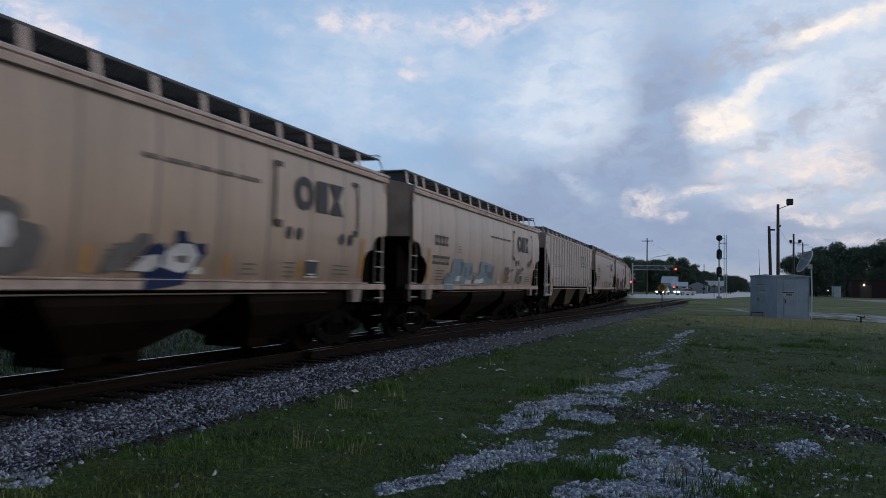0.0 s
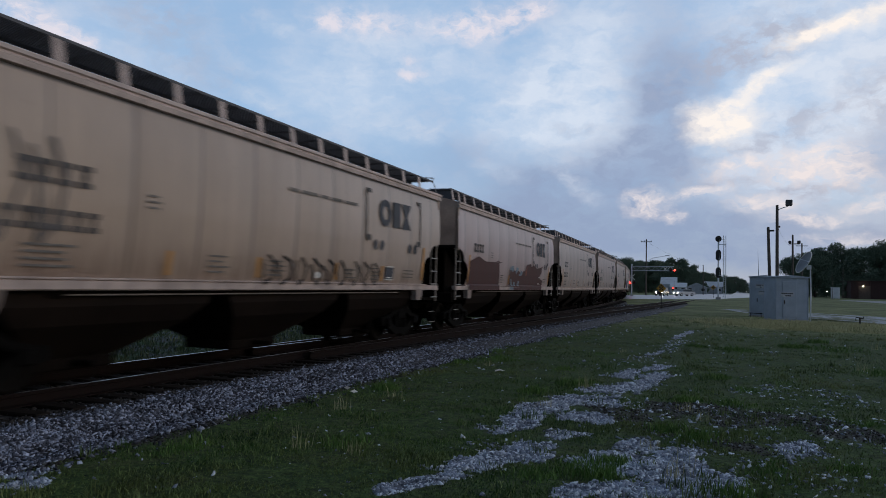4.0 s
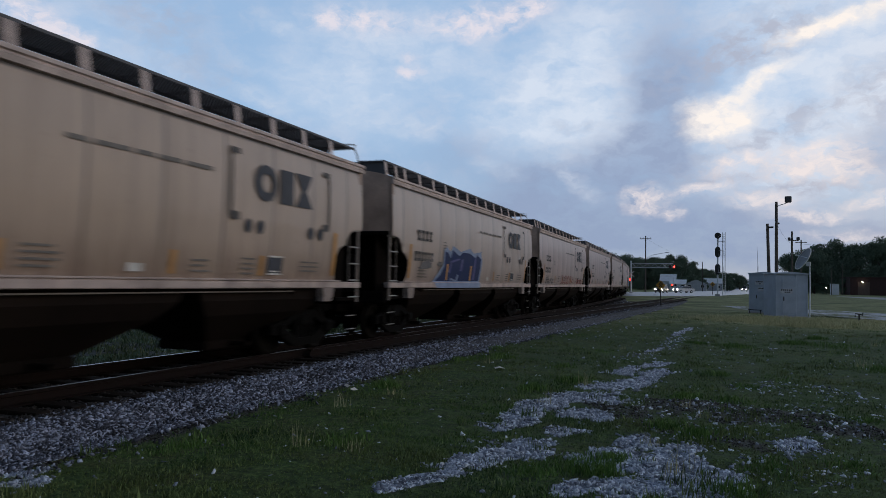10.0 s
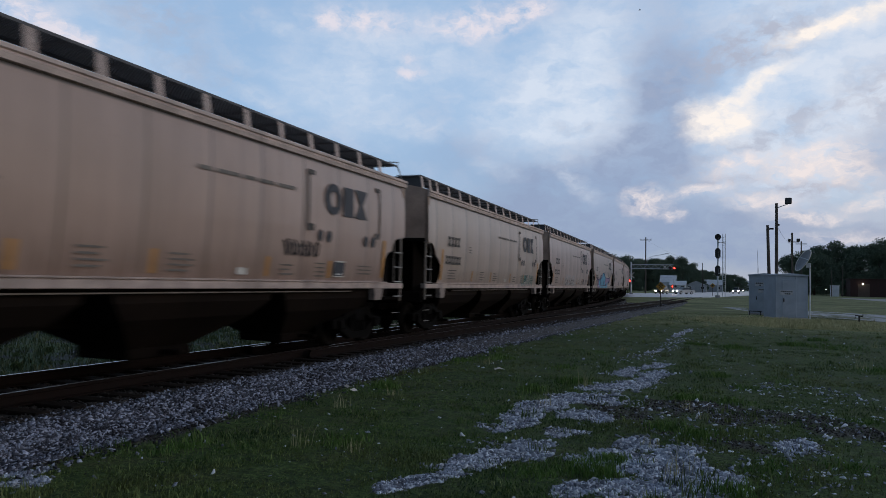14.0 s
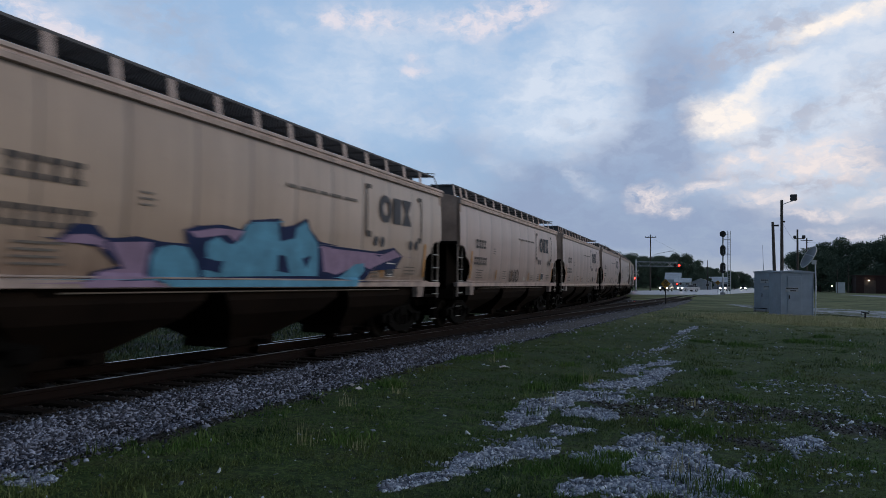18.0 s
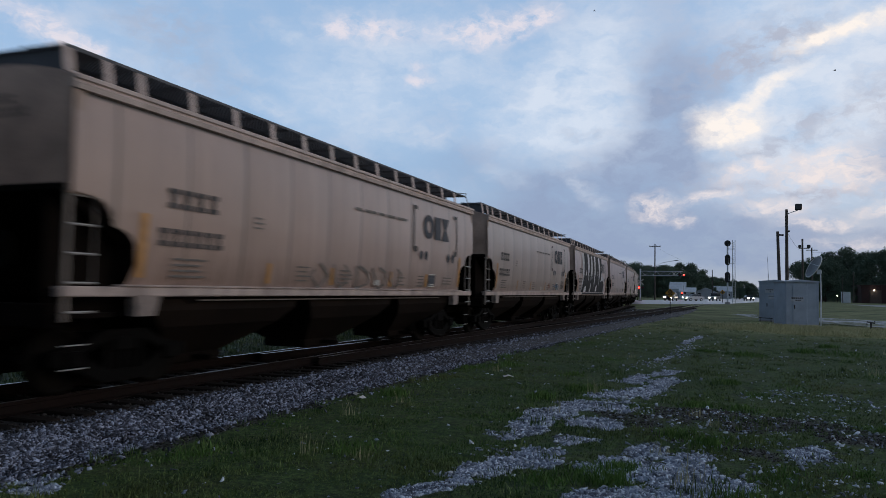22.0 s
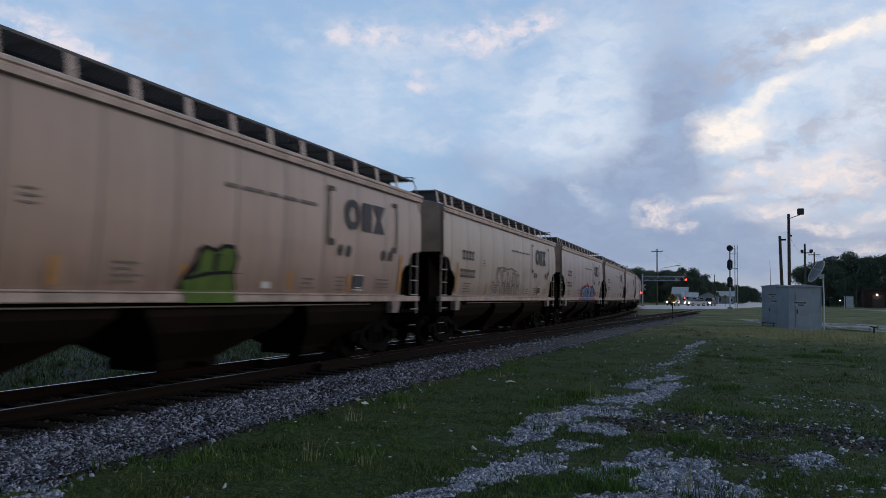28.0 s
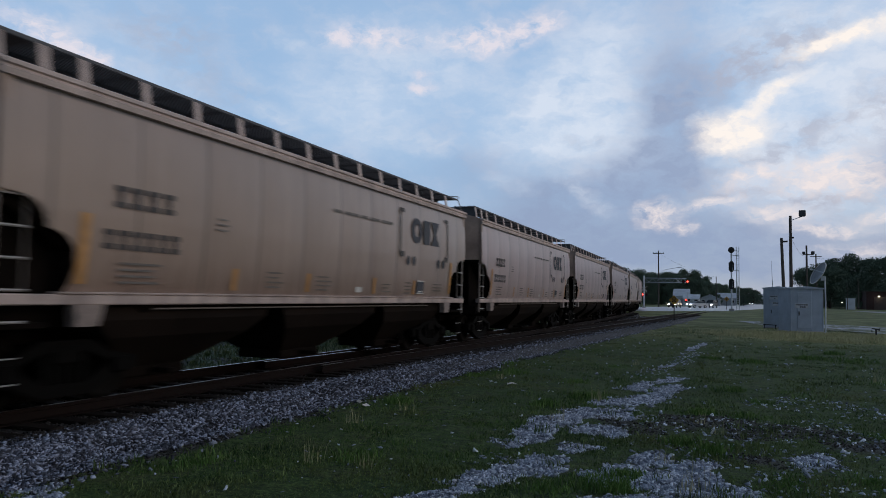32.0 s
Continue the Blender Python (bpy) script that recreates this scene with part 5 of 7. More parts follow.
def cantilever():
    root = thing("cantilever_signal", pose(-16.4, 149.1, 0.42, 0, 0, 4) @ Matrix.Diagonal((1.04, 1, 1.07, 1)), "galvanised crossing signal with lattice arm and red lamps", "crossing signal")
    part("mast", Mesh().tube([(0, 0, 0), (0, 0, 5.7)], 0.13, 10), GALV, root)
    part("base", Mesh().box(-0.35, 0.35, -0.35, 0.35, -0.05, 0.25, 0.04), CONCRETE, root)
    for z in (4.72, 5.48):
        part("chord", Mesh().tube([(0, 0, z), (7.6, 0, z)], 0.055, 6), GALV, root)
    for k in range(11):
        a, b = 0.2 + k * 0.68, 0.2 + (k + 1) * 0.68
        part("brace", Mesh().tube([(a, 0, 4.74 if k % 2 else 5.46), (b, 0, 5.46 if k % 2 else 4.74)], 0.03, 5), GALV, root)
    part("crossbuck", Mesh().prism([(-0.62, 3.05), (-0.52, 2.95), (0.62, 3.95), (0.52, 4.05)], -0.17, -0.15, "y").prism([(0.62, 3.05), (0.52, 2.95), (-0.62, 3.95), (-0.52, 4.05)], -0.21, -0.19, "y"), WHITE, root, "white crossed boards")
    part("crossbuck", Mesh().prism([(5.7, 4.7), (5.8, 4.65), (6.5, 5.4), (6.4, 5.46)], -0.12, -0.10, "y").prism([(6.5, 4.7), (6.4, 4.65), (5.7, 5.4), (5.8, 5.46)], -0.16, -0.14, "y"), WHITE, root, "white crossed boards")
    flasher(root, 0.1, 2.45, (True, False))
    flasher(root, 7.45, 4.9, (False, True))
    part("bell", Mesh().lathe([(5.7, 0.16), (5.85, 0.14), (5.92, 0.05)], 12, "z"), GALV, root)
    return root


cantilever()
far = thing("crossing_mast", pose(-10.6, 190, 0.42), "crossing mast with lit red lamps beside the road", "crossing signal")
part("mast", Mesh().tube([(0, 0, 0), (0, 0, 3.6)], 0.08, 8), GALV, far)
flasher(far, 0, 1.75, (True, False))


def block_signal():
    root = thing("block_signal", pose(-0.35, 129.0, 0.40), "tall railway signal mast with three black heads and ladder", "railway signal")
    part("mast", Mesh().tube([(0, 0, 0), (0, 0, 10.0)], 0.13, 10), GALV, root)
    part("base", Mesh().box(-0.4, 0.4, -0.4, 0.4, -0.05, 0.4, 0.05), CONCRETE, root)
    for z, tall in ((9.95, False), (7.25, True), (4.4, True)):
        if tall:
            p = [(-0.42, z - 0.55), (-0.2, z - 0.85), (0.2, z - 0.85), (0.42, z - 0.55), (0.42, z + 0.55), (0.2, z + 0.85), (-0.2, z + 0.85), (-0.42, z + 0.55)]
            h = part("signal_head", Mesh().prism(p, -0.22, -0.16, "y").box(-0.2, 0.2, -0.16, 0.1, z - 0.6, z + 0.6), BLACK, root, "black oblong signal head")
        else:
            h = part("signal_head", disc(Mesh(), -0.2, 0.5, (0, 0, z), 20, 0.06).box(-0.2, 0.2, -0.14, 0.1, z - 0.2, z + 0.2), BLACK, root, "black round signal head")
        part("hood", Mesh().tube([(0, -0.22, z + 0.05), (0, -0.5, z + 0.03)], 0.12, 10), BLACK, h)
    for s in (0.75, 1.15):
        part("ladder_rail", Mesh().tube([(s, 0.1, 0.2), (s, 0.1, 10.5)], 0.055, 6), GALV, root)
    for k in range(32):
        part("rung", Mesh().tube([(0.75, 0.1, 0.5 + k * 0.31), (1.15, 0.1, 0.5 + k * 0.31)], 0.018, 4), GALV, root)
    for z in (3.9, 6.6, 9.0):
        p = part("platform", Mesh().box(0.05, 1.2, -0.25, 0.35, z, z + 0.06), GALV, root)
        part("guard_rail", Mesh().tube([(0.15, 0.32, z), (0.15, 0.32, z + 0.9), (0.9, 0.32, z + 0.9), (0.9, 0.32, z)], 0.022, 5).tube([(0.15, -0.22, z), (0.15, -0.22, z + 0.9), (0.9, -0.22, z + 0.9), (0.9, -0.22, z)], 0.022, 5), GALV, p)
    return root


block_signal()


def warning_sign(x, y, z, h, size, cross):
    root = thing("warning_sign", pose(x, y, z), "yellow diamond warning sign with a black mark on a post", "road sign")
    part("post", Mesh().box(-0.04, 0.04, -0.02, 0.02, -0.1, h, 0.005), BLACK, root)
    d = size / 2
    s = part("plate", Mesh().prism([(0, h - d), (d, h), (0, h + d), (-d, h)], -0.045, -0.03, "y"), SIGN_YELLOW, root)
    m = Mesh()
    if cross:
        m.box(-0.05, 0.05, -0.055, -0.047, h - 0.28, h + 0.28, 0.004).box(-0.28, 0.28, -0.055, -0.048, h - 0.05, h + 0.05, 0.004)
    else:
        for dx, dz in ((-0.12, 0.1), (0.12, 0.1), (-0.1, -0.12), (0.1, -0.12), (0, 0.0), (0, 0.22)):
            m.prism([(dx - 0.07, h + dz - 0.05), (dx + 0.07, h + dz - 0.05), (dx + 0.04, h + dz + 0.07), (dx - 0.05, h + dz + 0.06)], -0.055, -0.047, "y")
    part("symbol", m, BLACK, s, "black sign symbol")
    return root


warning_sign(-4.9, 67.8, 0.0, 2.0, 0.86, False)
warning_sign(-1.3, 150, 0.42, 2.0, 0.95, True)


# ---- huts, poles, dish ----
def hut(x, y, w_, d_, h, ridge, turn, signs):
    root = thing("equipment_hut", pose(x, y, -0.02, 0, 0, turn), "blue-grey sheet-steel railway equipment hut standing in the grass", "equipment hut")
    part("plinth", Mesh().box(-w_ / 2 - 0.08, w_ / 2 + 0.08, -0.08, d_ + 0.08, -0.1, 0.14, 0.03), CONCRETE, root)
    part("wall", Mesh().box(-w_ / 2, w_ / 2, 0, d_, 0.14, h, 0.02), HUT, root)
    part("roof", Mesh().prism([(-w_ / 2 - 0.1, h), (w_ / 2 + 0.1, h), (w_ / 2 + 0.1, h + 0.06), (0.0, ridge), (-w_ / 2 - 0.1, h + 0.06)], -0.12, d_ + 0.12, "y"), HUT, root)
    door = part("door", Mesh().box(-w_ * 0.30, w_ * 0.14, -0.035, 0.0, 0.3, h - 0.25, 0.01), HUT, root, "flush steel door")
    part("handle", Mesh().box(-w_ * 0.27, -w_ * 0.24, -0.09, -0.035, 1.15, 1.42, 0.01), BLACK, door)
    for k in (-0.5, 0.14, 0.5):
        part("corner_strip", Mesh().box(w_ * k - 0.03, w_ * k + 0.03, -0.025, 0.02, 0.14, h), HUT, root)
    for a, b, z in signs:
        s = part("notice", Mesh().box(a - 0.05, b + 0.05, -0.05, -0.038, z - 0.15, z + 0.15, 0.004), NOTICE, root, "pale grey notice with dark unreadable lines")
        m = Mesh()
        u = a
        while u < b:
            m.box(u, u + 0.1, -0.056, -0.05, z + 0.03, z + 0.12, 0.002)
            if a + 0.15 < u < b - 0.2:
                m.box(u, u + 0.1, -0.056, -0.05, z - 0.12, z - 0.03, 0.002)
            u += 0.13
        part("writing_bars", m, BLACK, s)
    return root


hut(4.42, 53.66, 2.05, 2.0, 2.9, 3.06, 19, [(-0.72, 0.02, 1.78)])
hut(3.17, 61.5, 2.1, 2.2, 3.02, 3.2, -3, [(-0.6, -0.1, 2.35), (-0.4, -0.1, 1.85)])


def timber_pole(x, y, h, r, label, lean=(0, 0)):
    root = thing("pole", pose(x, y, ground_z(x, y) - 0.05), label, "pole")
    part("shaft", Mesh().tube([(0, 0, 0), (lean[0] * 0.5, lean[1] * 0.5, h * 0.5), (lean[0], lean[1], h)], r, 10, 0.72), POLE, root)
    return root


def flood_head(root, x, y, z, size):
    h = part("floodlight", Mesh().box(x - size / 2, x + size / 2, y - 0.18, y + 0.18, z - size / 2, z + size / 2, 0.06).box(x - size * 0.2, x + size * 0.2, y + 0.1, y + 0.3, z - size * 0.25, z + size * 0.25, 0.04), BLACK, root, "black box floodlight, unlit")
    part("lamp_glass", Mesh().box(x - size * 0.4, x + size * 0.4, y - 0.20, y - 0.18, z - size * 0.4, z + size * 0.4, 0.01), GLASS, h)


p = timber_pole(4.9, 74.8, 10.0, 0.17, "weathered timber pole with a floodlight on a bracket")
part("arm", Mesh().tube([(0, 0, 9.55), (0.5, 0, 9.75), (0.95, 0, 9.9)], 0.035, 6), GALV, p)
flood_head(p, 1.0, 0, 10.2, 0.58)
part("insulator", Mesh().lathe([(0, 0.05), (0.06, 0.09), (0.16, 0.06)], 10, "z", (0.2, 0, 7.9)), BLACK, p)
p = timber_pole(4.2, 72, 7.75, 0.165, "short leaning timber pole cut off at the top", (-0.22, 0))
part("cap", Mesh().box(-0.1, 0.28, -0.1, 0.1, 7.35, 7.5), BLACK, p)
p = timber_pole(9.1, 109.6, 9.3, 0.16, "timber pole with two floodlights and a crossarm")
part("crossarm", Mesh().box(-0.45, 0.85, -0.06, 0.06, 8.0, 8.12), POLE, p)
flood_head(p, -0.35, -0.1, 8.3, 0.36)
flood_head(p, 0.75, -0.1, 8.3, 0.42)
p = timber_pole(13.0, 139.4, 9.9, 0.14, "slim timber pole with a short crossarm")
part("crossarm", Mesh().box(-0.9, 0.9, -0.05, 0.05, 9.4, 9.52), POLE, p)
p = timber_pole(-15.5, 169.3, 12.6, 0.17, "timber utility pole with crossarm and street-light arm")
part("crossarm", Mesh().box(-1.2, 1.2, -0.06, 0.06, 11.9, 12.05), POLE, p)
for k in (-1.1, -0.4, 0.4, 1.1):
    part("insulator", Mesh().lathe([(12.05, 0.05), (12.2, 0.08), (12.3, 0.04)], 8, "z", (k, 0, 0)), GALV, p)
part("lamp_arm", Mesh().tube([(0, 0, 7.6), (1.6, 0, 8.4), (4.3, 0, 8.9)], 0.05, 6), GALV, p)
part("street_lamp", Mesh().box(4.1, 5.0, -0.15, 0.15, 8.85, 9.0, 0.04), GALV, p)
p = timber_pole(-4.9, 235, 9.0, 0.15, "timber utility pole by the road")
p = timber_pole(29.5, 214, 8.0, 0.10, "thin timber pole by the white cabinet")
p = timber_pole(27.0, 214, 7.0, 0.10, "thin timber pole by the white cabinet")
p = thing("whip_aerial", pose(2.75, 61.9, 0), "thin whip aerial on a mast behind the hut", "aerial")
part("mast", Mesh().tube([(0, 0, 0), (0, 0, 3.6)], 0.035, 6), GALV, p)
part("whip", Mesh().tube([(0, 0, 3.6), (-0.03, 0, 4.4), (-0.06, 0, 5.1)], 0.02, 5, 0.4), GALV, p)


def dish():
    root = thing("satellite_dish", pose(5.60, 54.6, 0), "pale mesh satellite dish on a steel post", "satellite dish")
    part("post", Mesh().tube([(0, 0, -0.05), (0.03, 0, 2.0), (0, 0, 3.6)], 0.042, 8), GALV, root)
    rows = []
    for k in range(7):
        r = 0.80 * k / 6
        rows.append([(r * math.cos(a * math.pi / 10), r * math.sin(a * math.pi / 10), 0.2 * (r / 0.80) ** 2) for a in range(21)])
    m = Mesh().grid(rows)
    m.grid([[(x, y, z - 0.015) for x, y, z in r][::-1] for r in rows])
    face = Matrix.Translation((-0.25, -0.1, 3.85)) @ Vector((-0.83, -0.29, 0.47)).to_track_quat("Z", "Y").to_matrix().to_4x4()
    d = part("bowl", m, mat("dull_dish_grey", (0.22, 0.23, 0.25), 0.6), root, "grey pressed dish bowl", face, True)
    part("rim", Mesh().tube([(0.80 * math.cos(a * math.pi / 12), 0.80 * math.sin(a * math.pi / 12), 0.2) for a in range(25)], 0.025, 6), WHITE, d)
    part("feed_arm", Mesh().tube([(0.78, 0, 0.2), (0.25, 0, 0.6), (0, 0, 0.68)], 0.02, 5), GALV, d)
    part("feed_horn", Mesh().lathe([(0.62, 0.06), (0.74, 0.05)], 10, "z"), WHITE, d)
    part("bracket", Mesh().box(-0.22, 0.06, -0.08, 0.08, 3.45, 3.75, 0.02), GALV, root)
    return root


dish()
p = thing("pipe_barrier", pose(2.6, 60.2, 0), "low rusty pipe barrier beside the hut", "barrier")
part("bar", Mesh().tube([(-0.6, 0, 0.30), (0.35, 0, 0.27)], 0.028, 6), RAIL, p)
for k in (-0.5, 0.25):
    part("leg", Mesh().tube([(k, 0, -0.05), (k, 0, 0.29)], 0.025, 6), RAIL, p)
p = thing("valve_stand", pose(8.0, 51.4, -0.02), "small black pipe stand in the grass", "pipe stand")
part("riser", Mesh().tube([(0, 0, 0), (0, 0, 0.45)], 0.05, 8), BLACK, p)
part("tee", Mesh().tube([(-0.22, 0, 0.3), (-0.22, 0, 0.5), (0.2, 0, 0.42), (0.2, 0, 0.55)], 0.04, 6), BLACK, p)


def cable(name, pts):
    root = thing(name, Matrix(), "thin black overhead cable between poles", "cable")
    line = []
    for (a, b) in zip(pts, pts[1:]):
        for k in range(9):
            f = k / 8
            q = Vector(a).lerp(Vector(b), f)
            q.z -= (Vector(a) - Vector(b)).length * 0.012 * 4 * f * (1 - f)
            line.append(q)
    part("wire", Mesh().tube(line, 0.011, 4), BLACK, root)


cable("overhead_cable", [(4.9, 74.8, 8.0), (9.1, 109.6, 8.0)])
cable("overhead_cable", [(13.0, 139.4, 9.5), (60, 150, 9.5)])
cable("overhead_cable", [(-15.5, 169.3, 12.4), (-4.9, 235, 9.2)])


# ---- far buildings ----
def shed(name, x, y, w_, d_, h, ridge, wall, roof, label, along=False):
    root = thing(name, pose(x, y, 0.35), label, "building")
    part("wall", Mesh().prism([(-w_ / 2, 0), (w_ / 2, 0), (w_ / 2, h), (0, ridge) if not along else (w_ / 2, h), (-w_ / 2, h)], 0, d_, "y") if not along else Mesh().box(-w_ / 2, w_ / 2, 0, d_, 0, h), wall, root)
    if along:
        part("roof", Mesh().prism([(-0.3, h), (d_ / 2, ridge), (d_ + 0.3, h), (d_ / 2, ridge + 0.1)], -w_ / 2 - 0.3, w_ / 2 + 0.3, "x"), roof, root)
    else:
        part("roof", Mesh().prism([(-w_ / 2 - 0.3, h - 0.1), (0, ridge), (w_ / 2 + 0.3, h - 0.1), (w_ / 2 + 0.3, h + 0.05), (0, ridge + 0.15), (-w_ / 2 - 0.3, h + 0.05)], -0.3, d_ + 0.3, "y"), roof, root)
    dr = part("door", Mesh().box(-w_ * 0.12, w_ * 0.12, -0.05, 0.02, 0, h * 0.75), SHED_GREY, root)
    for s in (-0.32, 0.32):
        wn = part("window", Mesh().box(w_ * s - 0.6, w_ * s + 0.6, -0.06, 0.02, 1.1, 2.1), WHITE, root)
        part("pane", Mesh().box(w_ * s - 0.5, w_ * s + 0.5, -0.08, -0.06, 1.2, 2.0), GLASS, wn)
    return root


shed("metal_shed", -16.0, 252, 4.6, 8, 3.2, 5.4, SHED_WHITE, SHED_WHITE, "white sheet-metal shed with a tall pale roof", True)
shed("metal_shed", -12.6, 246, 4.6, 7, 2.3, 3.6, SHED_WHITE, SHED_WHITE, "low white sheet-metal shed beyond the crossing", True)
shed("gabled_shed", -7.5, 260, 6.4, 9, 2.3, 3.7, SHED_GREY, SHED_GREY, "grey gabled metal shed beyond the crossing")
shed("low_building", -2.4, 290, 6.0, 8, 2.8, 4.6, SHED_GREY, SHED_WHITE, "low pale-roofed building behind the signal mast", True)
shed("low_building", 30, 520, 40, 14, 5.0, 6.5, SHED_WHITE, SHED_GREY, "long pale building far down the road", True)


def warehouse():
    root = thing("warehouse", pose(53.5, 226, 0.3), "long dark red brick warehouse with loading doors and a wall lamp", "building")
    part("wall", Mesh().box(-20.5, 24, 0, 16, 0, 4.8), BRICK, root)
    part("roof", Mesh().box(-20.8, 24.3, -0.4, 16.3, 4.8, 5.0), BRICK, root)
    for k in range(9):
        part("pilaster", Mesh().box(-20.4 + k * 4.6, -19.9 + k * 4.6, -0.18, 0, 0, 4.8), BRICK, root)
    for k in range(5):
        d = part("loading_door", Mesh().box(-18.6 + k * 9.2, -15.8 + k * 9.2, -0.1, 0.05, 0, 3.6), mat("faded_brown_door", (0.10, 0.07, 0.06), 0.8), root)
    part("lamp_bracket", Mesh().tube([(-17.6, 0, 3.7), (-17.6, -0.6, 3.8)], 0.04, 6), BLACK, root)
    part("wall_lamp", Mesh().lathe([(-0.55, 0.06), (-0.65, 0.15), (-0.8, 0.15)], 12, "y", (-17.6, 0, 3.6)), WARM_LAMP, root, "bright warm wall lamp")
    return root


warehouse()
p = thing("utility_cabinet", pose(28.2, 217, 0.3), "white steel utility cabinet before the warehouse", "cabinet")
part("body", Mesh().box(-1.0, 1.0, 0, 1.2, 0, 2.9, 0.05), SHED_WHITE, p)
part("door", Mesh().box(-0.8, 0.8, -0.05, 0, 0.2, 2.7, 0.02), SHED_WHITE, p)
part("cap", Mesh().box(-1.08, 1.08, -0.1, 1.3, 2.9, 3.0, 0.03), SHED_WHITE, p)
p = thing("yard_lamp", pose(27.0, 224, 0.3), "small lit yard lamp on a short post", "lamp")
part("post", Mesh().tube([(0, 0, 0), (0, 0, 1.8)], 0.05, 6), BLACK, p)
part("globe", Mesh().lathe([(1.8, 0.05), (1.87, 0.10), (1.97, 0.10), (2.04, 0.04)], 10, "z"), WARM_LAMP, p)


# ---- trees ----
def crown_mesh(name, seed, h, spread, leaves, size, leaf):
    """Many small leaf clumps set about a few dozen bough ends, with gaps between."""
    rng = np.random.default_rng(seed)
    boughs = 36
    a = rng.uniform(0, 2 * np.pi, boughs)
    u = rng.uniform(0, 1, boughs)
    z = h * (0.10 + 0.82 * u)
    r = spread * np.sqrt(np.clip(1 - ((u - 0.38) / 0.68) ** 2, 0.05, 1)) * rng.uniform(0.35, 1.0, boughs)
    c = np.stack([r * np.cos(a), r * np.sin(a), z], 1)
    k = rng.integers(0, boughs, leaves)
    d = rng.normal(0, 1, (leaves, 3))
    d /= np.linalg.norm(d, axis=1)[:, None]
    d *= (rng.uniform(0, 1, leaves) ** 0.45)[:, None] * np.array([1.0, 1.0, 0.72]) * spread * 0.36
    p = c[k] + d
    n = rng.normal(0, 1, (leaves, 3))
    n[:, 2] += 0.6
    n /= np.linalg.norm(n, axis=1)[:, None]
    e = np.cross(n, rng.normal(0, 1, (leaves, 3)))
    e /= np.linalg.norm(e, axis=1)[:, None]
    f = np.cross(n, e)
    s = size * rng.uniform(0.5, 1.3, leaves)[:, None]
    v = np.stack([p - e * s, p - f * s * 0.6, p + e * s, p + f * s * 0.6], 1).reshape(-1, 3)
    return bulk(name, v, np.arange(leaves * 4).reshape(-1, 4), leaf), c


def tree(seed, h, spread, leaves=3000, size=0.42, label="dark green broad-leaved tree in full summer leaf", leaf=LEAF):
    root = thing("tree", Matrix(), label, "tree")
    me, c = crown_mesh("crown", seed, h, spread, leaves, size, leaf)
    rng = random.Random(seed)
    m = Mesh().tube([(0, 0, -0.2), (0.1, 0.05, h * 0.2), (rng.uniform(-0.3, 0.3), rng.uniform(-0.3, 0.3), h * 0.45), (rng.uniform(-0.5, 0.5), 0, h * 0.75)], h * 0.024, 8, 0.35)
    part("trunk", m, BARK, root)
    m = Mesh()
    for q in c[:12]:
        m.tube([(0, 0, h * 0.22), (q[0] * 0.45, q[1] * 0.45, (h * 0.22 + q[2]) * 0.5), tuple(q)], h * 0.009, 5, 0.3)
    part("limb", m, BARK, root)
    part("crown", me, None, root)
    return root


PROTO = [tree(s, 14.0, 5.6 + 0.5 * (s % 3), 15000, 0.21) for s in range(5)]
SHRUB = [tree(40 + s, 4.0, 2.9, 2200, 0.32, "low leafy pale green shrub beyond the tracks", BUSH) for s in range(3)]
for o in SHRUB:
    o.name, o["category"] = "shrub", "shrub"
used = set()


def plant(kind, x, y, scale, turn, squash=1.0):
    m = pose(x, y, ground_z(x, y), 0, 0, turn) @ Matrix.Diagonal((scale, scale, scale * squash, 1))
    o = kind
    if o.name in used:
        return copy_thing(kind, m)
    used.add(o.name)
    o.matrix_basis = m
    return o


rng = random.Random(7)


def row_of_trees(az0, az1, step, dist, high):
    """Trees along an arc; high gives their height by azimuth."""
    a = az0
    while a <= az1:
        d = dist * rng.uniform(0.93, 1.09)
        h = high(a) * rng.uniform(0.92, 1.06)
        x, y = d * math.sin(radians(a)), d * math.cos(radians(a))
        s = min(abs(float(np.hypot(LINE_X - x, LINE_Y - y).min())), 99)
        if s > 9:
            plant(rng.choice(PROTO), x, y, h / 14.0, rng.uniform(0, 360), rng.uniform(0.9, 1.05))
        a += step * rng.uniform(0.75, 1.25)


row_of_trees(-9.8, -1.6, 0.6, 290, lambda a: 15.5 - 0.95 * (a + 9))
row_of_trees(-9.0, 0.8, 0.5, 350, lambda a: 18.5 - 1.05 * (a + 9))
row_of_trees(-4.0, 1.8, 0.36, 430, lambda a: 14.5 - 1.9 * (a + 2))
row_of_trees(0.5, 3.6, 0.6, 620, lambda a: 11.0)
row_of_trees(5.3, 16, 0.95, 262, lambda a: 16.0 + 1.3 * math.sin(a * 2.1) + 3.6 * math.exp(-((a - 8.5) / 0.7) ** 2))
row_of_trees(4.9, 16, 1.0, 290, lambda a: 17.0 + 1.5 * math.sin(a * 1.7 + 1))
row_of_trees(-9.5, 1.0, 0.75, 275, lambda a: 4.6)
row_of_trees(4.6, 16, 0.75, 252, lambda a: 6.0)
row_of_trees(0.5, 4.5, 0.3, 640, lambda a: 7.0)
row_of_trees(16, 60, 3.2, 250, lambda a: 16.0)
row_of_trees(62, 175, 7.5, 150, lambda a: 12.0)
row_of_trees(185, 300, 8.0, 160, lambda a: 12.0)
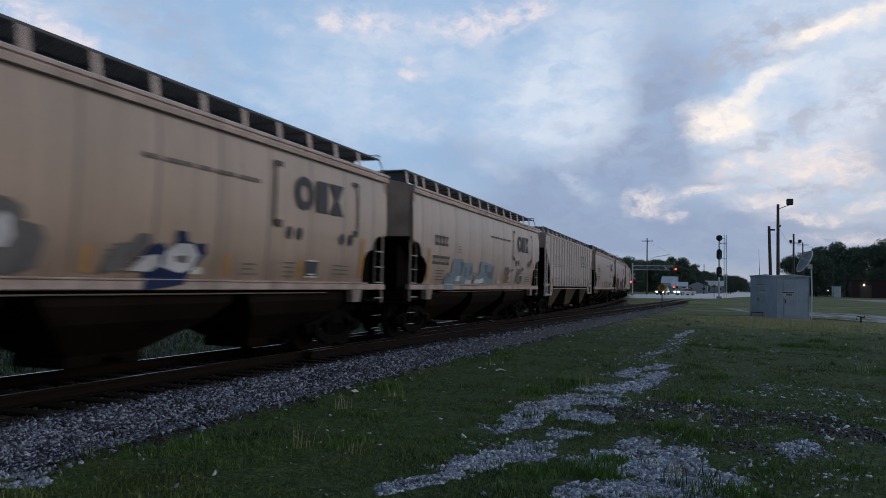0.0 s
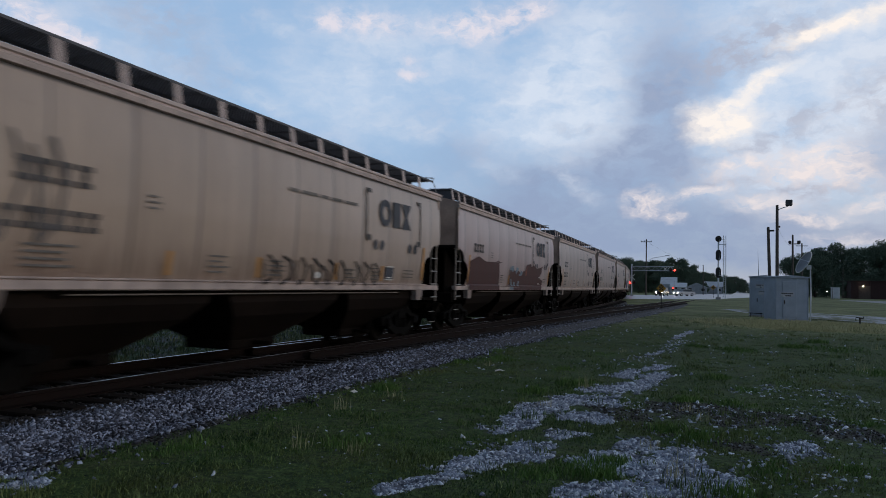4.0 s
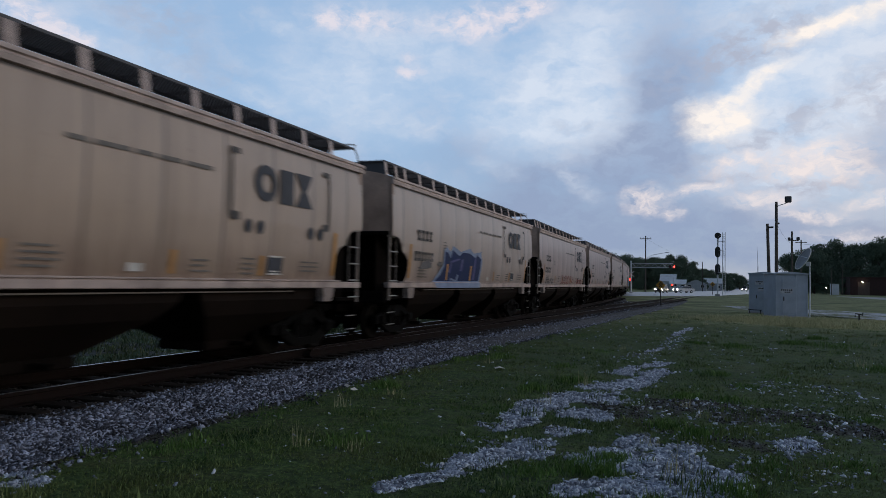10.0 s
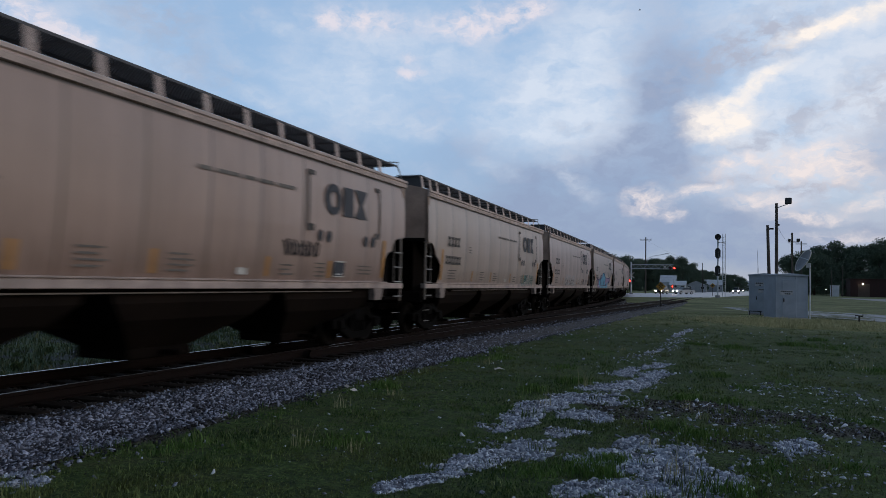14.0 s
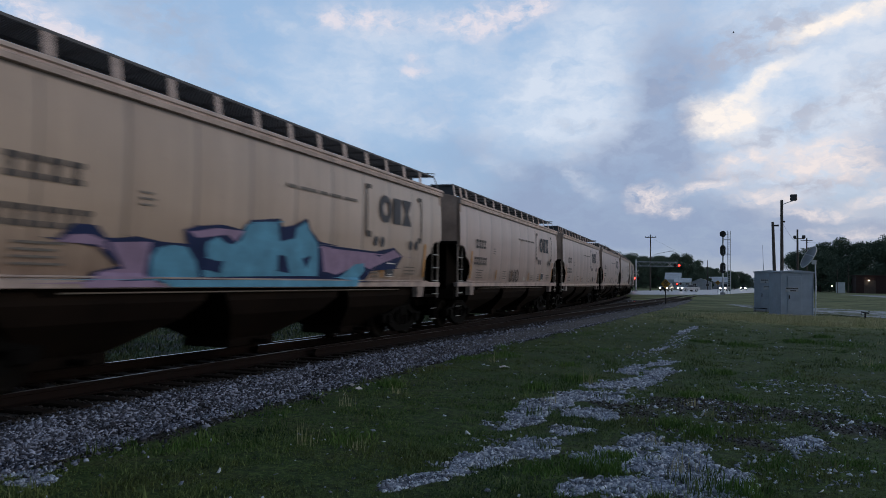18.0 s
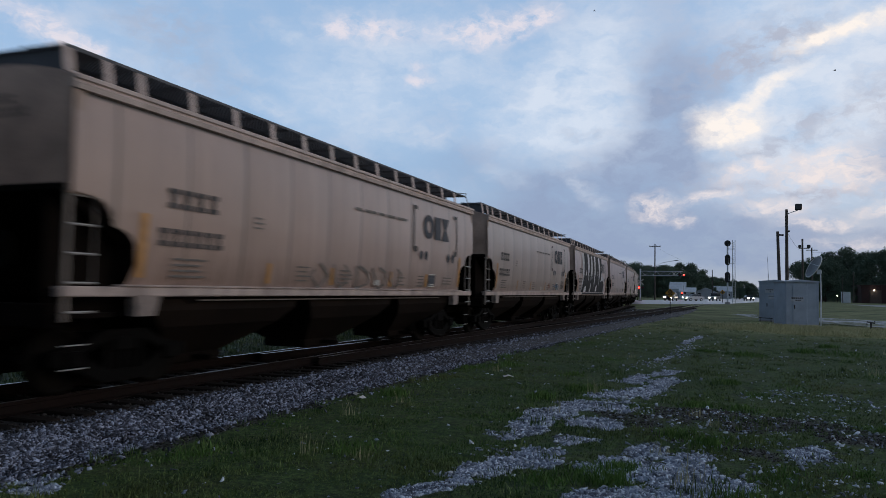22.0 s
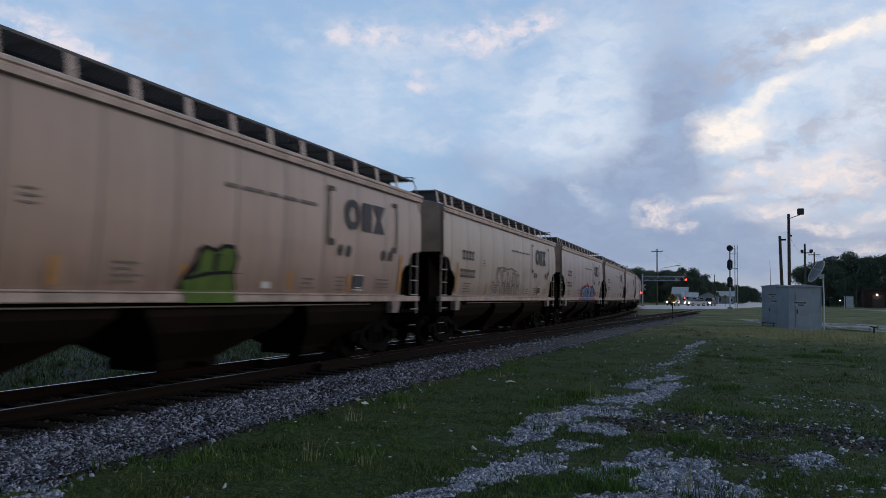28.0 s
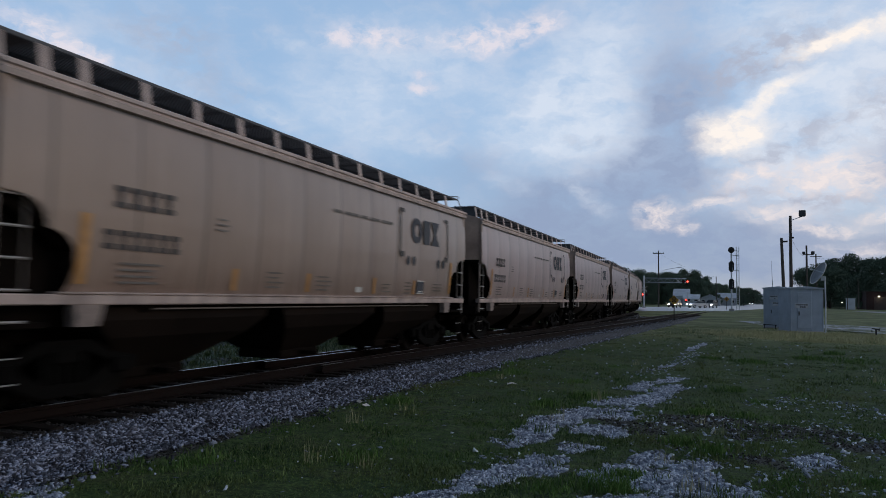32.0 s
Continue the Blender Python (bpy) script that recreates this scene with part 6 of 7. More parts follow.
for k in range(42):
    y = 1.5 + k * 1.15 + rng.uniform(-0.5, 0.5)
    x = float(np.interp(y, LINE_Y, LINE_X)) - rng.uniform(4.0, 7.0)
    plant(rng.choice(SHRUB), x, y, rng.uniform(0.13, 0.24), rng.uniform(0, 360), rng.uniform(0.8, 1.1))


# ---- vehicles at the crossing ----
def motor_car(name, label, paint, tall=False):
    """A car that faces -y: body, glasshouse, lamps and wheels."""
    root = thing(name, Matrix(), label, "car")
    h = 1.0 if not tall else 1.12
    top = 1.45 if not tall else 1.78
    body = part("body", Mesh().prism([(-2.25, 0.35), (2.25, 0.35), (2.3, 0.6), (2.25, h - 0.05), (1.7, h), (-1.0, h), (-2.1, h - 0.18), (-2.3, 0.6)][::-1], -0.86, 0.86, "x"), paint, root)
    cab = Mesh()
    lo, hi = [(-1.15, h), (1.95, h)], [(-0.45, top), (1.2 if not tall else 1.8, top)]
    cab.add([(-0.80, lo[0][0], h), (0.80, lo[0][0], h), (0.80, lo[1][0], h), (-0.80, lo[1][0], h), (-0.62, hi[0][0], top), (0.62, hi[0][0], top), (0.62, hi[1][0], top), (-0.62, hi[1][0], top)],
            [(0, 1, 5, 4), (1, 2, 6, 5), (2, 3, 7, 6), (3, 0, 4, 7), (4, 5, 6, 7)])
    part("glasshouse", cab, GLASS, root, "dark tinted windows")
    part("roof", Mesh().box(-0.63, 0.63, hi[0][0] + 0.02, hi[1][0], top - 0.01, top + 0.04, 0.02), paint, root)
    for s in (-1, 1):
        part("headlight", Mesh().box(s * 0.62 - 0.19, s * 0.62 + 0.19, -2.34, -2.2, 0.60, 0.82, 0.03), HEAD_LAMP, root, "lit headlight")
        part("tail_light", Mesh().box(s * 0.68 - 0.13, s * 0.68 + 0.13, 2.2, 2.33, 0.72, 0.9, 0.03), DARK_RED, root)
        for y in (-1.4, 1.4):
            wl = part("wheel", Mesh().lathe([(-0.11, 0.26), (-0.10, 0.33), (0.10, 0.33), (0.11, 0.26)], 16), RUBBER, root, at=(s * 0.80, y, 0.33))
            part("rim", Mesh().lathe([(s * 0.10, 0.2), (s * 0.125, 0.18)], 12), GALV, wl)
    part("bumper", Mesh().box(-0.84, 0.84, -2.36, -2.25, 0.38, 0.55, 0.03), paint, root)
    part("grille", Mesh().box(-0.4, 0.4, -2.33, -2.27, 0.6, 0.76, 0.01), BLACK, root)
    return root


CAR_DARK = mat("dark_car_paint", (0.03, 0.03, 0.035), 0.3, 0.3, vary=0.1, bump=0)
CAR_WHITE = mat("white_car_paint", (0.6, 0.61, 0.63), 0.3, vary=0.06, bump=0)
CAR_SILVER = mat("silver_car_paint", (0.34, 0.35, 0.37), 0.3, 0.5, vary=0.1, bump=0)
ROAD_Z = 0.47
suv = motor_car("waiting_suv", "dark sport utility car waiting at the crossing with headlights on", CAR_DARK, True)
suv.matrix_basis = pose(-11.6, 162.5, ROAD_Z, 0, 0, -12)
sedan = motor_car("waiting_sedan", "white sedan waiting at the crossing with headlights on", CAR_WHITE)
sedan.matrix_basis = pose(-7.4, 169, ROAD_Z, 0, 0, -48)
arriving = motor_car("arriving_car", "silver car driving up and stopping behind the white sedan", CAR_SILVER, True)
passing = motor_car("passing_car", "dark car driving past on the far road", CAR_DARK)
distant = motor_car("distant_car", "far car driving up the road with headlights on", CAR_WHITE)


def on_road(az, d, heading_deg):
    return pose(d * math.sin(radians(az)), d * math.cos(radians(az)), ROAD_Z - (0.06 if d > 400 else 0.0), 0, 0, heading_deg)


ARRIVE = [(0, 1.45, 520), (6, 1.75, 370), (9, 1.70, 305), (11, 1.57, 270), (13, 1.29, 243), (14.5, 0.97, 228), (16.5, 0.43, 214), (18, 0.0, 205),
          (20, -0.62, 195), (22, -1.03, 184), (24, -1.36, 178), (26, -1.53, 176), (28, -1.54, 176), (32, -1.54, 176)]
PASS = [(0, 2.2, 760), (8, 1.75, 480), (14, 1.45, 330), (16.5, 1.34, 285), (18, 1.24, 262), (20, 1.06, 236), (22, 1.25, 212), (23, 1.80, 203), (24, 2.5, 196), (26, 4.0, 187), (28, 4.6, 184), (32, 4.7, 183)]
LATE = [(0, 2.3, 1400), (16, 1.9, 900), (28, 1.4, 520), (30, 1.25, 460), (32, 1.14, 405)]

# ---- birds ----
def bird():
    root = thing("bird", Matrix(), "small dark bird flying across the evening sky", "bird")
    part("body", Mesh().lathe([(-0.12, 0.012), (-0.08, 0.035), (0.0, 0.045), (0.08, 0.03), (0.12, 0.01)], 8, "y"), BLACK, root)
    part("tail", Mesh().box(-0.03, 0.03, -0.20, -0.10, -0.006, 0.006, 0.002), BLACK, root)
    for s in (-1, 1):
        w_ = [(s * 0.02, 0.05), (s * 0.14, 0.07), (s * 0.26, -0.01), (s * 0.13, -0.02), (s * 0.02, -0.05)]
        part("wing", Mesh().prism(w_ if s < 0 else w_[::-1], -0.006, 0.006, "z"), BLACK, root, at=pose(0, 0, 0.02, 0, -14 * s, 0))
    return root


BIRDS = [bird(), bird()]

# ---- spray paint on single wagons ----
SPRAY = {}


def spray(name, color):
    if name not in SPRAY:
        SPRAY[name] = mat("spray_paint_" + name, color, 0.65, scale=2.5, vary=0.22, fine=18, bump=0.05, spec=0.18)
    return SPRAY[name]


def paint_on(n, pts, color, label, lift=0.016):
    if n == 22:
        pts = [(y - 0.42, z) for y, z in pts]
    ob = part("graffiti", shape_on_side(Mesh(), pts, lift), color, TRAIN[n], label)
    bm = bmesh.new()
    bm.from_mesh(ob.data)
    bmesh.ops.remove_doubles(bm, verts=bm.verts, dist=0.004)
    bm.to_mesh(ob.data)
    bm.free()


BLACK_SPRAY, WHITE_SPRAY = spray("black", (0.012, 0.012, 0.015)), spray("white", (0.60, 0.60, 0.62))
SKY_SPRAY, LILAC, BLUE_SPRAY = spray("sky_blue", (0.12, 0.34, 0.50)), spray("lilac", (0.33, 0.24, 0.36)), spray("deep_blue", (0.016, 0.030, 0.095))
PALE_BLUE, BROWN, GREEN = spray("pale_blue_grey", (0.21, 0.27, 0.32)), spray("brown", (0.085, 0.042, 0.040)), spray("olive_green", (0.10, 0.16, 0.035))
PINK, TEAL, RED = spray("pink", (0.40, 0.09, 0.13)), spray("teal_blue", (0.09, 0.17, 0.27)), spray("rusty_red", (0.26, 0.09, 0.06))
ORANGE, GREY_SPRAY = spray("orange", (0.5, 0.25, 0.07)), spray("smoke_grey", (0.16, 0.15, 0.15))


def stroke(pts, w_):
    """A thin sprayed line as a polygon."""
    a, b = [], []
    for k, p in enumerate(pts):
        q, s = pts[max(0, k - 1)], pts[min(len(pts) - 1, k + 1)]
        d = Vector((s[0] - q[0], s[1] - q[1])).normalized() * w_ / 2
        a.append((p[0] - d.y, p[1] + d.x))
        b.append((p[0] + d.y, p[1] - d.x))
    return a + b[::-1]


def scrawl(n, y0, y1, z0, z1, seed, color, label, count=5, w_=0.05):
    """A row of looping hand-sprayed lines that cannot be read."""
    r = random.Random(seed)
    m = Mesh()
    step = (y1 - y0) / count
    for k in range(count):
        y = y0 + k * step
        pts = [(y + step * r.uniform(0, 0.3), z0 + (z1 - z0) * r.uniform(0.7, 1.0)), (y + step * r.uniform(0.1, 0.4), (z0 + z1) / 2), (y + step * r.uniform(0.2, 0.5), z0),
               (y + step * r.uniform(0.6, 0.9), z0 + (z1 - z0) * 0.2), (y + step * 0.9, z0 + (z1 - z0) * r.uniform(0.5, 0.8)), (y + step * r.uniform(0.3, 0.6), z1)]
        for a, b in zip(pts, pts[1:]):
            shape_on_side(m, stroke([a, b], w_), 0.018)
    part("graffiti", m, color, TRAIN[n], label)


# great black and white letters over the whole side
AW = "huge black sprayed letters on a white ground"
N = 18
paint_on(N, [(-5.39, 3.83), (-3.3, 3.9), (2.76, 3.9), (4.13, 2.76), (5.28, 2.51), (5.66, 1.57), (5.6, 1.38), (-5.49, 1.37), (-5.17, 1.87), (-4.91, 2.57), (-5.13, 3.31)], WHITE_SPRAY, AW)
paint_on(N, [(-4.55, 3.9), (-3.31, 3.9), (3.93, 3.9), (3.82, 2.95), (3.41, 2.24), (4.46, 2.38), (5.29, 2.09), (5.15, 1.38), (-5.32, 1.37), (-4.82, 2.01), (-4.42, 2.67), (-4.39, 3.4)], BLACK_SPRAY, AW, 0.022)
for gap in ([(-3.13, 3.9), (-2.37, 3.9), (-2.25, 3.22), (-2.61, 2.2), (-2.79, 2.81)], [(-3.62, 2.88), (-3.39, 2.62), (-3.84, 2.53)], [(-4.05, 1.84), (-3.43, 1.89), (-3.48, 1.54), (-4.42, 1.5)],
            [(-1.49, 3.83), (-1.02, 3.84), (-0.84, 3.29), (-0.88, 2.8), (-1.04, 2.24), (-1.22, 2.74), (-1.86, 2.2), (-1.53, 2.75)], [(-1.5, 2.06), (-1.37, 2.08), (-1.47, 1.56), (-1.95, 1.52)],
            [(-0.08, 3.88), (0.57, 3.86), (0.58, 2.74), (0.01, 1.87), (0.09, 2.87)], [(1.46, 2.93), (1.62, 2.62), (1.36, 2.59)], [(0.96, 1.89), (1.5, 2.03), (1.45, 1.59), (0.82, 1.54)],
            [(1.97, 3.9), (2.63, 3.9), (2.93, 3.27), (2.45, 1.92), (2.27, 3.03)]):
    paint_on(N, gap, WHITE_SPRAY, AW, 0.028)
PERI, SLATE = spray("periwinkle", (0.15, 0.20, 0.36)), spray("slate_blue", (0.13, 0.17, 0.20))
paint_on(4, [(-6.6, 1.34), (-6.6, 2.3), (-5.6, 2.5), (-4.75, 2.35), (-3.52, 2.37), (-2.9, 2.45), (-2.7, 1.74), (-2.7, 1.34)], BROWN, "large brown sprayed piece with pale blue edges")
# wagon 22: blue letters on a pink glow
PIECE = "blue and teal sprayed letters with black outline and pink glow"
paint_on(22, [(-1.99, 1.33), (-1.89, 1.53), (-1.34, 1.56), (-1.32, 1.97), (-0.89, 1.94), (-0.4, 2.05), (-0.09, 2.22), (0.36, 2.19), (0.85, 2.27), (1.0, 2.44), (1.51, 2.29), (2.18, 2.2), (2.57, 2.29), (3.0, 2.16), (3.82, 2.13), (4.43, 2.01), (4.4, 1.55), (4.89, 1.33)], PINK, PIECE, 0.0140)
paint_on(22, [(-1.34, 2.01), (-1.08, 2.02), (-1.07, 1.86), (-1.32, 1.84)], ORANGE, PIECE, 0.0160)
paint_on(22, [(-0.91, 1.56), (-0.95, 1.8), (-0.82, 2.08), (-0.66, 2.19), (-0.4, 2.05), (0.03, 2.12), (0.25, 2.22), (0.54, 2.17), (1.24, 2.22), (1.46, 2.06), (1.66, 2.26), (2.5, 2.12), (2.82, 2.22), (3.44, 2.29), (3.92, 2.08), (4.04, 1.74), (3.66, 1.52), (-0.86, 1.48)], BLACK_SPRAY, PIECE, 0.0180)
paint_on(22, [(-0.76, 1.86), (-0.65, 2.09), (-0.49, 1.96), (-0.13, 2.01), (0.08, 2.12), (0.25, 2.15), (0.4, 1.51), (-0.1, 1.5), (-0.14, 1.78), (-0.58, 1.71)], PERI, PIECE, 0.0220)
paint_on(22, [(-0.77, 1.64), (-0.31, 1.65), (-0.29, 1.33), (-0.71, 1.33)], TEAL, PIECE, 0.0220)
paint_on(22, [(0.31, 2.1), (1.31, 2.17), (1.35, 2.01), (1.03, 1.86), (1.54, 1.72), (1.56, 1.53), (0.46, 1.51)], TEAL, PIECE, 0.0230)
paint_on(22, [(0.41, 1.89), (0.72, 1.81), (0.72, 1.67), (0.52, 1.57)], BLACK_SPRAY, PIECE, 0.0260)
paint_on(22, [(1.47, 1.89), (1.7, 2.19), (2.5, 2.07), (2.83, 2.15), (2.97, 1.95), (2.48, 1.84), (2.65, 1.53), (1.77, 1.52), (1.93, 1.85)], PERI, PIECE, 0.0240)
paint_on(22, [(3.05, 1.95), (3.35, 2.21), (3.77, 2.13), (3.78, 1.91), (3.37, 1.82), (3.89, 1.76), (3.57, 1.53), (2.9, 1.53)], TEAL, PIECE, 0.0250)
paint_on(22, [(-0.52, 1.99), (-0.13, 2.03), (0.11, 2.12), (0.13, 2.09), (-0.1, 1.99), (-0.49, 1.95)], WHITE_SPRAY, PIECE, 0.0290)
paint_on(22, [(0.56, 2.14), (1.3, 2.17), (1.3, 2.13), (0.56, 2.11)], WHITE_SPRAY, PIECE, 0.0290)
paint_on(22, [(1.63, 2.14), (1.73, 2.21), (2.5, 2.08), (2.49, 2.05), (1.77, 2.17)], WHITE_SPRAY, PIECE, 0.0290)
paint_on(22, [(-0.78, 1.66), (-0.31, 1.66), (-0.31, 1.63), (-0.78, 1.62)], WHITE_SPRAY, PIECE, 0.0290)
paint_on(22, [(-0.71, 1.46), (1.15, 1.47), (1.16, 1.33), (-0.68, 1.33)], TEAL, PIECE, 0.0190)
paint_on(22, [(1.42, 1.47), (3.48, 1.47), (3.49, 1.34), (1.43, 1.33)], PERI, PIECE, 0.0200)
# wagon 8: spiky deep blue piece
PIECE = "deep blue spiky sprayed piece with pale blue edge"
FROST, DUSK = spray("frosty_blue", (0.25, 0.31, 0.44)), spray("dusky_violet", (0.10, 0.10, 0.22))
paint_on(8, [(-4.76, 1.52), (-4.27, 1.82), (-4.01, 2.0), (-3.97, 2.45), (-3.75, 2.56), (-3.38, 2.43), (-3.2, 2.62), (-2.87, 2.57), (-2.37, 2.47), (-1.45, 2.63), (-1.02, 2.48), (-0.19, 2.56), (0.08, 2.24), (-0.12, 1.33), (-4.5, 1.34)], FROST, PIECE, 0.0140)
paint_on(8, [(-4.62, 1.51), (-4.16, 1.73), (-3.89, 1.97), (-3.88, 2.39), (-3.68, 2.41), (-3.34, 2.23), (-3.19, 2.5), (-2.51, 2.33), (-2.23, 2.45), (-1.49, 2.47), (-0.74, 2.32), (-0.61, 2.44), (-0.1, 2.31), (-0.23, 1.56)], BLUE_SPRAY, PIECE, 0.0180)
paint_on(8, [(-3.47, 1.79), (-3.33, 2.15), (-2.51, 2.27), (-2.47, 2.21), (-3.2, 2.1), (-3.31, 1.78)], DUSK, PIECE, 0.0220)
paint_on(8, [(-2.41, 1.87), (-2.29, 2.22), (-2.07, 2.26), (-2.16, 1.86)], DUSK, PIECE, 0.0220)
paint_on(8, [(-1.01, 1.58), (-0.88, 2.31), (-0.7, 2.3), (-0.75, 1.58)], DUSK, PIECE, 0.0220)
paint_on(8, [(-3.15, 1.61), (-2.68, 1.57), (-2.62, 1.74), (-2.51, 1.74), (-2.54, 1.53), (-3.14, 1.56)], FROST, PIECE, 0.0220)
paint_on(8, [(-4.54, 1.99), (-4.39, 2.1), (-4.12, 2.1), (-4.14, 1.95)], GREY_SPRAY, PIECE, 0.0140)
paint_on(8, [(-5.9, 1.85), (-5.73, 2.04), (-5.26, 2.1), (-4.98, 2.03), (-4.95, 1.9), (-5.43, 1.86)], GREY_SPRAY, PIECE, 0.0140)
# wagon 4: great brown piece with pale blue touches
PIECE = "large brown sprayed piece with pale blue edges"
paint_on(4, [(-1.17, 2.1), (-1.12, 2.21), (-0.97, 2.29), (-0.54, 2.3), (-0.48, 2.1), (-0.79, 2.01)], PALE_BLUE, PIECE, 0.0140)
paint_on(4, [(-0.26, 2.05), (-0.07, 2.28), (0.33, 2.23), (0.09, 2.06), (-0.13, 1.97)], PALE_BLUE, PIECE, 0.0140)
paint_on(4, [(0.51, 1.96), (0.71, 2.16), (1.08, 2.1), (0.91, 1.88)], PALE_BLUE, PIECE, 0.0140)
paint_on(4, [(-1.17, 2.11), (-0.99, 2.13), (-0.7, 2.06), (-0.54, 2.15), (-0.29, 2.11), (-0.15, 1.97), (0.05, 2.09), (0.33, 2.14), (0.54, 2.08), (0.59, 1.98), (0.9, 1.94), (1.08, 2.12), (1.52, 2.13), (1.77, 2.43), (2.5, 2.49), (2.69, 2.35), (3.07, 2.47), (3.77, 2.3), (4.96, 2.42), (4.89, 2.11), (4.33, 1.88), (5.22, 1.79), (5.23, 1.6), (4.85, 1.35), (-0.56, 1.34), (-0.53, 1.46), (-1.14, 1.47)], BROWN, PIECE, 0.0180)
paint_on(4, [(-1.0, 1.78), (-0.85, 1.77), (-0.67, 1.5), (-0.86, 1.5)], PALE_BLUE, PIECE, 0.0230)
paint_on(4, [(-0.46, 1.66), (-0.22, 1.68), (-0.21, 1.51), (-0.48, 1.5)], PALE_BLUE, PIECE, 0.0230)
paint_on(4, [(0.14, 1.52), (0.31, 1.71), (0.52, 1.69), (0.41, 1.5)], PALE_BLUE, PIECE, 0.0230)
paint_on(4, [(0.28, 1.98), (0.5, 2.03), (0.77, 1.98), (0.75, 1.93), (0.38, 1.94)], PALE_BLUE, PIECE, 0.0230)
paint_on(4, [(1.53, 1.97), (1.57, 2.15), (1.87, 2.42), (1.78, 2.17), (1.74, 1.96)], RED, PIECE, 0.0220)
paint_on(4, [(-1.14, 1.45), (-0.55, 1.45), (-0.51, 1.35), (-1.13, 1.35)], PALE_BLUE, PIECE, 0.0200)
# wagon 13: sky-blue bubble piece with lilac wings
PIECE = "sky-blue and lilac sprayed bubble piece with dark outlines"
paint_on(13, [(-5.41, 1.94), (-5.32, 2.03), (-5.11, 2.17), (-4.81, 2.18), (-4.6, 2.0), (-4.13, 2.05), (-3.56, 2.01), (-3.04, 2.02), (-3.13, 2.22), (-2.89, 2.29), (-2.24, 2.37), (-1.72, 2.32), (-1.45, 2.5), (-0.56, 2.61), (-0.47, 2.45), (-0.06, 2.53), (0.37, 2.69), (0.52, 2.48), (0.91, 2.26), (2.12, 2.19), (3.46, 2.17), (4.57, 2.31), (5.11, 2.11), (4.75, 1.79), (3.35, 1.71), (3.11, 1.45), (-5.0, 1.41), (-4.74, 1.56), (-4.37, 1.64), (-4.75, 1.88)], BLUE_SPRAY, PIECE, 0.0140)
paint_on(13, [(-5.37, 1.93), (-5.22, 2.01), (-4.92, 2.04), (-4.66, 1.98), (-4.55, 1.81), (-4.76, 1.91), (-5.1, 1.92)], LILAC, PIECE, 0.0180)
paint_on(13, [(-4.55, 1.95), (-3.8, 2.0), (-3.87, 1.48), (-4.93, 1.4), (-4.68, 1.55), (-4.28, 1.62), (-4.42, 1.78)], LILAC, PIECE, 0.0180)
paint_on(13, [(-2.99, 2.19), (-2.36, 2.3), (-1.65, 2.28), (-1.85, 2.12), (-2.11, 2.21), (-2.82, 2.11)], LILAC, PIECE, 0.0180)
paint_on(13, [(0.96, 2.18), (2.01, 2.13), (3.4, 2.12), (4.15, 1.96), (3.35, 1.77), (2.72, 1.83), (1.71, 1.6), (1.19, 1.67)], LILAC, PIECE, 0.0190)
paint_on(13, [(3.73, 2.06), (4.57, 2.26), (4.96, 2.11), (4.15, 1.95)], LILAC, PIECE, 0.0190)
paint_on(13, [(-3.73, 1.46), (-3.77, 1.79), (-3.65, 1.92), (-3.36, 1.98), (-3.04, 1.96), (-2.81, 1.75), (-2.68, 1.51)], SKY_SPRAY, PIECE, 0.0220)
paint_on(13, [(-2.63, 1.64), (-2.59, 2.06), (-2.35, 2.15), (-1.97, 2.04), (-1.71, 2.15), (-1.59, 2.41), (-1.31, 2.48), (-0.64, 2.54), (-0.54, 2.18), (-0.05, 2.27), (-0.01, 2.46), (0.33, 2.63), (0.48, 2.45), (0.82, 2.2), (0.95, 1.57), (-2.56, 1.51)], SKY_SPRAY, PIECE, 0.0230)
paint_on(13, [(1.82, 1.53), (2.48, 1.83), (2.96, 1.88), (3.03, 1.7), (2.62, 1.45)], SKY_SPRAY, PIECE, 0.0230)
paint_on(13, [(-2.76, 2.07), (-2.65, 2.06), (-2.55, 1.81), (-2.15, 1.75), (-2.2, 1.57), (-2.63, 1.64)], BLUE_SPRAY, PIECE, 0.0270)
paint_on(13, [(-0.57, 1.93), (-0.32, 1.92), (-0.1, 1.6), (-0.51, 1.64)], BLUE_SPRAY, PIECE, 0.0270)
paint_on(13, [(0.28, 1.89), (0.59, 1.97), (0.47, 1.7)], BLUE_SPRAY, PIECE, 0.0270)
paint_on(13, [(-3.63, 1.46), (2.74, 1.48), (2.62, 1.36), (-3.33, 1.35)], SKY_SPRAY, PIECE, 0.0210)
paint_on(13, [(-5.0, 1.42), (-3.73, 1.45), (-3.43, 1.35), (-4.96, 1.36)], LILAC, PIECE, 0.0210)
# wagon 1: faded pale blue letters
PIECE = "faded pale blue-grey sprayed letters"
paint_on(1, [(-4.55, 1.53), (-4.55, 2.2), (-4.29, 2.28), (-3.58, 2.32), (-3.43, 2.21), (-2.44, 2.2), (-2.4, 1.54), (-3.47, 1.51)], PALE_BLUE, PIECE, 0.0140)
paint_on(1, [(-2.2, 1.55), (-2.15, 1.76), (-1.52, 1.9), (-1.58, 2.3), (-0.93, 2.3), (0.19, 2.19), (0.1, 1.54)], PALE_BLUE, PIECE, 0.0140)
paint_on(1, [(-5.21, 1.35), (-5.19, 1.66), (-4.91, 1.84), (-4.55, 1.83), (-4.44, 1.59), (-4.45, 1.33)], PALE_BLUE, PIECE, 0.0145)
paint_on(1, [(-3.76, 1.78), (-3.81, 2.18), (-3.52, 2.24), (-3.45, 2.14), (-3.57, 1.75)], SLATE, PIECE, 0.0180)
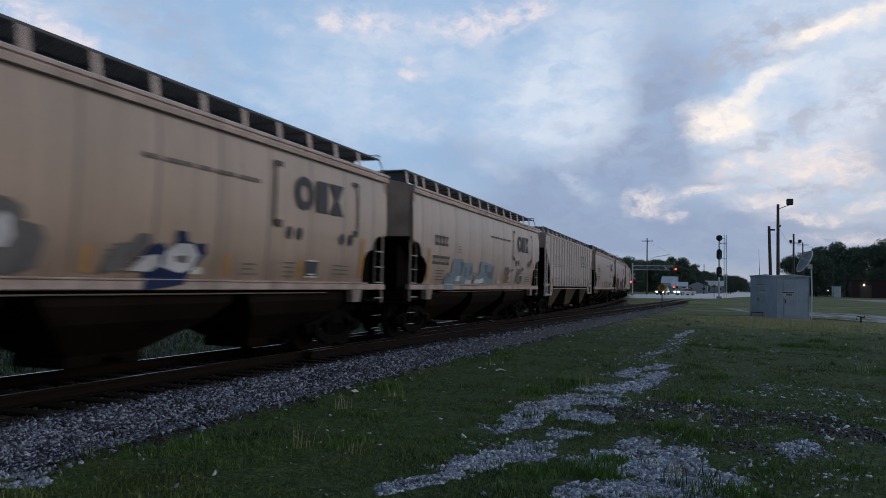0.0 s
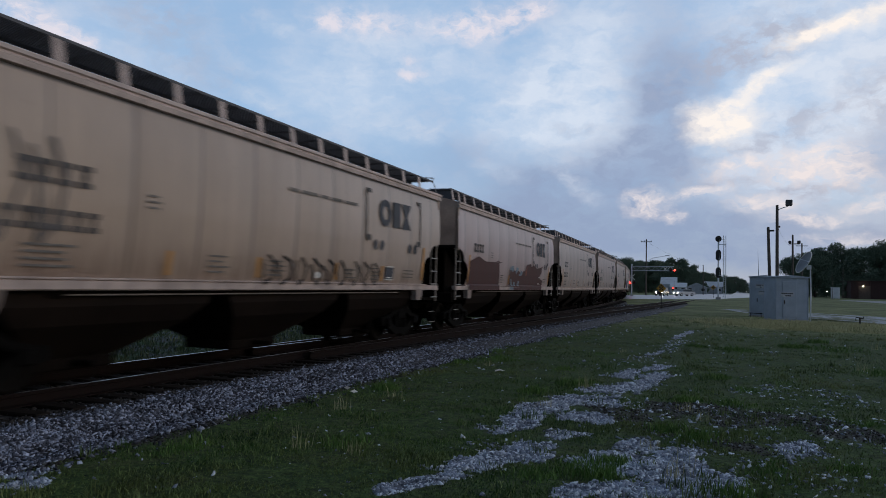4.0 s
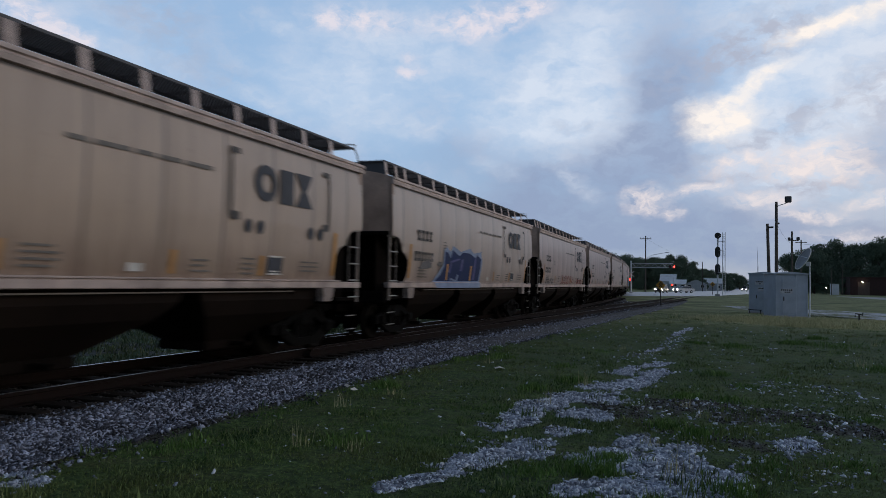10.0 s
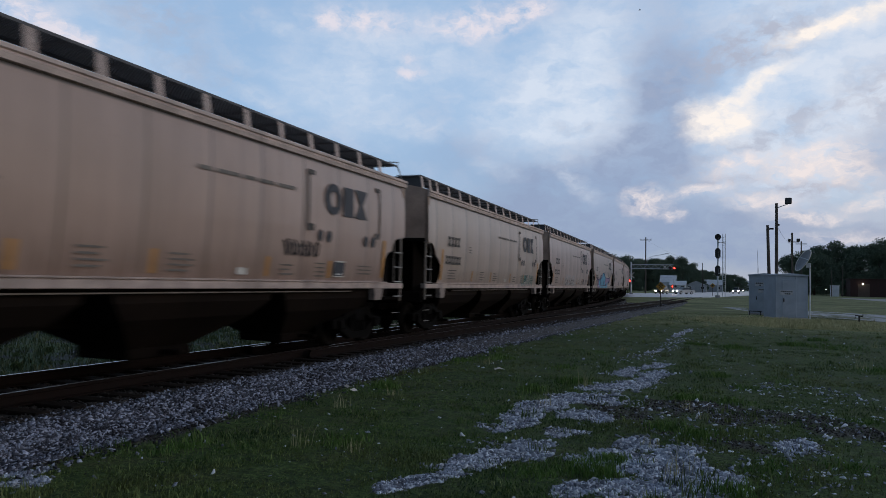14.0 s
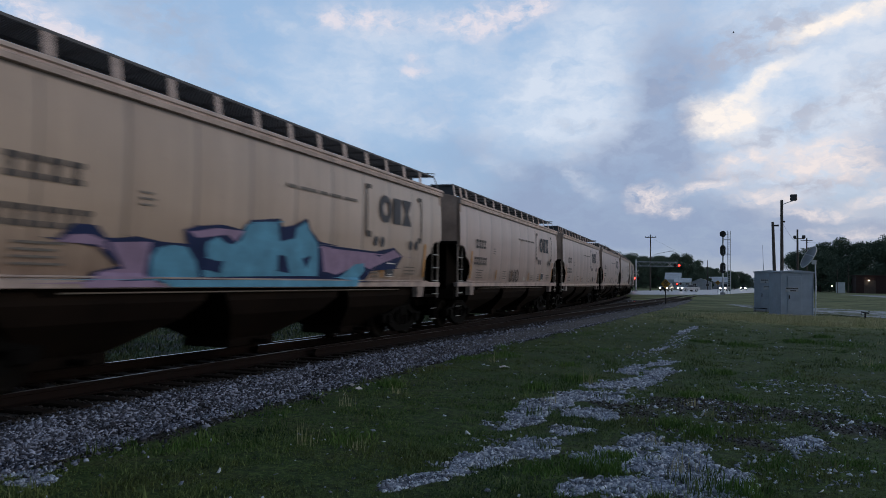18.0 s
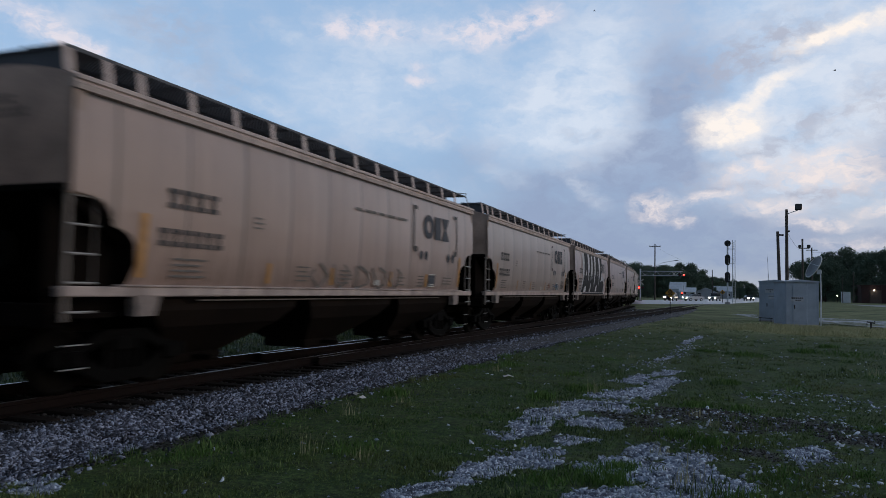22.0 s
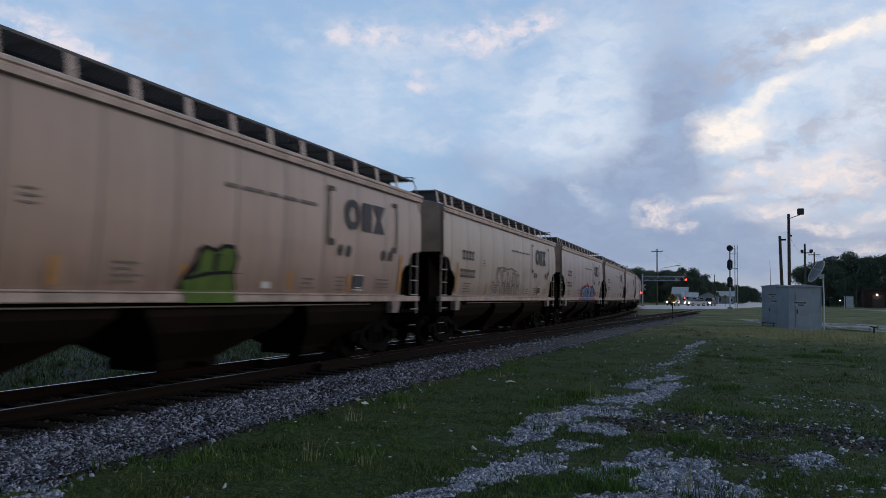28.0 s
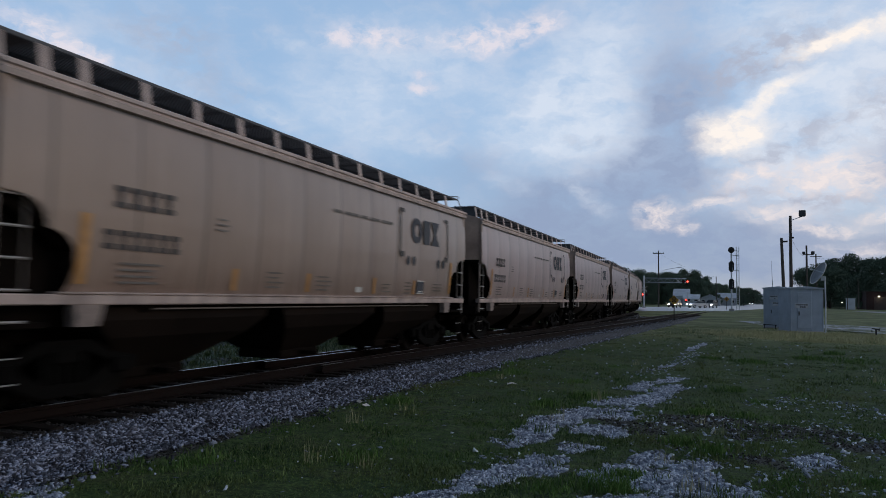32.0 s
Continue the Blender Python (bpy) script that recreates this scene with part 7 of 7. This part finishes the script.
paint_on(1, [(-5.06, 1.58), (-4.9, 1.8), (-4.59, 1.78), (-4.63, 1.71), (-4.86, 1.71), (-4.91, 1.58)], SLATE, PIECE, 0.0180)
paint_on(1, [(-3.37, 1.76), (-3.28, 2.04), (-3.05, 2.06), (-3.12, 1.75)], SLATE, PIECE, 0.0180)
paint_on(1, [(-2.85, 1.81), (-2.75, 2.09), (-2.5, 2.09), (-2.54, 1.84)], SLATE, PIECE, 0.0180)
paint_on(1, [(-1.16, 2.12), (-1.05, 2.21), (-0.64, 2.19), (-0.67, 1.98), (-0.15, 1.95), (-0.03, 2.16), (0.15, 2.15), (-0.0, 1.69), (-0.66, 1.81)], SLATE, PIECE, 0.0180)
paint_on(1, [(-4.15, 1.6), (-4.06, 1.77), (-3.75, 1.76), (-3.75, 1.61)], WHITE_SPRAY, PIECE, 0.0200)
paint_on(1, [(-3.13, 1.51), (-3.02, 1.68), (-2.78, 1.63), (-2.47, 1.67), (-2.52, 1.52)], WHITE_SPRAY, PIECE, 0.0200)
paint_on(1, [(-2.2, 1.53), (-2.0, 1.69), (-1.65, 1.66), (-1.13, 1.75), (-0.97, 1.63), (-1.27, 1.56)], WHITE_SPRAY, PIECE, 0.0200)
paint_on(1, [(1.73, 1.89), (1.82, 2.2), (2.33, 2.2), (2.52, 2.07), (2.29, 1.91)], GREY_SPRAY, "small dark sprayed blots", 0.0160)
paint_on(1, [(1.86, 1.6), (1.95, 1.93), (2.29, 1.92), (2.48, 1.78), (2.26, 1.6)], GREY_SPRAY, "small dark sprayed blots", 0.0160)
paint_on(1, [(2.64, 2.05), (2.76, 2.16), (2.95, 2.16), (3.14, 2.12), (2.89, 2.06)], GREY_SPRAY, "small dark sprayed blots", 0.0160)
paint_on(1, [(3.62, 1.9), (3.74, 2.18), (4.16, 2.18), (4.38, 2.06), (4.11, 1.91)], GREY_SPRAY, "small dark sprayed blots", 0.0160)
paint_on(1, [(4.38, 2.09), (4.52, 2.27), (4.67, 2.26), (4.9, 2.2), (4.6, 2.1)], GREY_SPRAY, "small dark sprayed blots", 0.0160)
paint_on(1, [(3.7, 1.68), (3.83, 1.88), (4.11, 1.87), (4.33, 1.79), (4.05, 1.69)], GREY_SPRAY, "small dark sprayed blots", 0.0160)
# wagon 0: dark swirl and a small white and blue piece
PIECE = "small white and dark blue sprayed piece with grey swirl"
paint_on(0, [(-2.74, 1.52), (-2.75, 2.24), (-2.55, 2.41), (-2.39, 2.4), (-2.21, 2.32), (-2.15, 2.15), (-1.94, 2.11), (-1.85, 1.96), (-1.94, 1.61), (-2.17, 1.53)], GREY_SPRAY, PIECE, 0.0140)
paint_on(0, [(-2.6, 1.84), (-2.59, 2.11), (-2.44, 2.25), (-2.35, 2.18), (-2.31, 1.96), (-2.39, 1.83)], WHITE_SPRAY, PIECE, 0.0180)
paint_on(0, [(-0.98, 1.55), (-0.83, 1.85), (-0.72, 1.97), (-0.44, 2.01), (-0.32, 2.14), (-0.11, 2.14), (-0.1, 2.01), (-0.46, 1.71), (-0.7, 1.59)], GREY_SPRAY, PIECE, 0.0140)
paint_on(0, [(-0.23, 1.33), (-0.16, 1.57), (-0.34, 1.75), (-0.1, 1.98), (0.12, 2.02), (0.27, 1.93), (0.45, 2.09), (0.44, 2.21), (0.64, 2.23), (0.7, 2.09), (0.9, 2.05), (1.11, 2.08), (1.15, 1.91), (0.82, 1.62), (0.63, 1.42), (0.3, 1.38)], BLUE_SPRAY, PIECE, 0.0160)
paint_on(0, [(-0.46, 1.61), (-0.18, 1.82), (0.09, 1.86), (0.14, 1.7), (-0.08, 1.6)], WHITE_SPRAY, PIECE, 0.0200)
paint_on(0, [(0.19, 1.67), (0.22, 1.9), (0.45, 2.03), (0.8, 2.05), (0.96, 1.87), (0.82, 1.66), (0.57, 1.59)], WHITE_SPRAY, PIECE, 0.0200)
paint_on(0, [(0.41, 1.84), (0.71, 1.87), (0.71, 1.77), (0.47, 1.75)], GREY_SPRAY, PIECE, 0.0240)
# wagon 20: olive bubbles
PIECE = "olive green sprayed bubble letters with dark edge"
paint_on(20, [(-1.33, 1.54), (-1.23, 1.75), (-0.99, 1.98), (-0.94, 2.16), (-0.77, 2.25), (-0.53, 2.19), (-0.34, 2.28), (-0.05, 2.28), (0.09, 2.08), (0.01, 1.79), (0.09, 1.56)], BLACK_SPRAY, PIECE, 0.0140)
paint_on(20, [(-1.18, 1.33), (-1.23, 1.67), (-0.9, 1.83), (-0.88, 2.07), (-0.74, 2.17), (-0.55, 2.11), (-0.46, 2.13), (-0.28, 2.22), (-0.08, 2.2), (-0.0, 2.03), (-0.09, 1.82), (0.01, 1.7), (0.05, 1.34)], GREEN, PIECE, 0.0180)
paint_on(20, [(-1.2, 1.71), (-0.75, 1.81), (-0.13, 1.86), (-0.09, 1.8), (-0.57, 1.77), (-1.14, 1.67)], BLACK_SPRAY, PIECE, 0.0220)
paint_on(20, [(-0.57, 1.85), (-0.56, 2.13), (-0.43, 2.11), (-0.46, 1.84)], BLACK_SPRAY, PIECE, 0.0220)
# wagon 3: pale figure and an outlined word
scrawl(3, -6.6, -5.4, 1.9, 3.2, 8, GREY_SPRAY, "thin grey sprayed figure", 2, 0.05)
scrawl(3, -1.2, 3.9, 1.45, 1.98, 10, BLACK_SPRAY, "thin black sprayed outline letters", 9, 0.045)
# the others
scrawl(9, 3.9, 6.0, 1.52, 1.80, 13, spray("faded_red", (0.31, 0.105, 0.08)), "faded rusty red sprayed scrawl along the sill", 6, 0.07)
scrawl(9, -1.8, 2.2, 1.52, 1.98, 43, spray("faded_red", (0.31, 0.105, 0.08)), "faded rusty red sprayed scrawl along the sill", 7, 0.075)
scrawl(10, 2.15, 3.5, 1.98, 2.28, 14, BLACK_SPRAY, "small black sprayed scrawl", 5, 0.05)
scrawl(17, 2.36, 2.75, 1.62, 1.88, 31, RED, "small red sprayed mark", 2, 0.06)
scrawl(17, 3.6, 5.0, 1.6, 1.85, 32, TEAL, "small blue sprayed scrawl", 4, 0.05)
scrawl(17, 5.4, 6.1, 1.7, 2.05, 33, BLACK_SPRAY, "small black sprayed squiggle", 2, 0.05)
scrawl(11, 3.5, 5.8, 1.45, 1.9, 15, spray("sea_green", (0.13, 0.28, 0.26)), "small sea-green sprayed scrawl", 5, 0.06)
scrawl(12, -2.9, 0.6, 1.5, 2.1, 16, WHITE_SPRAY, "white sprayed scrawl", 7, 0.09)
scrawl(12, -2.9, 0.6, 1.45, 1.85, 17, GREY_SPRAY, "grey sprayed scrawl", 7, 0.05)
scrawl(14, -1.6, -0.1, 1.5, 2.0, 18, BLACK_SPRAY, "small black sprayed emblem", 3, 0.06)
for k in range(5):
    y = -2.05 + k * 0.68
    ring = [(y + (0.20 + 0.05 * (k % 2)) * math.cos(a * math.pi / 7 + k), 2.24 - 0.03 * k + 0.24 * math.sin(a * math.pi / 7 + k)) for a in range(12)]
    paint_on(21, stroke(ring, 0.055), GREY_SPRAY, "thin dark grey sprayed loops", 0.016)
    paint_on(21, stroke([(y - 0.22, 2.42), (y - 0.18, 2.0), (y - 0.24, 1.60)], 0.06), GREY_SPRAY, "thin dark grey sprayed loops", 0.018)
    paint_on(21, stroke([(y + 0.05, 2.0), (y + 0.20, 1.78), (y + 0.28, 1.55)], 0.06), GREY_SPRAY, "thin dark grey sprayed loops", 0.018)
paint_on(21, stroke([(-2.3, 2.5), (-1.6, 2.55), (-1.0, 2.5), (-0.4, 2.56), (0.4, 2.46)], 0.05), GREY_SPRAY, "thin dark grey sprayed loops", 0.020)
paint_on(21, stroke([(-2.95, 1.75), (-2.85, 2.02), (-2.6, 1.95), (-2.75, 1.75), (-2.5, 1.62)], 0.05), GREY_SPRAY, "thin dark grey sprayed loops", 0.018)
D_TAPE_OVER = on_side(Mesh(), -0.07, 0.07, 1.56, 2.05, 0.032).data("reflector", AMBER)
for y in (-3.62, -1.25):
    part("reflector", D_TAPE_OVER, None, TRAIN[8], "amber reflective strip over the sprayed paint", (0, y, 0))
scrawl(9, -6.2, -4.0, 1.52, 1.78, 41, GREY_SPRAY, "smeared grey sprayed scrawl", 6, 0.06)
scrawl(16, -2.2, 2.4, 1.5, 2.0, 22, FAINT, "faint grey sprayed scrawl", 5, 0.05)
scrawl(6, 3.2, 4.4, 1.5, 1.9, 23, GREY_SPRAY, "faint grey sprayed scrawl", 3, 0.04)

# ---- loose stones ----
CUBE = np.array([(x, y, z) for x in (-1, 1) for y in (-1, 1) for z in (-1, 1)], float) * 0.72
CUBE_F = np.array([(0, 1, 3, 2), (4, 6, 7, 5), (0, 4, 5, 1), (2, 3, 7, 6), (0, 2, 6, 4), (1, 5, 7, 3)])


def stones(name, places, sizes, material, label, seed):
    """Sharp crushed chips, longer than high, lying at all angles."""
    g = np.random.default_rng(seed)
    n = len(places)
    base = (CUBE[None] + g.uniform(-0.38, 0.38, (n, 8, 3))) * np.stack([g.uniform(0.9, 1.8, n), g.uniform(0.6, 1.1, n), g.uniform(0.2, 0.5, n)], 1)[:, None, :]
    q = np.stack([np.cos(g.uniform(0, np.pi, n)) + 0.01, g.normal(0, 0.2, n), g.normal(0, 0.2, n), g.uniform(-1, 1, n)], 1)
    q /= np.linalg.norm(q, axis=1)[:, None]
    a, b, c, d = q.T
    rot = np.stack([np.stack([1 - 2 * (c * c + d * d), 2 * (b * c - a * d), 2 * (b * d + a * c)], 1),
                    np.stack([2 * (b * c + a * d), 1 - 2 * (b * b + d * d), 2 * (c * d - a * b)], 1),
                    np.stack([2 * (b * d - a * c), 2 * (c * d + a * b), 1 - 2 * (b * b + c * c)], 1)], 1)
    v = np.einsum("nij,nkj->nki", rot, base) * sizes[:, None, None] + places[:, None, :]
    f = CUBE_F[None] + (np.arange(n) * 8)[:, None, None]
    return tagged(new(name, bulk(name, v.reshape(-1, 3), f.reshape(-1, 4), material)), label, "stones", kind="stuff")


g = np.random.default_rng(5)
n = 140000
s = 4 + (g.uniform(0, 1, n) ** 1.7) * 75
off = np.where(g.uniform(0, 1, n) < 0.2, g.uniform(-2.4, 1.3, n), 1.3 + 1.28 * g.uniform(0, 1, n) ** 1.05 + np.where(g.uniform(0, 1, n) < 0.07, g.exponential(0.22, n), 0))
keep = (off > 0.2) | (s < 30)
s, off = s[keep], off[keep]
px = np.interp(s, STATIONS, LINE_X) + off
apart = 0.05 * (np.hypot(np.clip(s - 8, 0, None), 6.0) - 6.0) - 9.17 - np.interp(s, STATIONS, LINE_X)
px = np.where(off > 0.9, px + 0.92 * apart * g.uniform(0, 1, len(s)) ** 0.6, px)
py = np.interp(s, STATIONS, LINE_Y)
pz = np.interp(off, [a for a, b in BED], [b for a, b in BED]) + 0.012
pz = np.maximum(pz, 0.012)
size = (0.008 + 0.021 * g.uniform(0, 1, len(px)) ** 1.3) * (1 + s / 70)
on_shoulder = (off > 1.48 + g.uniform(-0.15, 0.25, len(px))) | (px - np.interp(s, STATIONS, LINE_X) > np.maximum(1.62, apart + 1.45))
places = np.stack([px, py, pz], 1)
stones("ballast_stones", places[on_shoulder], size[on_shoulder], BALLAST, "loose grey crushed ballast stones", 6)
stones("stained_ballast_stones", places[~on_shoulder], size[~on_shoulder], DARK_STONES, "near-black ballast stones between the rails", 7)

spots, dark_spots = [], []
r = random.Random(12)
while len(spots) < 33000:
    x, y = r.uniform(-7.4, 4.5), 4.5 + 34 * r.random() ** 2.0
    v = patch_value(x, y, PATCHES)
    at = (x, y, ground_z(x, y) + 0.05 * noise.noise((x * 0.35, y * 0.3, 0)) + 0.018 * noise.noise((x * 1.7, y * 1.7, 4)) - 0.02 * v + 0.002)
    if r.random() < max(0.0, (v - 0.18) / 0.6) ** 1.6 or r.random() < 0.0012 or r.random() < 0.022 and patch_value(x, y, THIN) > 0.45:
        spots.append(at)
    elif r.random() < 0.10 and patch_value(x, y, BARE) > 0.45:
        dark_spots.append(at)
spots = np.array(spots)
stones("gravel_stones", spots, (0.006 + 0.022 * np.random.default_rng(8).uniform(0, 1, len(spots)) ** 1.4) * (1 + spots[:, 1] / 40), CHIP, "pale grey gravel scattered in the grass", 9)
dark_spots = np.array(dark_spots)
stones("earth_clods", dark_spots, np.random.default_rng(18).uniform(0.006, 0.018, len(dark_spots)) * (1 + dark_spots[:, 1] / 40), DARK_STONES, "dark stones and clods on bare earth", 19)


# ---- grass ----
def blades(name, count, seed, height, width, material, label, where, bend=0.5):
    g = np.random.default_rng(seed)
    pts = where(g, count)
    n = len(pts)
    h = height[0] + (height[1] - height[0]) * g.uniform(0, 1, n) ** 1.6
    # lush and thin places
    h *= np.array([0.95 + 0.9 * max(-0.5, noise.noise((x * 0.9, y * 0.7, 5)) + 0.5 * noise.noise((x * 2.6, y * 2.1, 9))) for x, y, z in pts])
    far_ = 1 + np.hypot(pts[:, 0], pts[:, 1]) / 14
    w_ = g.uniform(width[0], width[1], n) * far_
    a = g.uniform(0, 2 * np.pi, n)
    lean = g.uniform(0.1, 1, n) * bend * h
    b = g.uniform(0, 2 * np.pi, n)
    side_ = np.stack([np.cos(a) * w_ / 2, np.sin(a) * w_ / 2, np.zeros(n)], 1)
    mid = pts + np.stack([np.cos(b) * lean * 0.3, np.sin(b) * lean * 0.3, h * 0.6], 1)
    tip = pts + np.stack([np.cos(b) * lean, np.sin(b) * lean, h], 1)
    v = np.stack([pts - side_, pts + side_, mid + side_ * 0.7, tip, mid - side_ * 0.7], 1).reshape(-1, 3)
    k = np.arange(n) * 5
    f = np.concatenate([np.stack([k, k + 1, k + 2], 1), np.stack([k, k + 2, k + 4], 1), np.stack([k + 4, k + 2, k + 3], 1)])
    return tagged(new(name, bulk(name, v, f, material)), label, "grass", kind="stuff")


def turf(g, count):
    """Points in the meadow before the camera, thinned on gravel and bare earth, clumped."""
    out = []
    az_ = np.radians(g.uniform(-54, 16, count))
    d = 5.2 * (62 / 5.2) ** g.uniform(0, 1, count)
    for a, q in zip(az_, d):
        x, y = q * math.sin(a), q * math.cos(a)
        if y > 12 and x < side_line(y)[0] + 1.75 + 0.3 * noise.noise((y * 0.7, 3, 1)):
            continue
        if x < -7.05 + 0.5 * noise.noise((y * 0.5, 1, 1)) + 0.35 * noise.noise((x * 2, y * 2, 1)) + 0.35 * g.random():
            continue
        v = patch_value(x, y, PATCHES) if y < 40 else 0
        e = patch_value(x, y, BARE) if y < 40 else 0
        c = noise.noise((x * 0.9, y * 0.9, 7)) + 0.6 * noise.noise((x * 2.7, y * 2.7, 2))
        if g.random() < (v - 0.15) / 0.4 or e > 0.45 and g.random() > 0.55 or c < -0.25 and g.random() > 0.4:
            continue
        z = ground_z(x, y) + 0.05 * noise.noise((x * 0.35, y * 0.3, 0)) - 0.01
        out.append((x, y, z))
    return np.array(out)


blades("grass", 400000, 21, (0.015, 0.055), (0.004, 0.009), BLADE, "short patchy green grass", turf, 1.2)


def tufts(g, count):
    out = []
    for k in range(count // 22):
        a, d = math.radians(g.uniform(-54, 14)), 6.0 * (50 / 6.0) ** g.uniform(0, 1)
        x, y = d * math.sin(a), d * math.cos(a)
        if x < -6.6:
            continue
        for j in range(22):
            out.append((x + g.normal(0, 0.07), y + g.normal(0, 0.07), ground_z(x, y) - 0.02))
    return np.array(out)


blades("grass_tufts", 12000, 22, (0.05, 0.15), (0.005, 0.010), BLADE, "taller green grass tufts", tufts, 0.6)
blades("straw_tufts", 900, 23, (0.10, 0.36), (0.003, 0.005), STRAW, "dry straw-coloured grass stalks", tufts, 0.45)


def lush(g, count):
    """Thick bright clumps of weeds, a few before the camera and others at random."""
    seats = [(-1.45, 8.2, 0.30), (-1.8, 7.5, 0.22), (-1.15, 7.9, 0.16), (1.1, 17.4, 0.4), (-0.58, 13.9, 0.25), (3.7, 28.5, 0.9), (-0.3, 10.4, 0.25), (0.5, 8.9, 0.3), (1.4, 9.3, 0.25)]
    for k in range(45):
        a, d = math.radians(g.uniform(-40, 12)), 6.5 * (34 / 6.5) ** g.uniform(0, 1)
        seats.append((d * math.sin(a), d * math.cos(a), g.uniform(0.1, 0.22) * (1 + d / 16)))
    out = []
    for k in range(count):
        x, y, r = seats[g.integers(0, len(seats))]
        x, y = x + g.normal(0, r * 0.55), y + g.normal(0, r * 0.8)
        if x > -6.4:
            out.append((x, y, ground_z(x, y) - 0.015))
    return np.array(out)


LUSH = island_mat("bright_weed_leaves", (0.055, 0.125, 0.028), (0.095, 0.195, 0.040), (0.16, 0.26, 0.070), scale=2.0)
blades("weed_clumps", 21000, 27, (0.03, 0.13), (0.005, 0.011), LUSH, "bright green clumps of leafy weeds in the grass", lush, 0.9)


def tall_band(g, count):
    out = []
    for k in range(count):
        a, d = math.radians(g.normal(4.6, 3.4)), 52.5 - 11 * g.uniform(0, 1) ** 1.5
        x, y = d * math.sin(a), d * math.cos(a)
        if noise.noise((x * 0.3, y * 0.25, 11)) > g.uniform(-0.35, 0.5) - 0.03 * math.degrees(a) and not (2.4 < x < 5.7 and y > 52.8):
            out.append((x, y, -0.02))
    return np.array(out)


blades("tall_dry_grass", 30000, 24, (0.05, 0.24), (0.004, 0.008), STRAW, "tall dry seeding grass before the huts", tall_band, 0.9)


def beyond(g, count):
    """Rough weeds on the far side of the track."""
    x, y = -12.2 - 22 * g.uniform(0, 1, count) ** 1.5, g.uniform(3, 60, count)
    return np.stack([x, y, np.zeros(count) - 0.02], 1)


blades("weeds", 70000, 25, (0.04, 0.20), (0.008, 0.020), WEED, "rough grey-green weeds beyond the track", beyond, 0.7)
for x, y, turn, w_ in ((-4.6, 15.95, 20, 0.22), (-5.98, 11.55, -15, 0.15), (-6.25, 11.9, 60, 0.10)):
    p = tagged(part("litter", Mesh().grid([[(-w_ / 2, -0.06, 0.05), (0, -0.07, 0.08), (w_ / 2, -0.05, 0.06)], [(-w_ / 2, 0.07, 0.07), (0, 0.05, 0.10), (w_ / 2, 0.06, 0.06)]]), WHITE, None, at=pose(x, y, 0.0, 0, 0, turn)), "crumpled scrap of white paper lying in the grass", "litter")

# ---- timber ties, one by one ----
D_TIE = Mesh().box(-1.33, 1.33, -0.115, 0.115, 0.10, 0.277, 0.015).data("tie", TIE)
r = random.Random(3)
for k in range(230):
    s = 2.0 + k * 0.53
    x, y, a = main_line(s)
    t = part("tie", D_TIE, None, main_track, at=pose(x + r.uniform(0.02, 0.24), y, r.uniform(-0.006, 0.014), 0, 0, math.degrees(a) + r.uniform(-1.2, 1.2)))
m = Mesh()
for k in range(420):
    s = 1.47 - k * 0.53 if k < 260 else 124 + (k - 260) * 0.53
    x, y, a = main_line(s)
    c, q = math.cos(a), math.sin(a)
    pts = [(-1.33, -0.115), (1.33, -0.115), (1.33, 0.115), (-1.33, 0.115)]
    m.prism([(x + u * c - v * q, y + u * q + v * c) for u, v in pts], 0.1, 0.275, "z")
tagged(part("far_ties", m, TIE, main_track), kind="stuff")
for k in range(150):
    x, y, a = side_line(17.3 + k * 0.53)
    part("tie", D_TIE, None, side_track, at=pose(x, y, -0.01, 0, 0, math.degrees(a) + r.uniform(-1.2, 1.2)))


def motions():
    """All that moves: the wagons along the curve, their wheels."""
    times = [k * 0.5 for k in range(65)]
    for n, car in TRAIN.items():
        walk(car, [(t, wagon_pose(START[n] - run(t), n)) for t in times])
    walk(arriving, [(t, on_road(a, d, -4 if t < 17 else -14)) for t, a, d in ARRIVE])
    walk(passing, [(t, on_road(a, d, -4 if t < 20 else 12 if t < 22.5 else 40 if t < 25 else 55)) for t, a, d in PASS])
    walk(distant, [(t, on_road(a, d, -4)) for t, a, d in LATE])
    walk(BIRDS[0], [(t, pose(-14.34 + 5.04 * (t - 22), 82.9 + 0.99 * (t - 22), 34.0 - 1.67 * (t - 22), 0, 0, -79)) for t in (0, 8, 16, 22, 25, 32)])
    walk(BIRDS[1], [(t, pose(0.83 + 2.38 * (t - 18), 85.7 + 0.1 * (t - 18), 29.65 - 0.97 * (t - 18), 0, 0, -87)) for t in (0, 6, 12, 18, 23, 32)])
    spin = [k / 30 for k in range(961)]
    for key, y in (("front", -0.89), ("rear", 0.89)):
        first = WHEELS[key][0]
        walk(first, [(t, Matrix.Translation((0, y, 0.457)) @ Matrix.Rotation(run(t) / 0.457, 4, "X")) for t in spin])
        for o in WHEELS[key][1:]:
            o.rotation_mode = "QUATERNION"
            o.animation_data_create()
            o.animation_data.action = first.animation_data.action
            o.animation_data.action_slot = first.animation_data.action_slot


motions()
